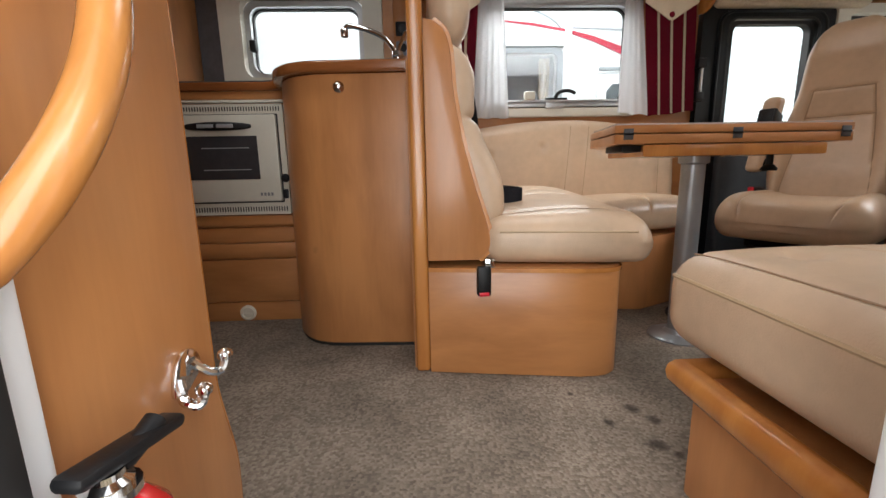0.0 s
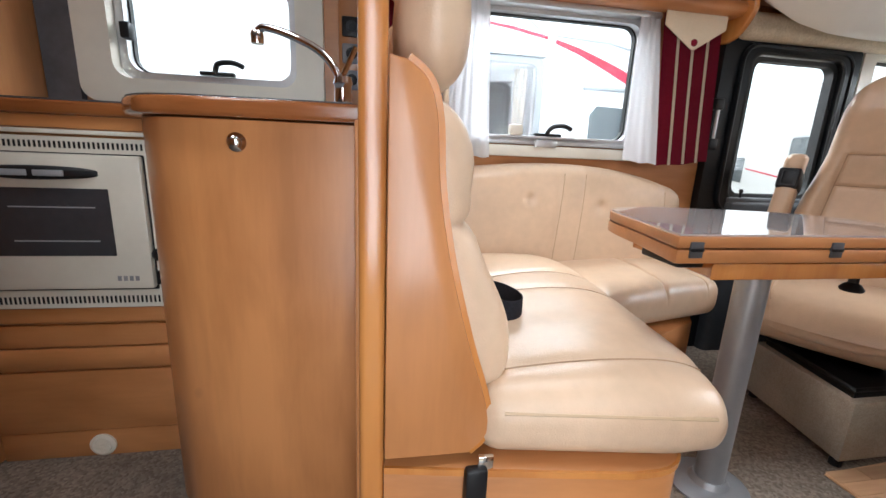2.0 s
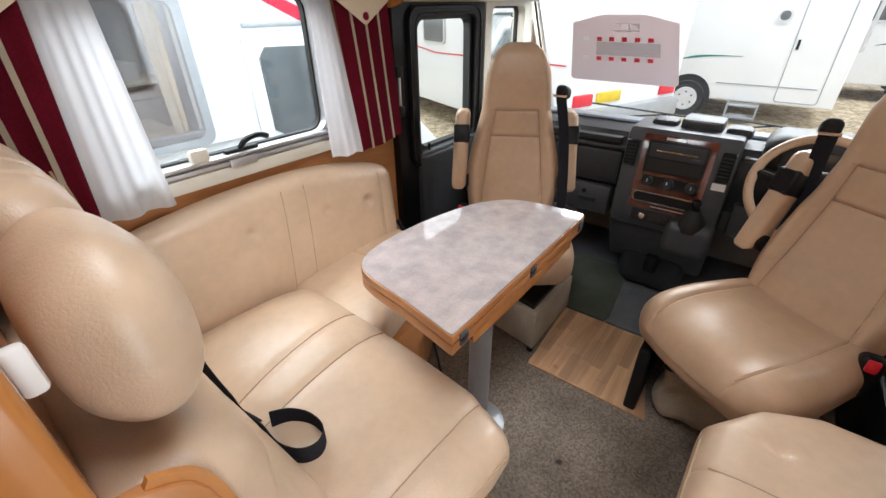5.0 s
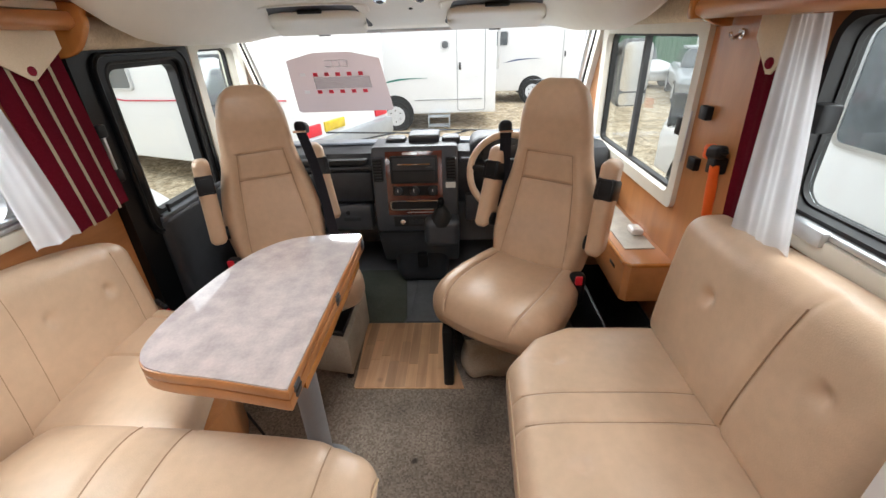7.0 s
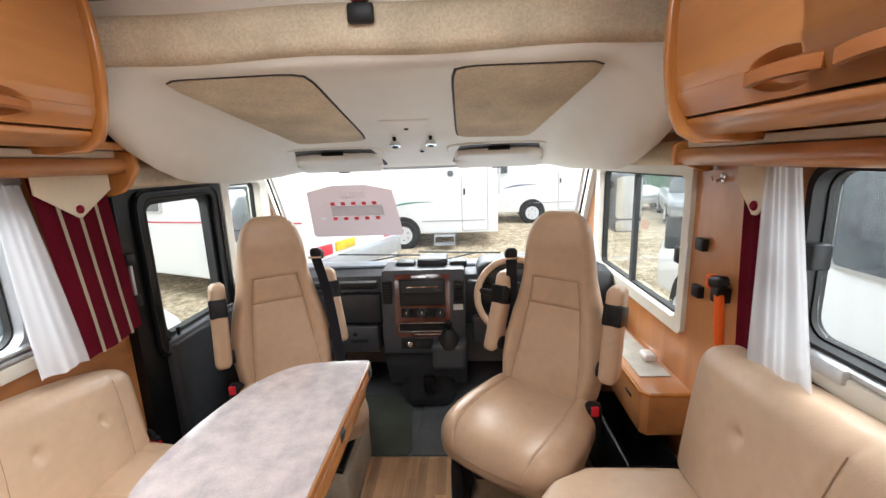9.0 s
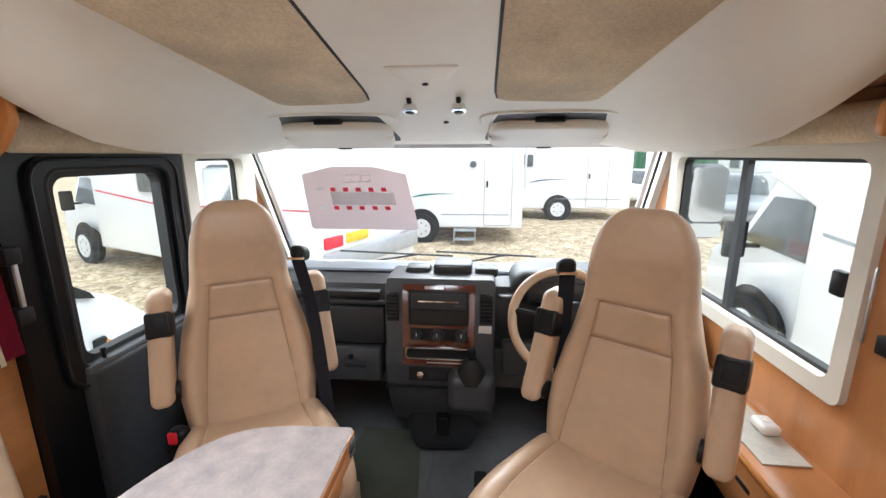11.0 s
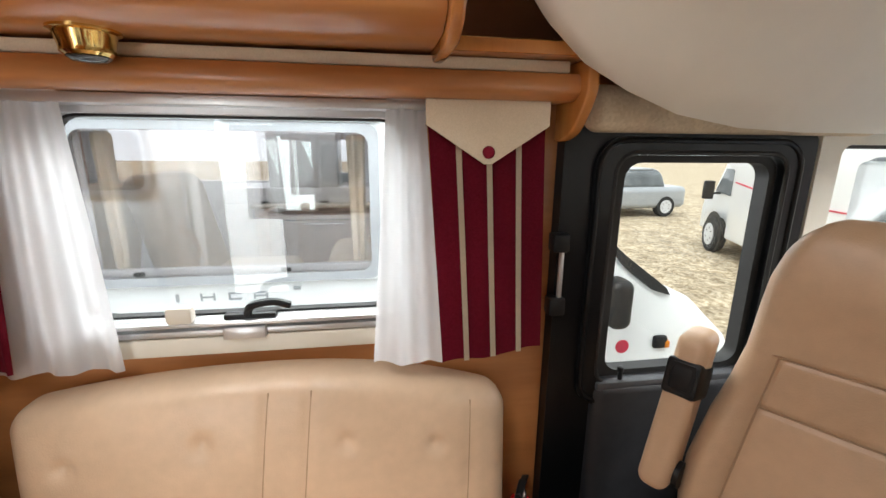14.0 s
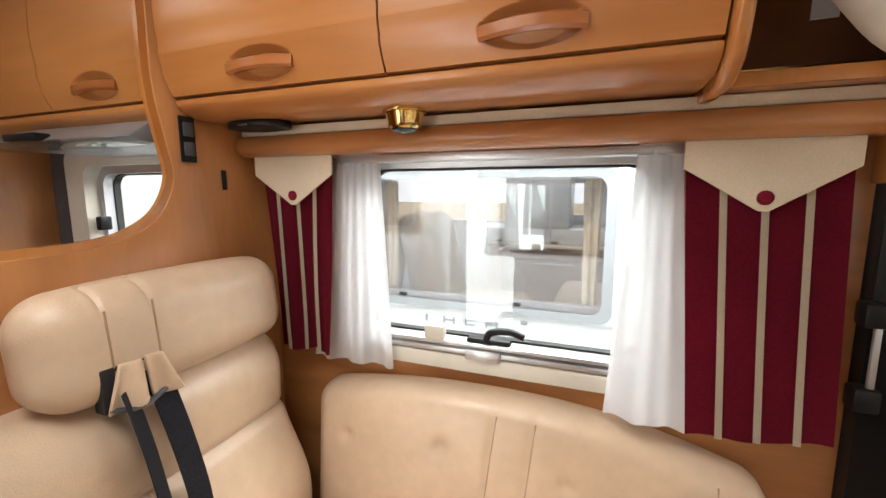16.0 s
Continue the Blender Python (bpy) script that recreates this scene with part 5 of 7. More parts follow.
for z in (1.09, 0.925):
    hg = thing("blind_hook", "black clip on the wall beside the driver's window", "clip", "wall clips")
    part("clip", boxb(1.378, 1.424, 0.0, 0.022, z - 0.021, z + 0.021, 0.003), BLACK, hg)
single("curtain_rod", boxb(1.437, 1.443, 0.032, 0.038, 0.92, 1.09, 0.001), ALU, "thin steel rod between the two clips", "rod")
ho = thing("coat_hook", "small chrome hook on the side wall", "hook")
part("plate", latheb([(0.014, 0), (0.014, 0.004), (0.006, 0.006)], pose(1.335, 0.0, 1.315, -90, 0, 0), 14), CHROME, ho)
part("peg", tubeb(curve_pts([(1.335, 0.004, 1.315), (1.335, 0.025, 1.305), (1.335, 0.035, 1.32)], 4), 0.005, 8), CHROME, ho)
hm = thing("emergency_hammer", "orange emergency hammer clipped to the wall", "hammer")
part("handle", softbox((0.028, 0.028, 0.17), 0.012, (2, 2, 5), lambda p: Vector((1.235 + p.x * (1 + 0.2 * math.cos(p.z * 60)) + 0.15 * p.z, 0.032 + p.y, 0.885 + p.z))), ORANGE, hm)
part("head", softbox((0.085, 0.034, 0.042), 0.015, (4, 2, 2), lambda p: Vector((1.258 + p.x, 0.034 + p.y, 1.0 + p.z - 0.2 * p.x))), BLACK, hm, "black hammer head")
part("cap", softbox((0.03, 0.036, 0.046), 0.012, (2, 2, 2), lambda p: Vector((1.285 + p.x, 0.034 + p.y, 0.995 + p.z))), ORANGE, hm)
part("clip", boxb(1.235, 1.275, 0.0, 0.045, 0.935, 0.985, 0.006), BLACK, hm, "black wall clip")
for sx in (-1, 1):
    part("point", latheb([(0.010, 0), (0.008, 0.012), (0.001, 0.025)], pose(1.260 + sx * 0.040, 0.034, 1.0 - 0.01 * sx, 0, 90 * sx, 0), 10), BLACK, hm)

# ---- sign on the windscreen ----
sg = thing("screen_sign", "translucent grey price board hung inside the windscreen", "sign")
S = Matrix(((0, -0.482, -0.875, 0), (1, 0, 0, 0), (0, 0.875, -0.482, 0), (0, 0, 0, 1)))


def sign_box(y0, y1, d0, d1, t0, t1, bev=0.0):
    """A plate on the sign: y range, distance down the windscreen from the sign's top, depth range."""
    o = on_screen(0.115, 0, 0.02)
    n, dn = Vector((-0.875, 0, -0.482)), (B - A).normalized()
    bm = bmesh.new()
    box(bm, y0, y1, d0, d1, t0, t1, bev)
    for v in bm.verts:
        c = v.co.copy()
        v.co = o + dn * c.y + n * c.z + Vector((0, 1.545 + (c.x - 1.545) * (0.94 + 0.36 * c.y), 0))
    return bm


bm = prismb([(1.255, 0.045), (1.41, 0.005), (1.44, 0.0), (1.65, 0.0), (1.68, 0.005), (1.835, 0.045), (1.835, 0.395), (1.82, 0.41), (1.27, 0.41), (1.255, 0.395)], "z", 0.0, 0.004, 0.001)
for v in bm.verts:
    c = v.co.copy()
    v.co = on_screen(0.115, 0, 0.02) + (B - A).normalized() * c.y + Vector((-0.875, 0, -0.482)) * c.z + Vector((0, 1.545 + (c.x - 1.545) * (0.94 + 0.36 * c.y), 0))
part("board", bm, SIGN, sg)
part("panel", sign_box(1.345, 1.69, 0.155, 0.235, 0.0045, 0.0055), SIGN_BAND, sg, "greyer clear band")
for k in range(5):
    for d_ in (0.125, 0.245):
        part("price_mark", sign_box(1.380 + k * 0.070, 1.408 + k * 0.070, d_, d_ + 0.024, 0.0045, 0.006), RED_PLASTIC, sg, "small red mark")
for d_ in (0.125, 0.245):
    part("price_mark", sign_box(1.735, 1.768, d_, d_ + 0.020, 0.0045, 0.006), PRICE_WHITE, sg, "small white plate for a lit cutout")
for a, b in ((1.455, 1.495), (1.505, 1.545), (1.555, 1.60)):
    part("logo_bar", sign_box(a, b, 0.045, 0.052, 0.0045, 0.006), SIGN_LIGHT, sg)
    part("logo_bar", sign_box(a, a + 0.007, 0.052, 0.085, 0.0045, 0.006), SIGN_LIGHT, sg)
    part("logo_bar", sign_box(a, b, 0.085, 0.092, 0.0045, 0.006), SIGN_LIGHT, sg)

# ---- drop-down bed over the cab ----
bed = thing("drop_down_bed", "cream moulded drop-down bed stowed over the cab", "bed")
# underside rises from front to back, with a rolled rear edge and curled sides
xs = [1.195, 1.21, 1.24, 1.29, 1.36, 1.45, 1.56, 1.70, 1.85, 2.0, 2.15, 2.28, 2.38, 2.45, 2.50]
mid = [1.70, 1.672, 1.658, 1.650, 1.636, 1.618, 1.597, 1.571, 1.543, 1.513, 1.470, 1.425, 1.390, 1.375, 1.40]
sid = [1.70, 1.640, 1.575, 1.51, 1.45, 1.405, 1.365, 1.342, 1.335, 1.335, 1.335, 1.335, 1.335, 1.345, 1.38]
bm = bmesh.new()
ny = 44
grid = []
for i, x in enumerate(xs):
    row = []
    for j in range(ny + 1):
        v = -1 + 2 * j / ny
        k = max(0.0, min(1.0, (abs(v) - 0.70) / 0.25))
        k = k * k * (3 - 2 * k)
        z = mid[i] * (1 - k) + sid[i] * k
        e = max(0, (abs(v) - 0.95) / 0.05)
        row.append(bm.verts.new((x, 1.05 + 0.90 * v, z + 0.03 * e * e)))
    grid.append(row)
for i in range(len(xs) - 1):
    for j in range(ny):
        bm.faces.new((grid[i][j], grid[i][j + 1], grid[i + 1][j + 1], grid[i + 1][j]))
top = [[bm.verts.new((x, 1.05 + 0.90 * s, 1.86)) for x in xs] for s in (-1, 1)]
for n_, j in ((0, 0), (1, ny)):
    for i in range(len(xs) - 1):
        bm.faces.new((grid[i][j], grid[i + 1][j], top[n_][i + 1], top[n_][i]))
for i in (0, len(xs) - 1):
    bm.faces.new([grid[i][j] for j in range(ny + 1)] + [top[1][i], top[0][i]])
bm.faces.new(top[0] + top[1][::-1])
part("tray", bm, ABS, bed, angle=50)
part("mattress_edge", softbox((0.10, 1.74, 0.135), 0.045, (3, 30, 4), lambda p: Vector((1.215 + p.x, 1.05 + p.y, 1.755 + p.z + 0.004 * math.sin(p.y * 9)))), FABRIC, bed, "suede covered padded edge")


def under(x, y):
    """Height of the bed's underside."""
    v = abs(y - 1.05) / 0.90
    k = max(0.0, min(1.0, (v - 0.70) / 0.25))
    k = k * k * (3 - 2 * k)
    return np.interp(x, xs, mid) * (1 - k) + np.interp(x, xs, sid) * k


def bed_panel(poly, drop, n=14):
    """A thin panel that follows the underside, filling a quad of (x, y) corners."""
    bm = bmesh.new()
    c = [Vector((*p, 0)) for p in poly]
    rows = [[], []]
    for l in (0, 1):
        for i in range(n + 1):
            row = []
            for j in range(n + 1):
                u, v = 2 * i / n - 1, 2 * j / n - 1
                u, v = 0.5 + 0.5 * u * (1 - 0.05 * v ** 10), 0.5 + 0.5 * v * (1 - 0.05 * u ** 10)
                p = c[0] * (1 - u) * (1 - v) + c[1] * u * (1 - v) + c[2] * u * v + c[3] * (1 - u) * v
                rim = i in (0, n) or j in (0, n)
                row.append(bm.verts.new((p.x, p.y, under(p.x, p.y) - (drop * (0.5 if rim else 1) if l else -0.01))))
            rows[l].append(row)
    for l in (0, 1):
        for i in range(n):
            for j in range(n):
                r = rows[l]
                bm.faces.new((r[i][j], r[i + 1][j], r[i + 1][j + 1], r[i][j + 1]))
    for i in range(n):
        for a, b in (((i, 0), (i + 1, 0)), ((i, n), (i + 1, n)), ((0, i), (0, i + 1)), ((n, i), (n, i + 1))):
            bm.faces.new((rows[0][a[0]][a[1]], rows[0][b[0]][b[1]], rows[1][b[0]][b[1]], rows[1][a[0]][a[1]]))
    return bm


for s in (-1, 1):
    q = [(1.245, 1.05 + s * 0.215), (2.01, 1.05 + s * 0.215), (2.03, 1.05 + s * 0.56), (1.25, 1.05 + s * 0.66)]
    fl = part("locker_flap", bed_panel(q, 0.008), FABRIC, bed, "suede covered ceiling panel")
    out = [(x - 0.008 * (x < 1.6), y - s * 0.008 * (abs(y - 1.05) < 0.3)) for x, y in q]
    part("flap_gap", bed_panel(out, 0.003), RUBBER, fl, "dark gap round the panel")
    v = thing("sun_visor", "cream sun visor folded against the bed", "sun visor", "sun visors")
    y0 = 1.05 + s * 0.43
    # flat dark sheet paints the shade of the visor's recess
    part("recess", bed_panel([(2.125, y0 - 0.20), (2.125, y0 + 0.20), (2.385, y0 + 0.255), (2.385, y0 - 0.255)], 0.002), DASH_GREY, v, "dark grey sheet for the shade round the visor")
    part("recess_lip", tubeb(curve_pts([(2.20, y0 - 0.262, under(2.20, y0)), (2.13, y0 - 0.235, under(2.13, y0)), (2.108, y0, under(2.108, y0)), (2.13, y0 + 0.235, under(2.13, y0)), (2.20, y0 + 0.262, under(2.20, y0))], 6), 0.008, 8), ABS, v)
    part("visor_flap", softbox((0.185, 0.47, 0.036), 0.017, (6, 14, 2), lambda p: Vector((2.265 + p.x + 0.03 * abs(p.y / 0.235) ** 4 * (p.x < 0), y0 + p.y * (1 - 0.10 * abs(p.x / 0.092) ** 3), 1.408 + p.z - 0.40 * p.x))), ABS, v)
    part("visor_clip", boxb(2.150, 2.185, y0 - 0.05, y0 + 0.06, under(2.165, y0) - 0.020, under(2.165, y0) - 0.001, 0.004), BLACK, v)
    part("grip_slot", boxb(2.345, 2.352, y0 - 0.03, y0 + 0.03, 1.352, 1.360, 0.002), DASH_GREY, v)
    y0 = 1.045 + s * 0.085
    sp = thing("reading_spot", "small chrome swivel reading spotlight under the bed", "spotlight", "reading spots")
    z0 = under(2.0, y0)
    part("stem", tubeb([(1.985, y0, z0 + 0.01), (2.0, y0, z0 - 0.025)], 0.009, 8), BLACK, sp)
    part("lamp_head", latheb([(0.012, 0.02), (0.022, 0.014), (0.027, 0.0), (0.027, -0.008), (0.02, -0.010)], pose(2.005, y0, z0 - 0.032, 0, 18, 0), 20), CHROME, sp)
    part("lens", latheb([(0.019, 0.0), (0.012, -0.004), (0.003, -0.005)], pose(2.008, y0, z0 - 0.0425, 0, 18, 0), 16), OVEN_GLASS, sp)
for x, y in ((1.86, 1.055), (2.20, 1.02)):
    st = thing("screw_cap", "dark screw cap in the bed underside", "fitting", "screw caps")
    part("cap", latheb([(0.010, 0.01), (0.010, -0.004), (0.003, -0.006)], Matrix.Translation((x, y, under(x, y))), 10), BLACK, st)
part("centre_recess", bed_panel([(1.72, 0.94), (1.72, 1.16), (1.82, 1.12), (1.82, 0.98)], 0.006), ABS, bed)
lk = thing("bed_strap", "black retaining strap with buckle on the bed", "strap")
part("webbing", sweep(bmesh.new(), curve_pts([(1.19, 1.07, 1.978), (1.175, 1.07, 1.90), (1.160, 1.07, 1.80)], 4), [(-0.022, -0.001), (0.022, -0.001), (0.022, 0.001), (-0.022, 0.001)], up=(1, 0, 0)), WEBBING, lk)
part("buckle", boxb(1.145, 1.168, 1.035, 1.105, 1.755, 1.805, 0.008), BLACK, lk)
part("tongue", boxb(1.150, 1.165, 1.045, 1.095, 1.812, 1.822, 0.003), RED_PLASTIC, lk)
single("bedding", softbox((0.35, 0.36, 0.10), 0.045, (8, 8, 3), lambda p: Vector((1.42 + p.x, 1.66 + p.y, 1.885 + p.z + 0.014 * math.sin(p.y * 33 + p.x * 20)))), WHITE_PLASTIC, "crumpled white bedding on the stowed bed", "bedding")


# ---- overhead lockers and pelmets ----
def locker_door(x0, x1, c, front, Y):
    """A bowed door with two long creases and a scooped oval finger dish about x = c."""
    xs_ = sorted({*np.linspace(x0, x1, 24), *[min(x1, max(x0, c + 0.10 * t)) for t in np.linspace(-1, 1, 71)]})
    zs_ = sorted({*np.linspace(1.512, 1.95, 22), *np.linspace(1.516, 1.597, 56)})
    rs, hs = [p[0] for p in front], [p[1] for p in front]
    bm = bmesh.new()
    rows = []
    for z in zs_:
        r = float(np.interp(z, hs, rs)) + 0.0045 * (z < 1.606) + 0.0045 * (z < 1.566)
        row = []
        for x in xs_:
            q = ((x - c) / 0.084) ** 2 + ((z - 1.553) / 0.032) ** 2
            row.append(bm.verts.new((x, Y(r - 0.020 * min(1.0, 1.6 * max(0.0, 1 - q))), z)))
        rows.append(row)
    back = [[bm.verts.new((x, Y(float(np.interp(z, hs, rs)) - 0.022), z)) for x in (xs_[0], xs_[-1])] for z in zs_]
    for k in range(len(zs_) - 1):
        for i in range(len(xs_) - 1):
            bm.faces.new((rows[k][i], rows[k][i + 1], rows[k + 1][i + 1], rows[k + 1][i]))
        for i, j in ((0, 0), (-1, 1)):
            bm.faces.new((rows[k][i], rows[k + 1][i], back[k + 1][j], back[k][j]))
        bm.faces.new((back[k][0], back[k + 1][0], back[k + 1][1], back[k][1]))
    bm.faces.new(rows[0] + [back[0][1], back[0][0]])
    bm.faces.new(rows[-1] + [back[-1][1], back[-1][0]])
    return bm


def locker(label, x0, x1, s, wall, splits, end_at, sink=0.0):
    """A run of bow fronted lockers on a side wall; s = -1 reaches into the room from the left wall, +1 from the right."""
    lk = thing("overhead_locker", label, "locker", "overhead lockers")
    # (reach from the wall, height) of the bowed front
    front = curve_pts([(0.285, 1.512), (0.304, 1.553), (0.316, 1.60), (0.324, 1.68), (0.320, 1.78), (0.302, 1.88), (0.275, 1.95)], 5)
    under_ = [(0.05, 1.478), (0.16, 1.470), (0.245, 1.470), (0.275, 1.485)]
    Y = lambda r: wall + s * r
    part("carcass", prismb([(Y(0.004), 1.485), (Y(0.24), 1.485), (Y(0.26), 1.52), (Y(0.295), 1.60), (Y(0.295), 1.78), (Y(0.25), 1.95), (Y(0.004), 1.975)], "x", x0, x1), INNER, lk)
    part("bottom_rail", prismb([(Y(r), z) for r, z in [(0.05, 1.490)] + under_ + curve_pts([(0.285, 1.492), (0.288, 1.505), (0.278, 1.510)], 3)], "x", x0, x1, 0.002), WOOD_CAB, lk, "rounded pear wood rail")
    xs_ = [x0, *splits, x1]
    for a, b in zip(xs_, xs_[1:]):
        c = (a + b) / 2
        d = part("door", locker_door(a + 0.002, b - 0.002, c, front, Y), WOOD_CAB, lk, "bowed pear wood locker door")
        part("handle", sweep(bmesh.new(), [(c + 0.081 * t, Y(0.3085 + 0.012 * (1 - t * t)), 1.549 + 0.003 * (1 - t * t)) for t in np.linspace(-1, 1, 17)], [(-0.007, -0.011), (0.004, -0.013), (0.009, -0.008), (0.009, 0.008), (0.004, 0.012), (-0.007, 0.010)]), WOOD_PULL, d, "reddish wooden pull handle")
    for e in end_at:
        o = [(0.004, 1.46), (0.16, 1.450), (0.26, 1.452)] + curve_pts([(0.300, 1.475), (0.322, 1.52), (0.338, 1.60), (0.343, 1.68), (0.338, 1.78), (0.322, 1.88), (0.295, 1.96)], 5) + [(0.004, 1.975)]
        part("end_panel", prismb([(Y(r), z) for r, z in o], "x", min(e, e + 0.022), max(e, e + 0.022), 0.007, 3), WOOD_EDGE, lk, "rounded end cheek")
    if sink:
        part("top_rail", boxb(x0, x1, *sorted((Y(0.20), Y(0.27))), 1.952, 1.978 + sink, 0.004), WOOD_CAB, lk)
        lk.location.z = -sink
    return lk


locker("bow fronted pear wood lockers above the bench window", 0.03, 1.09, -1, 2.09, [0.572], [1.092])
locker("bow fronted pear wood lockers above the kitchen", -1.10, 0.0, -1, 2.09, [-0.42], [])
locker("bow fronted pear wood lockers above the sofa", 0.05, 1.02, 1, 0.0, [0.655, 0.38], [1.022], 0.035)


def pelmet(name, label, x0, x1, s, wall, sink=0.0, low=1.315, reach=0.155):
    pe = thing(name, label, "pelmet")
    Y = lambda r: wall + s * r
    part("board", prismb([(Y(r), z) for r, z in [(0.01, 1.395)] + curve_pts([(0.10, 1.392), (0.125, 1.405), (0.128, 1.425), (0.118, 1.442)], 4) + [(0.01, 1.445)]], "x", x0, x1, 0.002), WOOD_X, pe, "rounded pear wood board")
    part("light_strip", boxb(x0, x1 - 0.015, *sorted((Y(0.012), Y(0.105))), 1.4455, 1.468, 0.003), CREAM_CLOTH, pe, "pale cloth strip")
    o = curve_pts([(0.01, low), (0.045, low), (0.10, low + 0.02), (reach - 0.005, 1.395), (reach, 1.43), (reach - 0.015, 1.465), (0.01, 1.47)], 4)
    part("bracket", prismb([(Y(r), z) for r, z in o], "x", x1, x1 + 0.024, 0.006, 3), WOOD_EDGE, pe, "curved beech end bracket")
    pe.location.z = -sink
    return pe


pelmet("window_pelmet", "pear wood curtain pelmet over the bench window", 0.026, 1.385, -1, 2.09)
pelmet("window_pelmet", "pear wood curtain pelmet over the sofa window", 0.05, 1.375, 1, 0.0, 0.035, 1.372, 0.138)
# open shelf between the lockers and the bed
sh = thing("open_shelf", "open shelf with a dark brown back beside the stowed bed", "shelf")
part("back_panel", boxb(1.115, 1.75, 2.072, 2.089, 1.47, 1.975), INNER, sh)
part("shelf_board", boxb(1.115, 1.75, 1.95, 2.072, 1.47, 1.482, 0.003), WOOD_X, sh)
part("shelf_lip", boxb(1.115, 1.39, 1.944, 1.952, 1.47, 1.494, 0.002), WOOD_EDGE, sh)
for x, z in ((1.16, 1.72), (1.27, 1.60)):
    part("tape", boxb(x, x + 0.04, 2.069, 2.0725, z, z + 0.10), WHITE_PLASTIC, sh, "strip of pale tape")
part("gold_line", boxb(1.12, 1.45, 2.066, 2.073, 1.520, 1.524), BRASS, sh)
sh = thing("open_shelf", "shelf with a dark brown back beside the stowed bed", "shelf")
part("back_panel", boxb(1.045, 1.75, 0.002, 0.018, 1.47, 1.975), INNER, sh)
part("shelf_board", boxb(1.045, 1.75, 0.018, 0.13, 1.47, 1.482, 0.003), WOOD_X, sh)

dl = thing("downlight", "polished brass downlight under the lockers", "lamp")
part("cup", latheb([(0.042, 0.0), (0.040, -0.012), (0.036, -0.026), (0.036, -0.034), (0.028, -0.040)], Matrix.Translation((0.545, 1.925, 1.470)), 28), BRASS, dl)
part("rim", latheb([(0.047, 0.0), (0.047, -0.006), (0.042, -0.008)], Matrix.Translation((0.545, 1.925, 1.472)), 28), BRASS, dl)
part("lens", latheb([(0.030, 0.0), (0.022, -0.006), (0.004, -0.008)], Matrix.Translation((0.545, 1.925, 1.430)), 20), OVEN_GLASS, dl)
sp = thing("loudspeaker", "flat black oval loudspeaker under the lockers", "loudspeaker")
part("grille", softbox((0.17, 0.10, 0.018), 0.008, (10, 6, 1), lambda p: Vector((0.145 + p.x, 1.93 + p.y * math.sqrt(max(0.05, 1 - (p.x / 0.09) ** 2)), 1.461 + p.z))), BLACK, sp)
part("badge", boxb(0.13, 0.16, 1.875, 1.88, 1.455, 1.460, 0.001), DASH_GREY, sp)

# ---- curtains ----
def drape(name, top, bot, y, z0, z1, folds, amp, material, parent, nx=60, nz=14, t=0.003, sway=0.0, pinch=None, flare=None):
    """Hanging cloth from top (x0, x1) at z1 to bot at z0, with folds."""
    bm = bmesh.new()
    rows = []
    for k in range(nz + 1):
        v = k / nz
        x0, x1 = top[0] + (bot[0] - top[0]) * v, top[1] + (bot[1] - top[1]) * v
        if pinch:
            g = math.exp(-((v - pinch[0]) / 0.25) ** 2) * pinch[1]
            x0, x1 = x0 + (x1 - x0) * g * pinch[2], x1 - (x1 - x0) * g * (1 - pinch[2])
        row = []
        for i in range(nx + 1):
            u = i / nx
            a = amp * (0.35 + 0.65 * v) * math.sin(2 * math.pi * folds * u + 0.8 * math.sin(3.1 * v) + 1.3 * math.sin(5 * u)) + amp * 0.3 * math.sin(2 * math.pi * folds * 2.3 * u + 2)
            zb = z1 + (z0 - z1) * v + (0.003 * math.sin(2 * math.pi * folds * u) * v + (flare(u) if flare else 0) * v)
            row.append(bm.verts.new((x0 + (x1 - x0) * u, y + a + sway * v, zb)))
        rows.append(row)
    for k in range(nz):
        for i in range(nx):
            bm.faces.new((rows[k][i], rows[k][i + 1], rows[k + 1][i + 1], rows[k + 1][i]))
    bmesh.ops.solidify(bm, geom=bm.faces[:], thickness=t)
    return part(name, bm, material, parent, angle=60)


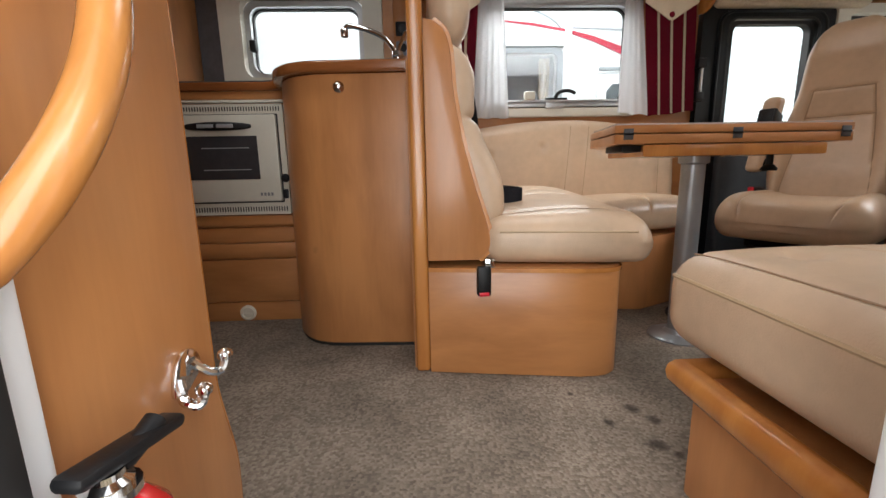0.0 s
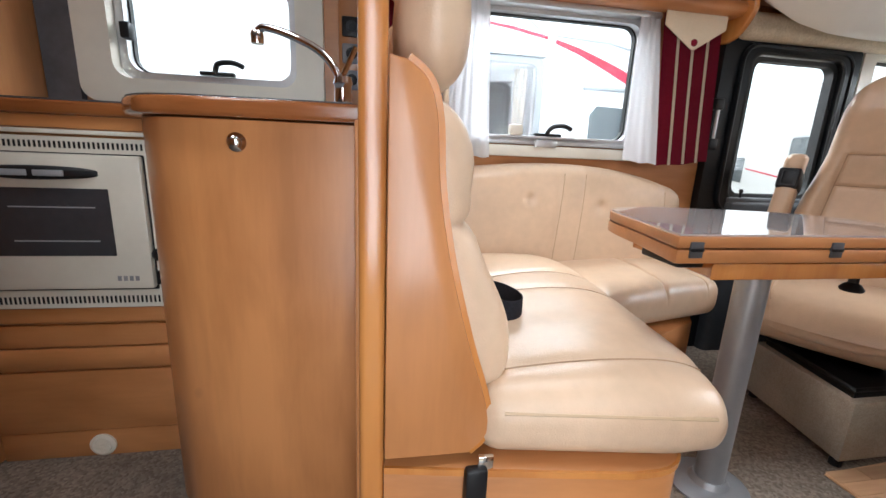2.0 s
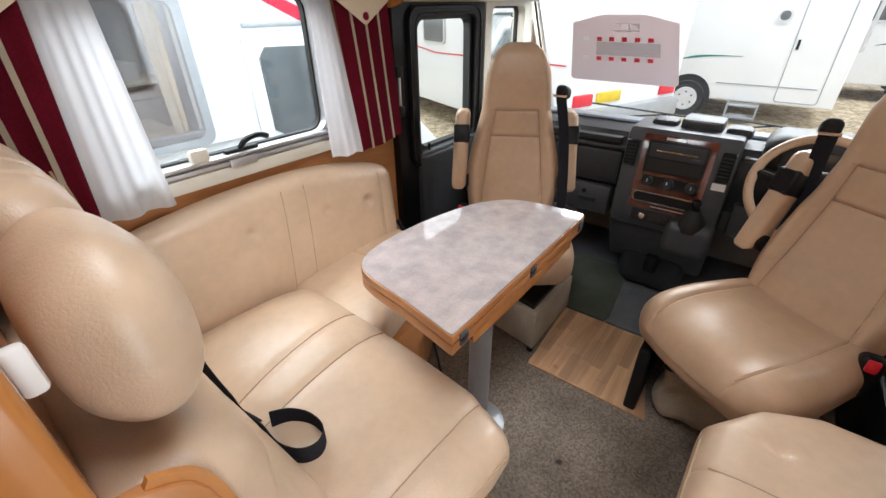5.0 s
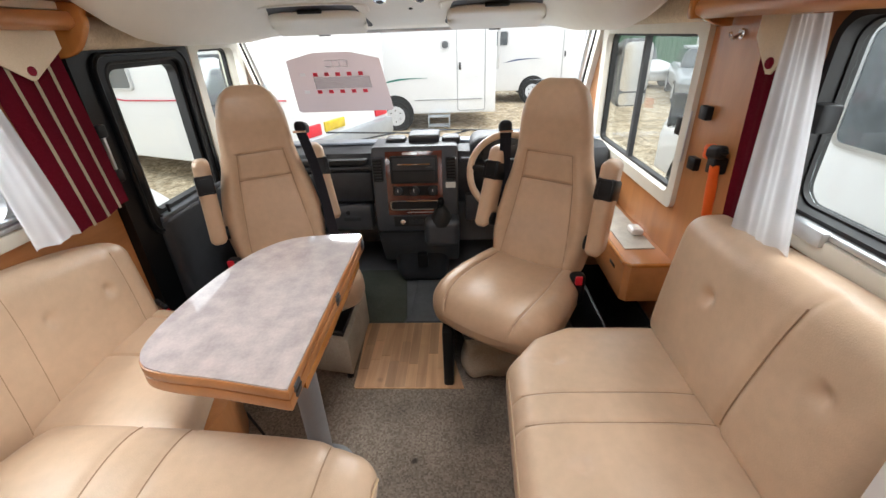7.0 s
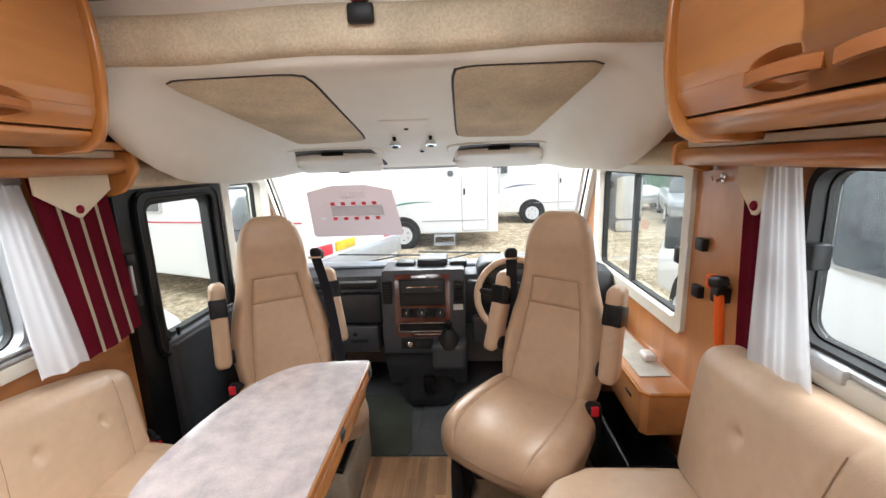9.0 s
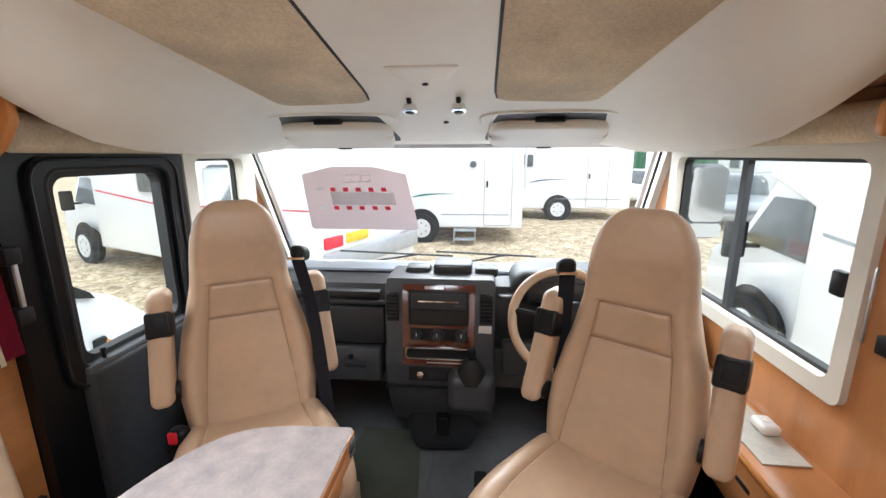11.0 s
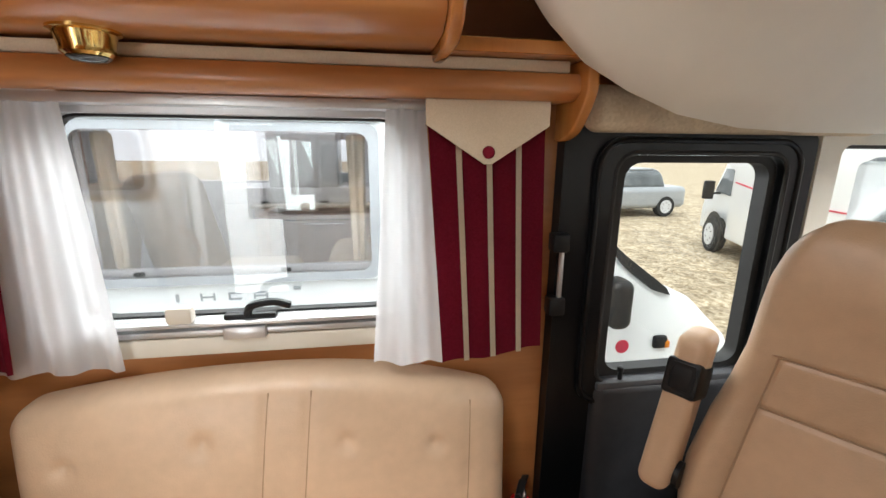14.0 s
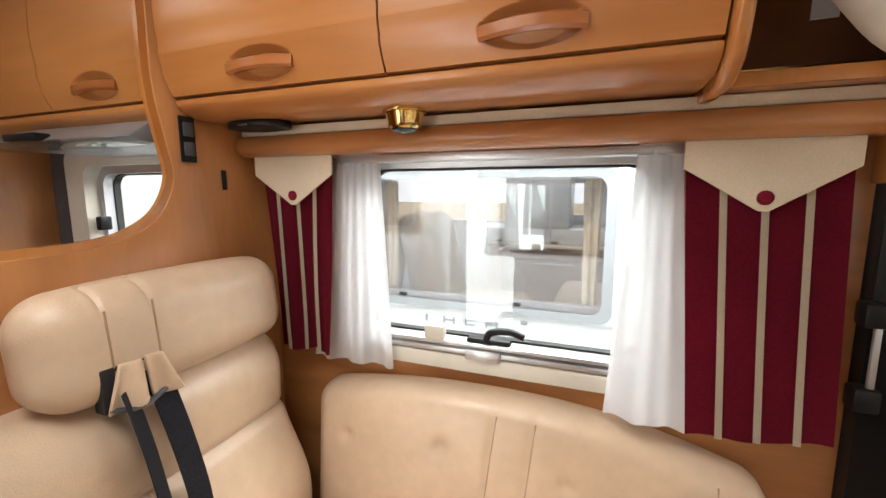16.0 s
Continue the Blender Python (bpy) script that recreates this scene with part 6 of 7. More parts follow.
def striped_curtain(label, x0, x1, y, s, z0, z1, bot, folds=0.0, amp=0.0, drop=0.0, sway=0.0, lines=(0.24, 0.5, 0.76)):
    """A burgundy side curtain with beige stripes and a pointed cream tab. s: towards the room."""
    c = thing("curtain", label, "curtain", "striped curtains")
    fl = (lambda u: drop * u)
    drape("panel", (x0, x1), bot, y, z0, z1, folds, amp, BURGUNDY, c, flare=fl, sway=sway)
    for f in lines:
        w = 0.006
        a, b = x0 + (x1 - x0) * f, bot[0] + (bot[1] - bot[0]) * f
        bm = bmesh.new()
        rows = []
        for k in range(13):
            v = k / 12
            cx = a + (b - a) * v
            yy = y + s * 0.006 + sway * v + amp * (0.35 + 0.65 * v) * math.sin(2 * math.pi * folds * f + 0.8 * math.sin(3.1 * v) + 1.3 * math.sin(5 * f)) + amp * 0.3 * math.sin(2 * math.pi * folds * 2.3 * f + 2)
            zz = z1 + (z0 - z1) * v + drop * f * v
            rows.append([bm.verts.new((cx - w, yy, zz)), bm.verts.new((cx + w, yy, zz))])
        for k in range(12):
            bm.faces.new((rows[k][0], rows[k][1], rows[k + 1][1], rows[k + 1][0]))
        bmesh.ops.solidify(bm, geom=bm.faces[:], thickness=0.002)
        part("stripe", bm, CREAM_CLOTH, c, "beige stripe")
    m_ = (x0 + x1) / 2
    tab = [(x0 - 0.004, z1 + 0.004), (x1 + 0.004, z1 + 0.004), (x1 + 0.004, z1 - 0.045), (m_ + 0.008, z1 - 0.122), (m_ - 0.008, z1 - 0.122), (x0 - 0.004, z1 - 0.045)]
    part("tab", prismb(tab, "y", *sorted((y + s * 0.014, y + s * 0.020)), 0.002), CREAM_CLOTH, c, "pointed cream tab")
    part("button", latheb([(0.013, 0), (0.013, 0.003), (0.009, 0.007), (0.002, 0.008)], pose(m_, y + s * 0.020, z1 - 0.098, 90 if s < 0 else -90, 0, 0), 18), BURGUNDY, c, "covered burgundy button")
    return c


striped_curtain("burgundy striped curtain with a buttoned cream tab", 1.085, 1.335, 2.015, -1, 0.83, 1.388, (1.115, 1.345), 1.5, 0.004, 0.025, -0.035)
striped_curtain("burgundy striped curtain pushed behind the dinette seat", 0.06, 0.30, 2.015, -1, 0.86, 1.388, (0.10, 0.27), 2.0, 0.012)
striped_curtain("burgundy striped curtain beside the sofa window", 1.000, 1.148, 0.055, 1, 0.74, 1.355, (0.975, 1.098), 1.2, 0.008, lines=(0.42,))


def net(label, top, bot, y, z0, z1, folds, flare=None, sway=0.0):
    n = thing("net_curtain", label, "curtain", "net curtains")
    drape("cloth", top, bot, y, z0, z1, folds, 0.0075, SHEER, n, nx=90, t=0.0012, flare=flare, sway=sway)
    part("heading", boxb(top[0], top[1], y - 0.004, y + 0.004, z1 + 0.002, z1 + 0.010, 0.002), SHEER, n)
    return n


net("white net curtain gathered beside the window", (0.268, 0.42), (0.195, 0.450), 2.035, 0.838, 1.385, 3)
net("white net curtain hanging beside the window", (1.005, 1.085), (0.965, 1.115), 2.035, 0.848, 1.385, 1.6, flare=lambda u: -0.012 * u, sway=-0.065)
net("white net curtain gathered at the sofa window", (0.917, 1.030), (0.770, 1.005), 0.088, 0.74, 1.355, 2.4)
net("white net curtain at the far end of the sofa window", (0.12, 0.24), (0.10, 0.42), 0.055, 0.80, 1.355, 5)

# ---- kitchen ----
kb = thing("kitchen_unit", "pear wood kitchen unit with a built-in oven", "kitchen unit")
part("carcass", boxb(-1.0, -0.02, 1.60, 2.085, 0.0, 0.885), WOOD_V, kb)
part("side_post", boxb(-1.02, -0.945, 1.575, 1.62, 0.0, 0.905, 0.015, 3), WOOD_V, kb, "rounded upright post")
part("drawer_rail", prismb([(1.604, 0.390), (1.590, 0.390), (1.580, 0.398), (1.576, 0.415), (1.580, 0.435), (1.604, 0.437)], "x", -0.945, -0.42, 0.001), WOOD_X, kb, "rounded wooden rail")
part("drawer_front", boxb(-0.945, -0.42, 1.588, 1.604, 0.327, 0.387, 0.004), WOOD_X, kb)
part("drawer_front", prismb([(1.604, 0.263), (1.588, 0.263), (1.580, 0.275), (1.580, 0.312), (1.588, 0.323), (1.604, 0.323)], "x", -0.945, -0.42, 0.001), WOOD_X, kb)
part("cupboard_door", boxb(-0.945, -0.42, 1.586, 1.604, 0.083, 0.259, 0.004), WOOD_X, kb)
part("plinth", boxb(-0.945, -0.42, 1.592, 1.604, 0.0, 0.079, 0.002), WOOD_X, kb)
v = part("air_outlet", latheb([(0.032, 0), (0.032, 0.006), (0.024, 0.010), (0.020, 0.004), (0.004, 0.003)], pose(-0.71, 1.592, 0.035, 90, 0, 0), 22), CREAM, kb, "round cream warm air outlet")
part("flap", boxb(-0.728, -0.692, 1.582, 1.585, 0.028, 0.036, 0.001), CREAM, v)
part("fascia", boxb(-0.945, -0.42, 1.585, 1.604, 0.868, 0.898, 0.004), WOOD_X, kb)
part("alu_strip", boxb(-0.945, -0.42, 1.578, 1.604, 0.856, 0.866, 0.002), OVEN_CREAM, kb, "pale metal heat strip")
ov = thing("oven", "cream built-in gas oven with a dark glass door", "oven")
part("surround", frame_ringb(rrect(-0.945, -0.495, 0.44, 0.85, 0.006, 2), rrect(-0.925, -0.515, 0.485, 0.815, 0.004, 2), "y", 1.570, 1.603), OVEN_CREAM, ov, "cream enamel surround")
for z0, z1 in ((0.825, 0.840), (0.452, 0.470)):
    for k in range(44):
        part("vent_slot", boxb(-0.932 + k * 0.0098, -0.932 + k * 0.0098 + 0.004, 1.5685, 1.572, z0, z1), BLACK, ov)
od = part("oven_door", boxb(-0.918, -0.522, 1.560, 1.598, 0.49, 0.812, 0.006), OVEN_CREAM, ov, "cream enamel oven door")
part("oven_glass", boxb(-0.865, -0.595, 1.5575, 1.561, 0.575, 0.735, 0.001), OVEN_GLASS, od, "dark oven glass")
for z in (0.61, 0.69):
    part("oven_rack", boxb(-0.80, -0.625, 1.5565, 1.558, z, z + 0.003), GREY_PAINT, od)
hd = part("oven_handle", softbox((0.26, 0.022, 0.032), 0.010, (8, 2, 2), lambda p: Vector((-0.735 + p.x, 1.552 + p.y + 0.02 * (p.x / 0.13) ** 2, 0.770 + p.z * (1 - 0.5 * (p.x / 0.13) ** 2)))), BLACK, od, "black oval oven handle")
part("handle_inset", boxb(-0.80, -0.74, 1.540, 1.545, 0.763, 0.777, 0.002), GREY_PAINT, hd)
part("handle_inset", boxb(-0.73, -0.67, 1.540, 1.545, 0.763, 0.777, 0.002), GREY_PAINT, hd)
for k in range(4):
    part("print_bar", boxb(-0.60 + k * 0.013, -0.592 + k * 0.013, 1.5585, 1.5605, 0.512, 0.524), GREY_LABEL, od)
part("thermostat", latheb([(0.016, 0), (0.016, 0.012), (0.010, 0.018), (0.003, 0.019)], pose(-0.503, 1.570, 0.578, 90, 0, 0), 16), BLACK, ov, "black thermostat knob")
part("igniter", boxb(-0.515, -0.498, 1.562, 1.575, 0.50, 0.535, 0.003), BLACK, ov)
part("door_gap", frame_ringb(rrect(-0.925, -0.515, 0.485, 0.815, 0.004, 2), rrect(-0.918, -0.522, 0.491, 0.811, 0.004, 2), "y", 1.575, 1.598), RUBBER, ov, "dark gap round the door")

pen = thing("peninsula_unit", "rounded pear wood sink unit with a chrome latch", "kitchen unit")
o = [(-0.016, 1.285), (-0.25, 1.298)] + curve_pts([(-0.31, 1.305), (-0.375, 1.335), (-0.43, 1.40), (-0.46, 1.48), (-0.465, 1.60)], 6) + [(-0.465, 1.62), (-0.016, 1.62)]
part("curved_front", prismb(o, "z", 0.012, 0.895, 0.003), WOOD_V, pen, "curved pear wood front")
# thin black slab stands in for the shadow at the unit's foot
part("base_shadow", prismb([(-0.24 + (x + 0.24) * 0.975, 1.45 + (y - 1.45) * 0.975) for x, y in o], "z", 0.0, 0.013), RUBBER, pen)
part("filler_strip", boxb(-0.018, -0.002, 1.118, 1.62, 0.0, 0.895, 0.003), WOOD_X, pen)
k = part("latch_knob", latheb([(0.017, 0), (0.017, 0.004), (0.011, 0.009), (0.011, 0.018), (0.008, 0.021), (0.003, 0.022)], pose(-0.232, 1.297, 0.855, 90, 0, 3), 20), CHROME, pen, "round chrome push latch")
wt_ = thing("worktop", "brown worktop with a rounded varnished edge", "worktop")
o2 = [(-0.014, 1.26), (-0.25, 1.272)] + curve_pts([(-0.32, 1.28), (-0.395, 1.315), (-0.455, 1.385), (-0.488, 1.47), (-0.50, 1.56)], 6) + [(-0.56, 1.575), (-1.0, 1.575), (-1.0, 2.085), (-0.014, 2.085)]
part("slab", prismb(o2, "z", 0.898, 0.930, 0.008, 3), WOOD_DARK, wt_, "varnished dark wood edge")
part("surface", prismb([(-0.45 + (x + 0.45) * 0.97, 1.70 + (y - 1.70) * 0.96) for x, y in o2], "z", 0.930, 0.933), DASH_GREY, wt_, "grey speckled worktop surface")
tp = thing("tap", "chrome kitchen mixer tap with a swan neck spout", "tap")
part("body", latheb([(0.026, 0), (0.026, 0.01), (0.020, 0.02), (0.019, 0.055), (0.022, 0.06), (0.018, 0.075), (0.004, 0.08)], Matrix.Translation((-0.055, 1.50, 0.933)), 22), CHROME, tp)
part("spout", tubeb(curve_pts([(-0.058, 1.50, 0.975), (-0.070, 1.505, 1.02), (-0.105, 1.515, 1.060), (-0.165, 1.53, 1.090), (-0.225, 1.55, 1.108), (-0.245, 1.556, 1.100)], 6), 0.009, 12), CHROME, tp)
part("nozzle", latheb([(0.014, 0), (0.015, 0.02), (0.011, 0.028)], pose(-0.247, 1.557, 1.074), 14), CHROME, tp)
part("lever", tubeb([(-0.055, 1.50, 1.01), (-0.025, 1.485, 1.07)], 0.006, 10), CHROME, tp)
sp_ = thing("socket_strip", "pear wood panel with two power sockets", "socket")
part("panel", boxb(-0.10, -0.012, 2.055, 2.088, 0.94, 1.45, 0.004), WOOD_V, sp_)
for z in (1.08, 1.165, 1.25):
    q = part("socket", boxb(-0.088, -0.024, 2.045, 2.056, z - 0.032, z + 0.032, 0.005), BLACK if z > 1.2 else GREY_LABEL, sp_)
    part("socket_well", latheb([(0.019, 0), (0.019, 0.004), (0.012, 0.003), (0.010, 0.001)], pose(-0.056, 2.045, z, 90, 0, 0), 16), BLACK if z < 1.2 else DASH, q)
single("splashback", boxb(-1.0, -0.905, 2.06, 2.088, 0.935, 1.45), mat("dark_grey_splashback", (0.10, 0.10, 0.11), 0.2), "dark glossy splashback beside the kitchen window", "splashback")
hd = thing("cooker_hood", "grey cooker hood under the kitchen lockers", "cooker hood")
part("body", prismb([(1.74, 1.425), (1.79, 1.415), (2.06, 1.415), (2.06, 1.468), (1.80, 1.468)], "x", -0.62, -0.05, 0.006), PED, hd)
part("switch_panel", boxb(-0.52, -0.38, 1.728, 1.765, 1.43, 1.448, 0.003), BLACK, hd)
part("glass_visor", boxb(-0.60, -0.03, 1.66, 1.78, 1.408, 1.414, 0.002), GLASS_TINT, hd)
# tall units further back
ta = thing("tall_cupboard", "dark stained tall cupboard beside the oven", "cupboard")
part("carcass", boxb(-1.74, -1.025, 1.60, 2.085, 0.0, 1.975), WOOD_V, ta)
part("door", boxb(-1.40, -1.075, 1.575, 1.60, 0.03, 1.96, 0.008), WOOD_V, ta)
part("pillar", boxb(-1.072, -1.022, 1.565, 1.60, 0.0, 1.975, 0.012, 3), WOOD_V, ta, "rounded upright")
for z in (0.28, 1.05):
    part("hinge", latheb([(0.011, 0), (0.011, 0.006), (0.004, 0.007)], pose(-1.045, 1.565, z, 90, 0, 0), 12), BRASS, ta)
part("handle", tubeb([(-1.11, 1.57, 0.98), (-1.11, 1.55, 0.99), (-1.11, 1.55, 1.07), (-1.11, 1.57, 1.08)], 0.006, 8), CHROME, ta)
mi = thing("wall_panel", "glossy dark wall panel behind the worktop", "panel")
part("panel", boxb(-1.021, -1.005, 1.62, 2.085, 0.935, 1.46), WOOD_V, mi)

# ---- bulkhead beside the entrance ----
bh = thing("bulkhead", "pear wood bulkhead panel beside the entrance", "partition")
foot = curve_pts([(0.455, 0.12), (0.458, 0.20), (0.442, 0.27), (0.429, 0.33), (0.428, 0.40)], 4)
part("panel", prismb([(0.155, -0.25), (0.455, -0.25)] + foot + [(0.438, 1.975), (0.155, 1.975)], "x", -0.272, -0.250, 0.003), WOOD_V, bh)
part("edge", sweep(bmesh.new(), [(-0.261, y + 0.001, z) for y, z in [(0.455, -0.24)] + foot + [(0.438, 1.97)]], [(-0.012, -0.004), (0.012, -0.004), (0.012, 0.004), (-0.012, 0.004)], up=(1, 0, 0)), WOOD_EDGE, bh, "orange beech edge")
gh = thing("grab_handle", "thick curved varnished wooden grab handle", "grab handle")
part("bar", sweep(bmesh.new(), curve_pts([(-0.250, 0.285, 0.80), (-0.22, 0.275, 0.765), (-0.200, 0.255, 0.725), (-0.190, 0.225, 0.675), (-0.190, 0.195, 0.63), (-0.200, 0.170, 0.59), (-0.225, 0.155, 0.555), (-0.250, 0.15, 0.54)], 6), circle(0.016, 14)), WOOD_EDGE, gh)
part("screw_plate", latheb([(0.02, 0), (0.02, 0.006), (0.006, 0.008)], pose(-0.25, 0.285, 0.80, 0, 90, 0), 14), CHROME, gh)
hk = thing("coat_hook", "double chrome coat hook on the wooden panel", "hook")
part("plate", prismb(curve_pts([(0.335, 0.37), (0.345, 0.40), (0.365, 0.412), (0.385, 0.40), (0.39, 0.38), (0.375, 0.372), (0.355, 0.365)], 3, True), "x", -0.250, -0.245, 0.001), CHROME, hk)
part("upper_hook", tubeb(curve_pts([(-0.246, 0.372, 0.395), (-0.235, 0.385, 0.375), (-0.226, 0.397, 0.372), (-0.223, 0.402, 0.385)], 6), 0.0055, 10), CHROME, hk)
part("lower_hook", tubeb(curve_pts([(-0.246, 0.345, 0.385), (-0.238, 0.338, 0.365), (-0.226, 0.342, 0.358), (-0.222, 0.347, 0.370)], 6), 0.006, 10), CHROME, hk)
for p in ((-0.223, 0.402, 0.388), (-0.222, 0.347, 0.373)):
    part("ball", latheb([(0.002, -0.008), (0.008, -0.004), (0.009, 0), (0.008, 0.004), (0.002, 0.008)], Matrix.Translation(p), 12), CHROME, hk)


def extinguisher(label, m, sc=1.0):
    e = thing("fire_extinguisher", label, "fire extinguisher", "extinguishers", m)
    part("cylinder", latheb([(0.036 * sc, 0.0), (0.040 * sc, 0.006), (0.040 * sc, 0.22), (0.036 * sc, 0.245), (0.022 * sc, 0.262), (0.014 * sc, 0.268)], None, 24), RED, e)
    if sc == 1.0:
        part("label_band", latheb([(0.0405 * sc, 0.06), (0.0408 * sc, 0.061), (0.0408 * sc, 0.16), (0.0405 * sc, 0.161)], None, 24), WHITE_PLASTIC, e, "pale printed label")
    n_ = part("valve", latheb([(0.015 * sc, 0.262), (0.017 * sc, 0.268), (0.017 * sc, 0.278), (0.012 * sc, 0.282), (0.012 * sc, 0.287)], None, 16), CHROME, e, "chrome valve neck")
    part("collar", latheb([(0.021 * sc, 0.268), (0.021 * sc, 0.274)], None, 16), CHROME, n_)
    part("lever", boxb(-0.012 * sc, 0.012 * sc, -0.07 * sc, 0.03 * sc, 0.286, 0.298, 0.005, m=pose(0, 0, -0.002, -8, 0, 0)), BLACK, e, "black squeeze lever")
    part("carry_handle", boxb(-0.011 * sc, 0.011 * sc, -0.07 * sc, 0.02 * sc, 0.270, 0.279, 0.004, m=pose(0, 0, 0.0, 10, 0, 0)), BLACK, e)
    part("nozzle", tubeb([(0, 0.01 * sc, 0.282), (0.0, 0.035 * sc, 0.288), (0, 0.05 * sc, 0.294)], 0.009 * sc, 12), BLACK, e, "black nozzle")
    return e


extinguisher("small red fire extinguisher by the entrance", pose(-0.208, 0.190, 0.112, 0, 0, -6))
single("extinguisher_bracket", boxb(-0.250, -0.237, 0.17, 0.24, 0.095, 0.33, 0.003), BLACK, "black wall bracket holding the extinguisher", "bracket")
extinguisher("small red fire extinguisher standing behind the bench", pose(1.340, 2.03, 0.13, 0, 0, 150), 0.85)
single("extinguisher_stand", boxb(1.30, 1.38, 1.985, 2.07, 0.0, 0.13, 0.006), BLACK_DOOR, "black plinth under the extinguisher", "plinth")


# ---- outside: parked motorhomes and cars on gravel ----
G = -0.62


def wheel(parent, x, y, r=0.33, s=1):
    w_ = part("wheel", latheb([(r * 0.62, -0.09), (r * 0.96, -0.10), (r, -0.07), (r, 0.07), (r * 0.96, 0.10), (r * 0.62, 0.09)], pose(x, y, r, 90, 0, 0), 28), TYRE, parent, "black tyre")
    part("rim", latheb([(r * 0.64, 0.02), (r * 0.64, 0.104), (r * 0.60, 0.108), (r * 0.5, 0.098), (r * 0.2, 0.102), (0.02, 0.106)], pose(x, y, r, 90 * s, 0, 0), 24), RIM, w_, "silver wheel rim")
    for k in range(6):
        a = k * 60
        part("rim_hole", boxb(-0.014, 0.014, 0.09, 0.104, r * 0.32, r * 0.42, 0.006, m=pose(x, y, r) @ pose(0, 0, 0, 0, a, 0) @ (pose(0, 0, 0) if s < 0 else Matrix.Diagonal((1, -1, 1, 1))) @ pose(0, 0, 0, 0, 0, 0)), RUBBER, w_)
    return w_


def motorhome(label, m, L=6.0, H=2.35, W=2.2, stripe=BLUE_STRIPE, windows=(), step=None, lamps=False, cab=True, door=None, skirt=0.35, wheels=None, swoosh=None, plate=1.1):
    """A coachbuilt motorhome along +x, its near side at y = 0, wheels on z = 0."""
    v = thing("motorhome", label, "motorhome", "parked motorhomes", m)
    prof = [(0.0, skirt), (0.0, H + skirt - 0.25), (0.25, H + skirt), (L - 1.2, H + skirt), (L - 0.25, H + skirt - 0.35), (L - 0.2, 1.75), (L - 0.75, 1.55), (L - 0.75, skirt)] if cab else [(0.0, skirt), (0.0, H + skirt - 0.2), (0.2, H + skirt), (L - 0.2, H + skirt), (L, H + skirt - 0.3), (L, skirt)]
    part("body", prismb(prof, "y", 0.0, W, 0.04, 3), WHITE, v, "white gelcoat body")
    if cab:
        part("cab", prismb([(L - 0.85, 0.3), (L - 0.85, 1.75), (L - 0.10, 1.72), (L + 0.35, 1.1), (L + 0.75, 0.95), (L + 0.85, 0.75), (L + 0.85, 0.3)], "y", 0.12, W - 0.12, 0.06, 3), WHITE, v, "white van cab")
        for yy, t in ((0.10, 0.03), (W - 0.13, 0.03)):
            part("cab_window", prismb([(L - 0.62, 1.08), (L - 0.62, 1.58), (L - 0.15, 1.58), (L + 0.20, 1.12)], "y", yy, yy + t, 0.01), WINDOW_DARK, v, "dark cab window")
        part("headlamp", boxb(L + 0.72, L + 0.87, 0.14, 0.42, 0.68, 0.88, 0.03), GLASS_TINT, v)
        part("mirror", boxb(L - 0.05, L + 0.03, -0.20, 0.0, 0.98, 1.34, 0.03), BLACK, v)
        part("mirror_arm", boxb(L - 0.04, L + 0.02, -0.04, 0.14, 1.08, 1.12, 0.01), BLACK, v)
    if swoosh:
        a_, b_, z_ = swoosh
        top_ = curve_pts([(a_, z_), (a_ + (b_ - a_) * 0.30, z_ + 0.085), (a_ + (b_ - a_) * 0.6, z_ + 0.105), (b_, z_ + 0.10)], 5)
        low_ = curve_pts([(b_, z_ + 0.095), (a_ + (b_ - a_) * 0.6, z_ + 0.080), (a_ + (b_ - a_) * 0.30, z_ + 0.045), (a_, z_ - 0.005)], 5)
        part("stripe", prismb(top_ + low_, "y", -0.008, 0.0), stripe, v, "short sweeping stripe")
        part("moulding", boxb(b_ - 0.3, L - 0.3, -0.015, 0.0, skirt + 0.29, skirt + 0.31, 0.004), GREY_PAINT, v, "thin side moulding")
    else:
        part("stripe", prismb([(0.1, 1.285), (L * 0.55, 1.21), (L - 0.9, 1.36), (L - 0.9, 1.385), (L * 0.55, 1.23), (0.1, 1.30)], "y", -0.012, 0.0), stripe, v, "painted side stripe")
    for x0, x1, z0, z1 in windows:
        w_ = part("window", prismb(rrect(x0, x1, z0, z1, 0.06), "y", -0.03, 0.01), WINDOW_DARK, v, "dark side window")
        part("frame", frame_ringb(rrect(x0 - 0.03, x1 + 0.03, z0 - 0.03, z1 + 0.03, 0.07), rrect(x0, x1, z0, z1, 0.06), "y", -0.036, 0.0), ALU, w_)
    if door:
        d_ = part("door", frame_ringb(rrect(door, door + 0.62, skirt + 0.05, skirt + 1.9, 0.05), rrect(door + 0.015, door + 0.605, skirt + 0.065, skirt + 1.885, 0.04), "y", -0.008, 0.0), GREY_PAINT, v)
        part("handle", boxb(door + 0.05, door + 0.09, -0.03, 0.0, skirt + 0.9, skirt + 1.05, 0.01), BLACK, d_)
    if step is not None:
        for z in (0.12, 0.30):
            part("step", boxb(step, step + 0.48, -0.42 + z * 0.6, -0.16 + z * 0.6, z, z + 0.03, 0.006), GREY_PAINT, v, "pull-out step")
        for xx in (step, step + 0.46):
            part("step_side", boxb(xx, xx + 0.02, -0.40, 0.0, 0.10, 0.36, 0.004), GREY_PAINT, v)
    for xx in wheels or (1.6, L - 0.25):
        part("arch", latheb([(0.41, 0.0), (0.41, 0.012), (0.005, 0.012)], pose(xx, 0.0, 0.36, 90, 0, 0), 28), RUBBER, v, "black wheel arch")
        wheel(v, xx, 0.03, 0.33, 1)
        wheel(v, xx, W - 0.12, 0.33, -1)
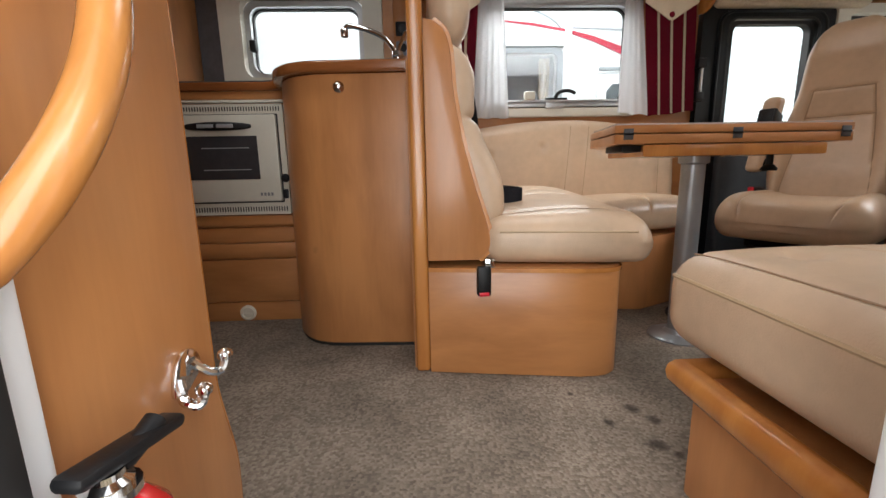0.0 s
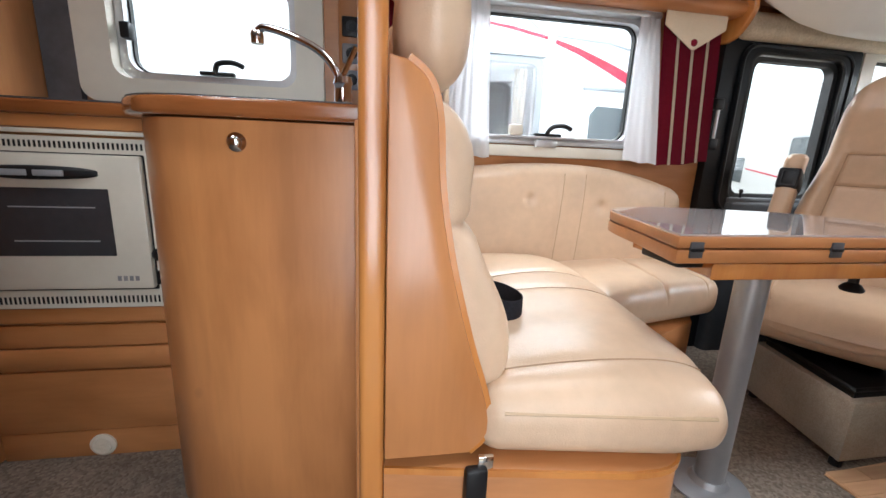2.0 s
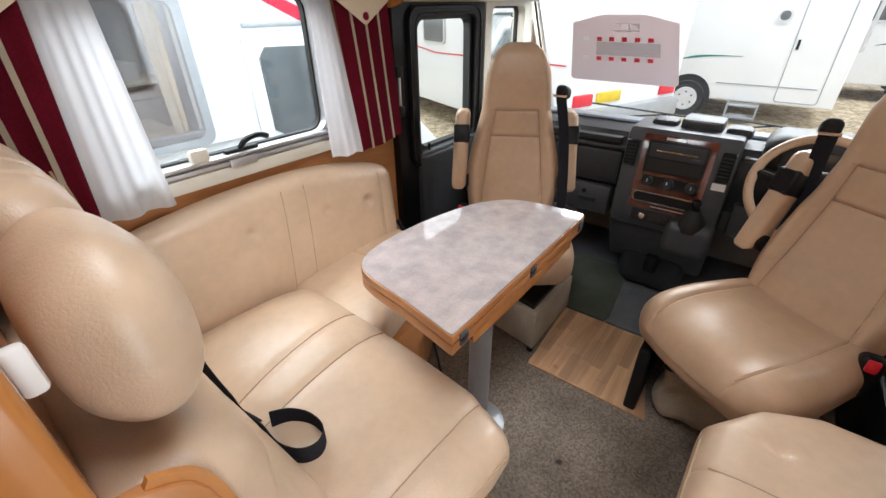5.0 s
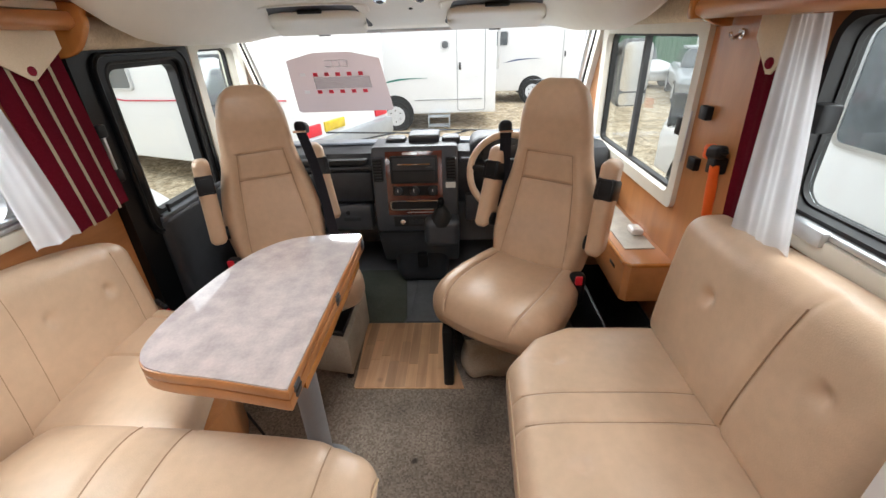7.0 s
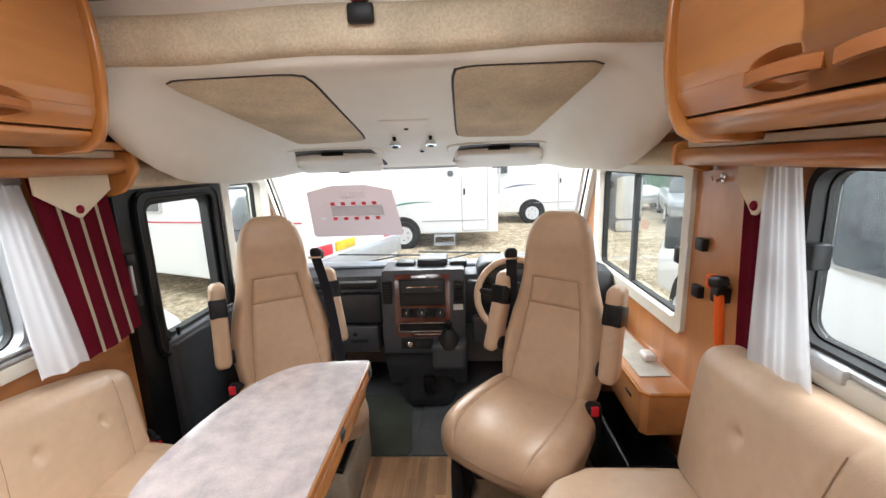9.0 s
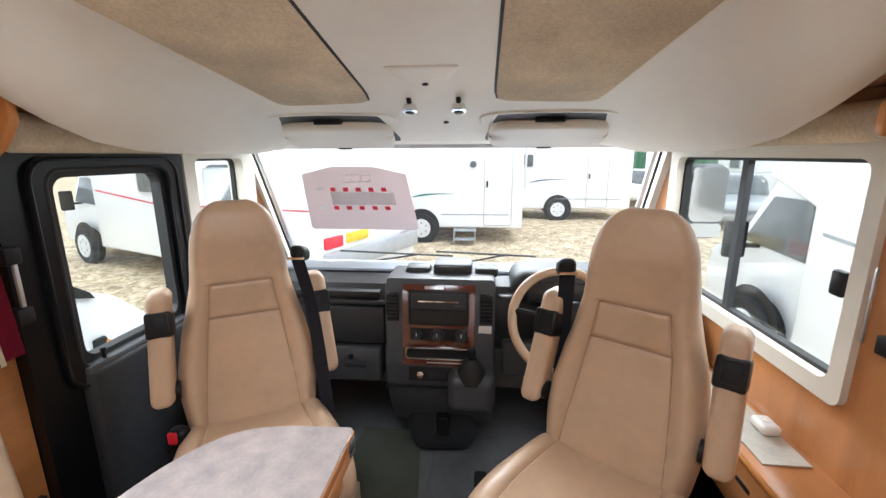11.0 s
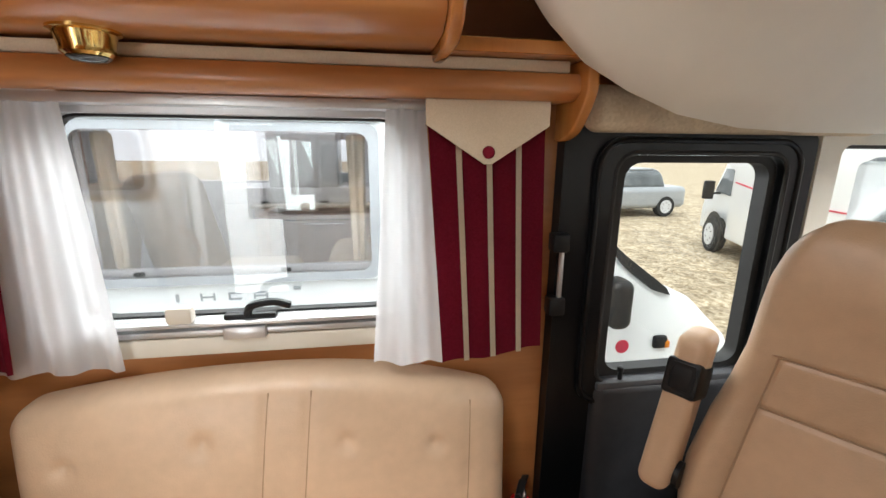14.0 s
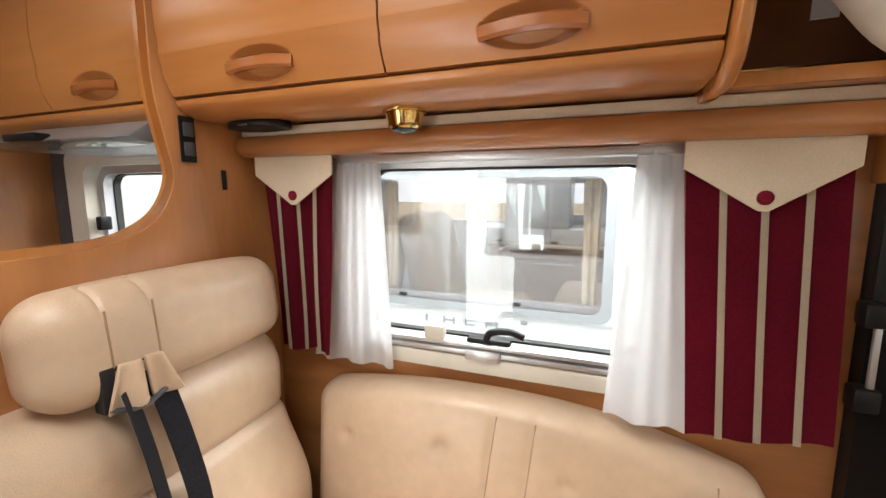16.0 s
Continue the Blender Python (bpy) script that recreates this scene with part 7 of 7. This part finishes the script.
    if lamps:
        part("tail_lamp", boxb(-0.03, 0.02, 0.08, 0.42, 0.80, 0.95, 0.02), RED_PLASTIC, v, "red tail lamp")
        part("tail_lamp", boxb(-0.03, 0.02, W - 0.42, W - 0.08, 0.80, 0.95, 0.02), RED_PLASTIC, v, "red tail lamp")
        part("number_plate", boxb(-0.03, 0.02, plate - 0.22, plate + 0.22, 0.82, 0.95, 0.005), YELLOW, v, "yellow rear plate")
        part("bumper", boxb(-0.12, 0.05, 0.05, W - 0.05, 0.50, 0.76, 0.04), GREY_PAINT, v)
    return v


def car(label, m, paint):
    c = thing("car", label, "car", "parked cars", m)
    part("body", softbox((4.0, 1.7, 0.62), 0.16, (14, 6, 4), lambda p: Vector((p.x, p.y * (1 - 0.06 * (p.x / 2) ** 4), 0.56 + p.z - (0.16 * max(0, p.x - 0.9) if p.z > 0 else 0)))), paint, c)
    part("cabin", softbox((2.3, 1.5, 0.62), 0.2, (10, 6, 5), lambda p: Vector((-0.25 + p.x * (1 - 0.35 * (p.z + 0.3)), p.y * (1 - 0.22 * (p.z + 0.3)), 1.05 + p.z))), WINDOW_DARK, c, "dark glasshouse")
    part("roof", softbox((1.35, 1.18, 0.06), 0.03, (8, 6, 1), lambda p: Vector((-0.25 + p.x, p.y, 1.36 + p.z))), paint, c)
    for s in (-1, 1):
        part("headlamp", softbox((0.2, 0.4, 0.16), 0.06, (3, 3, 3), lambda p: Vector((1.85 + p.x, s * 0.58 + p.y, 0.62 + p.z))), GLASS_TINT, c)
        for xx in (-1.25, 1.25):
            wheel(c, xx, s * 0.76, 0.30, -s)
    return c


# neighbour on the left, close alongside, with its dinette behind the window
nb = thing("motorhome", "white motorhome with red swooshes parked close alongside", "motorhome", "parked motorhomes", None)
NY = 2.93
PALE_FRAME = mat("pale_grey_frame", (0.34, 0.35, 0.37), 0.35, var=0.04)
bm = bmesh.new()
wall_cells(bm, "y", NY, NY + 0.04, (-4.6, 1.95), (-0.27, 2.1), [(-0.12, 0.955, 0.78, 1.355)])
part("side_wall", bm, WHITE, nb, "white side wall")
bm = bmesh.new()
# roof holes out of view, added to brighten the neighbour's interior
wall_cells(bm, "z", 2.1, 2.16, (-4.6, 1.95), (NY, NY + 2.2), [(-1.4, -0.3, NY + 0.5, NY + 1.7), (-0.1, 1.3, NY + 0.3, NY + 1.5)])
part("roof", bm, WHITE, nb, "white roof with unseen openings added to let light in")
bm = bmesh.new()
wall_cells(bm, "y", NY + 2.16, NY + 2.2, (-4.6, 1.95), (-0.27, 2.1), [(-1.2, 0.20, 1.0, 1.5), (0.35, 0.86, 1.07, 1.36)])
part("far_wall", bm, WHITE, nb)
part("inner_floor", boxb(-4.6, 1.95, NY + 0.05, NY + 2.15, 0.0, 0.04), TAN_INT, nb)
part("rear_wall", boxb(-4.64, -4.6, NY, NY + 2.2, -0.27, 2.1), WHITE, nb)
part("front_wall", boxb(1.95, 1.99, NY + 0.04, NY + 2.2, -0.27, 2.1), WHITE, nb)
wf = part("window_frame", frame_ringb(rrect(-0.16, 0.995, 0.745, 1.39, 0.05), rrect(-0.12, 0.955, 0.78, 1.355, 0.05), "y", NY - 0.03, NY - 0.001), PALE_FRAME, nb, "pale grey window frame")
part("frame_top", boxb(-0.17, 1.0, NY - 0.04, NY, 1.392, 1.412, 0.006), ALU, wf)
pw = part("pane", prismb(rrect(-0.14, 0.975, 0.76, 1.37, 0.05), "y", NY - 0.027, NY - 0.023), glass("tinted_acrylic", (0.86, 0.84, 0.85), base=0.14), wf)
pw.visible_shadow = False
part("seat_back", softbox((0.22, 0.52, 0.72), 0.09, (4, 4, 8), lambda p: Vector((-0.04 + p.x - 0.22 * p.z, NY + 0.62 + p.y, 0.80 + p.z))), TAN_SEAT, nb, "pale tan seat back")
part("seat_back", softbox((0.20, 0.50, 0.70), 0.08, (4, 4, 8), lambda p: Vector((-0.46 + p.x + 0.18 * p.z, NY + 0.62 + p.y, 0.76 + p.z))), TAN_SEAT, nb)
part("seat_cushion", softbox((0.46, 0.50, 0.16), 0.06, (6, 5, 3), lambda p: Vector((0.30 + p.x, NY + 0.62 + p.y, 0.565 + p.z))), TAN_SEAT, nb, "pale tan seat cushion")
part("seat_cushion", softbox((0.34, 0.50, 0.30), 0.08, (6, 5, 4), lambda p: Vector((0.88 + p.x, NY + 0.62 + p.y, 0.60 + p.z))), TAN_SEAT, nb)
part("wood_partition", boxb(-0.98, -0.55, NY + 0.75, NY + 0.79, 0.05, 1.45, 0.02), TAN_INT, nb, "brown wood partition")
part("inner_cupboard", boxb(0.06, 1.5, NY + 1.57, NY + 2.12, 0.05, 0.83, 0.01), TAN_INT, nb, "brown kitchen cupboards")
part("inner_worktop", boxb(0.04, 1.5, NY + 1.54, NY + 2.12, 0.835, 0.862, 0.008), CREAM, nb)
part("drawer_line", boxb(0.08, 1.45, NY + 1.563, NY + 1.57, 0.735, 0.742), RUBBER, nb)
part("drawer_bar", tubeb([(0.42, NY + 1.55, 0.71), (0.74, NY + 1.55, 0.71)], 0.008, 8), CHROME, nb)
part("white_locker", boxb(-0.16, 1.3, NY + 1.62, NY + 2.12, 0.866, 0.985, 0.006), WHITE, nb, "white splash panel")
part("white_locker", boxb(0.175, 0.69, NY + 1.62, NY + 2.12, 0.986, 1.45, 0.006), WHITE, nb, "white kitchen cabinet")
for x in (0.10, 0.55):
    part("cabinet_catch", boxb(x, x + 0.06, NY + 1.60, NY + 1.62, 0.872, 0.882, 0.003), RUBBER, nb)
part("inner_post", boxb(0.20, 0.235, NY + 1.25, NY + 1.56, 0.05, 0.85), TAN_INT, nb)
for x in (-0.08, 0.90):
    part("inner_curtain", softbox((0.08, 0.04, 0.56), 0.018, (6, 2, 4), lambda p: Vector((x + p.x * (1 - 0.5 * (0.28 - p.z)), NY + 0.10 + p.y + 0.01 * math.sin(p.x * 150), 1.07 + p.z))), CREAM_CLOTH, nb, "cream curtain")
part("pane_rail", boxb(-0.12, 0.955, NY - 0.022, NY + 0.01, 0.785, 0.815, 0.006), ALU, nb, "aluminium lower rail")
for x in (0.02, 0.58):
    part("pane_catch", boxb(x, x + 0.04, NY - 0.03, NY + 0.0, 0.788, 0.806, 0.004), RUBBER, nb)
lo = [(0.30, 1.592), (0.58, 1.560), (0.80, 1.532), (1.01, 1.496)]
hi = [(1.01, 1.512), (0.80, 1.548), (0.58, 1.568), (0.30, 1.596)]
part("stripe", prismb(lo + hi, "y", NY - 0.006, NY), RED_STRIPE, nb, "sweeping red stripe")
part("stripe", prismb([(1.06, 1.478), (1.20, 1.435), (1.40, 1.352), (1.62, 1.25), (1.62, 1.32), (1.40, 1.402), (1.20, 1.468), (1.06, 1.50)], "y", NY - 0.006, NY), RED_STRIPE, nb, "sweeping red stripe")
part("stripe", prismb(curve_pts([(0.62, 1.66), (0.80, 1.63), (0.93, 1.57), (0.99, 1.51)], 5) + curve_pts([(0.98, 1.51), (0.92, 1.565), (0.79, 1.622), (0.62, 1.65)], 5), "y", NY - 0.006, NY), GREY_PAINT, nb, "thin grey curve")
part("stripe", prismb([(1.06, 1.515), (1.40, 1.50), (1.66, 1.45), (1.66, 1.462), (1.40, 1.512), (1.06, 1.522)], "y", NY - 0.006, NY), GREY_PAINT, nb, "thin grey curve")
part("moulding", boxb(-4.5, 1.2, NY - 0.02, NY, 0.735, 0.75, 0.005), WHITE, nb, "raised side moulding")
for x0, bars in ((0.15, ((0, 0.012, 0, 0.034),)), (0.245, ((0, 0.008, 0, 0.034), (0.05, 0.058, 0, 0.034), (0.008, 0.05, 0.013, 0.021))), (0.355, ((0, 0.008, 0, 0.034), (0.008, 0.05, 0.026, 0.034), (0.008, 0.05, 0, 0.008))), (0.455, ((0, 0.008, 0, 0.026), (0.05, 0.058, 0, 0.026), (0.008, 0.05, 0.026, 0.034), (0.008, 0.05, 0.011, 0.018)))):
    for a_, b_, c_, d_ in bars:
        part("badge_bar", boxb(x0 + a_, x0 + b_, NY - 0.005, NY, 0.665 + c_, 0.665 + d_), GREY_PAINT, nb)
part("hatch_lock", boxb(0.62, 0.65, NY - 0.012, NY, 0.70, 0.715, 0.003), GREY_PAINT, nb)
part("cab_side", prismb([(1.24, -0.25), (1.24, 1.22), (1.72, 1.22), (1.98, 1.0), (2.10, 0.86), (2.10, -0.25)], "y", NY - 0.035, NY - 0.002, 0.015), WHITE, nb, "white cab door")
cw = part("cab_window", prismb([(1.31, 0.74), (1.30, 1.10), (1.34, 1.15), (1.66, 1.14), (1.90, 0.93), (1.98, 0.80), (1.62, 0.70), (1.36, 0.71)], "y", NY - 0.044, NY - 0.034), WINDOW_DARK, nb, "dark cab side window")
part("door_moulding", boxb(1.24, 2.1, NY - 0.05, NY - 0.03, 1.235, 1.26, 0.008), GREY_PAINT, nb)
part("bonnet", prismb([(2.0, -0.25), (2.0, 0.84), (2.12, 0.80), (2.36, 0.655), (2.55, 0.565), (2.78, 0.355), (2.92, 0.12), (2.95, -0.25)], "y", NY - 0.03, NY + 1.9, 0.05, 3), WHITE, nb, "sloping white bonnet")
part("screen_corner", prismb([(2.0, 0.93), (2.14, 0.81), (2.375, 0.64), (2.40, 0.60), (2.30, 0.632), (2.15, 0.745), (2.06, 0.835)], "y", NY - 0.045, NY - 0.026), RUBBER, nb, "black windscreen corner trim")
part("indicator", boxb(2.345, 2.42, NY - 0.055, NY - 0.02, 0.315, 0.385, 0.015), BLACK, nb)
part("indicator_lens", boxb(2.40, 2.43, NY - 0.058, NY - 0.02, 0.32, 0.36, 0.008), AMBER, nb, "amber side lamp")
part("round_sticker", latheb([(0.036, 0), (0.036, 0.003)], pose(2.18, NY - 0.032, 0.335, 90, 0, 0), 24), RED_STRIPE, nb, "round red sticker")
part("mirror", softbox((0.11, 0.14, 0.24), 0.045, (3, 3, 4), lambda p: Vector((2.08 + p.x, NY - 0.10 + p.y, 0.60 + p.z))), BLACK, nb, "black door mirror")
for xx in (-2.8, 2.35):
    w_ = part("wheel", latheb([(0.2, -0.09), (0.33, -0.09), (0.34, 0), (0.33, 0.09), (0.2, 0.09)], pose(xx, NY + 0.12, G + 0.34, 90, 0, 0), 24), TYRE, nb)
    part("rim", latheb([(0.21, 0.0), (0.2, 0.09), (0.02, 0.07)], pose(xx, NY + 0.12, G + 0.34, 90, 0, 0), 20), GREY_PAINT, w_)

FLIP = Matrix.Diagonal((1, -1, 1, 1))
# row in front
motorhome("white coachbuilt motorhome with a pull-out step parked ahead", pose(9.8, 5.0, G, 0, 0, -90), L=5.0, stripe=GREEN_STRIPE, windows=((0.4, 1.2, 1.35, 1.9), (3.84, 3.98, 1.68, 1.82)), step=3.5, door=4.15, cab=False, wheels=(2.75,), swoosh=(2.45, 3.5, 1.01))
lad = thing("ladder", "aluminium ladder on the back of a motorhome", "ladder")
for y in (-0.10, -0.28):
    part("rail", tubeb([(9.95 - y, -0.02 + y * 0.2, 0.6), (9.95 - y, -0.05 + y * 0.2, 1.7)], 0.02, 6), ALU, lad)
for k in range(5):
    part("rung", tubeb([(10.05, -0.05, 0.7 + 0.22 * k), (10.23, -0.09, 0.7 + 0.22 * k)], 0.015, 6), ALU, lad)
motorhome("white motorhome with alloy wheels parked further ahead", pose(13.4, 3.0, G, 0, 0, -90), L=6.5, stripe=BLUE_STRIPE, windows=((3.0, 3.6, 1.6, 1.95),), door=5.2, cab=False, wheels=(4.38,), swoosh=(3.5, 4.6, 1.13))
motorhome("white motorhome with red lamps seen from behind", pose(5.28, 2.84, G, 0, 0, 68) @ FLIP, L=6.0, stripe=RED_STRIPE, windows=((3.0, 3.7, 1.4, 1.9),), lamps=True, plate=0.72)
# row on the right
motorhome("white motorhome with black mirrors parked on the driver's side", pose(-1.10, -1.62, G) @ FLIP, L=5.75, stripe=GREY_PAINT, windows=((0.9, 2.2, 1.35, 1.95), (2.6, 3.85, 1.27, 1.92)))
motorhome("white van parked across the gravel", pose(20.5, -9.5, G, 0, 0, 175), L=5.5, stripe=GREY_PAINT, windows=((1.2, 2.0, 1.4, 1.9),))
car("silver grey car parked on the gravel", pose(13.5, -6.4, G, 0, 0, 160), GREY_PAINT)
car("white car parked on the gravel", pose(17.5, -5.6, G, 0, 0, 190), WHITE)
car("pale grey car parked behind the white motorhomes", pose(8.0, 12.8, G, 0, 0, 185), GREY_PAINT)
sd = thing("shed", "green corrugated metal shed behind the vehicles", "shed")
part("wall", boxb(24, 30, -14, -7.2, G, 2.6), GREEN_SHED, sd)
part("roof", prismb([(23.8, 2.6), (27, 3.4), (30.2, 2.6)], "y", -14.2, -7.0), GREY_PAINT, sd)
for k in range(30):
    part("rib", boxb(23.96, 24.0, -14 + k * 0.227, -13.93 + k * 0.227, G, 2.6), GREEN_SHED, sd)

# cab mirrors outside
for y, s in ((-0.245, -1), (2.335, 1)):
    mr = thing("wing_mirror", "tall dark door mirror with a grey glass", "mirror", "wing mirrors")
    part("housing", softbox((0.11, 0.20, 0.38), 0.05, (4, 4, 6), lambda p: Vector((2.76 + p.x, y + p.y, 1.09 + p.z))), DASH_GREY, mr)
    part("mirror_glass", prismb(rrect(y - 0.082, y + 0.082, 0.995, 1.265, 0.03), "x", 2.698, 2.704), CHROME, mr, "flat mirror glass")
    part("mirror_glass", prismb(rrect(y - 0.078, y + 0.078, 0.915, 0.985, 0.02), "x", 2.698, 2.704), CHROME, mr, "lower wide angle glass")
    part("arm", tubeb([(2.72, y - s * 0.18, 1.22), (2.77, y, 1.20)], 0.022, 10), BLACK, mr)
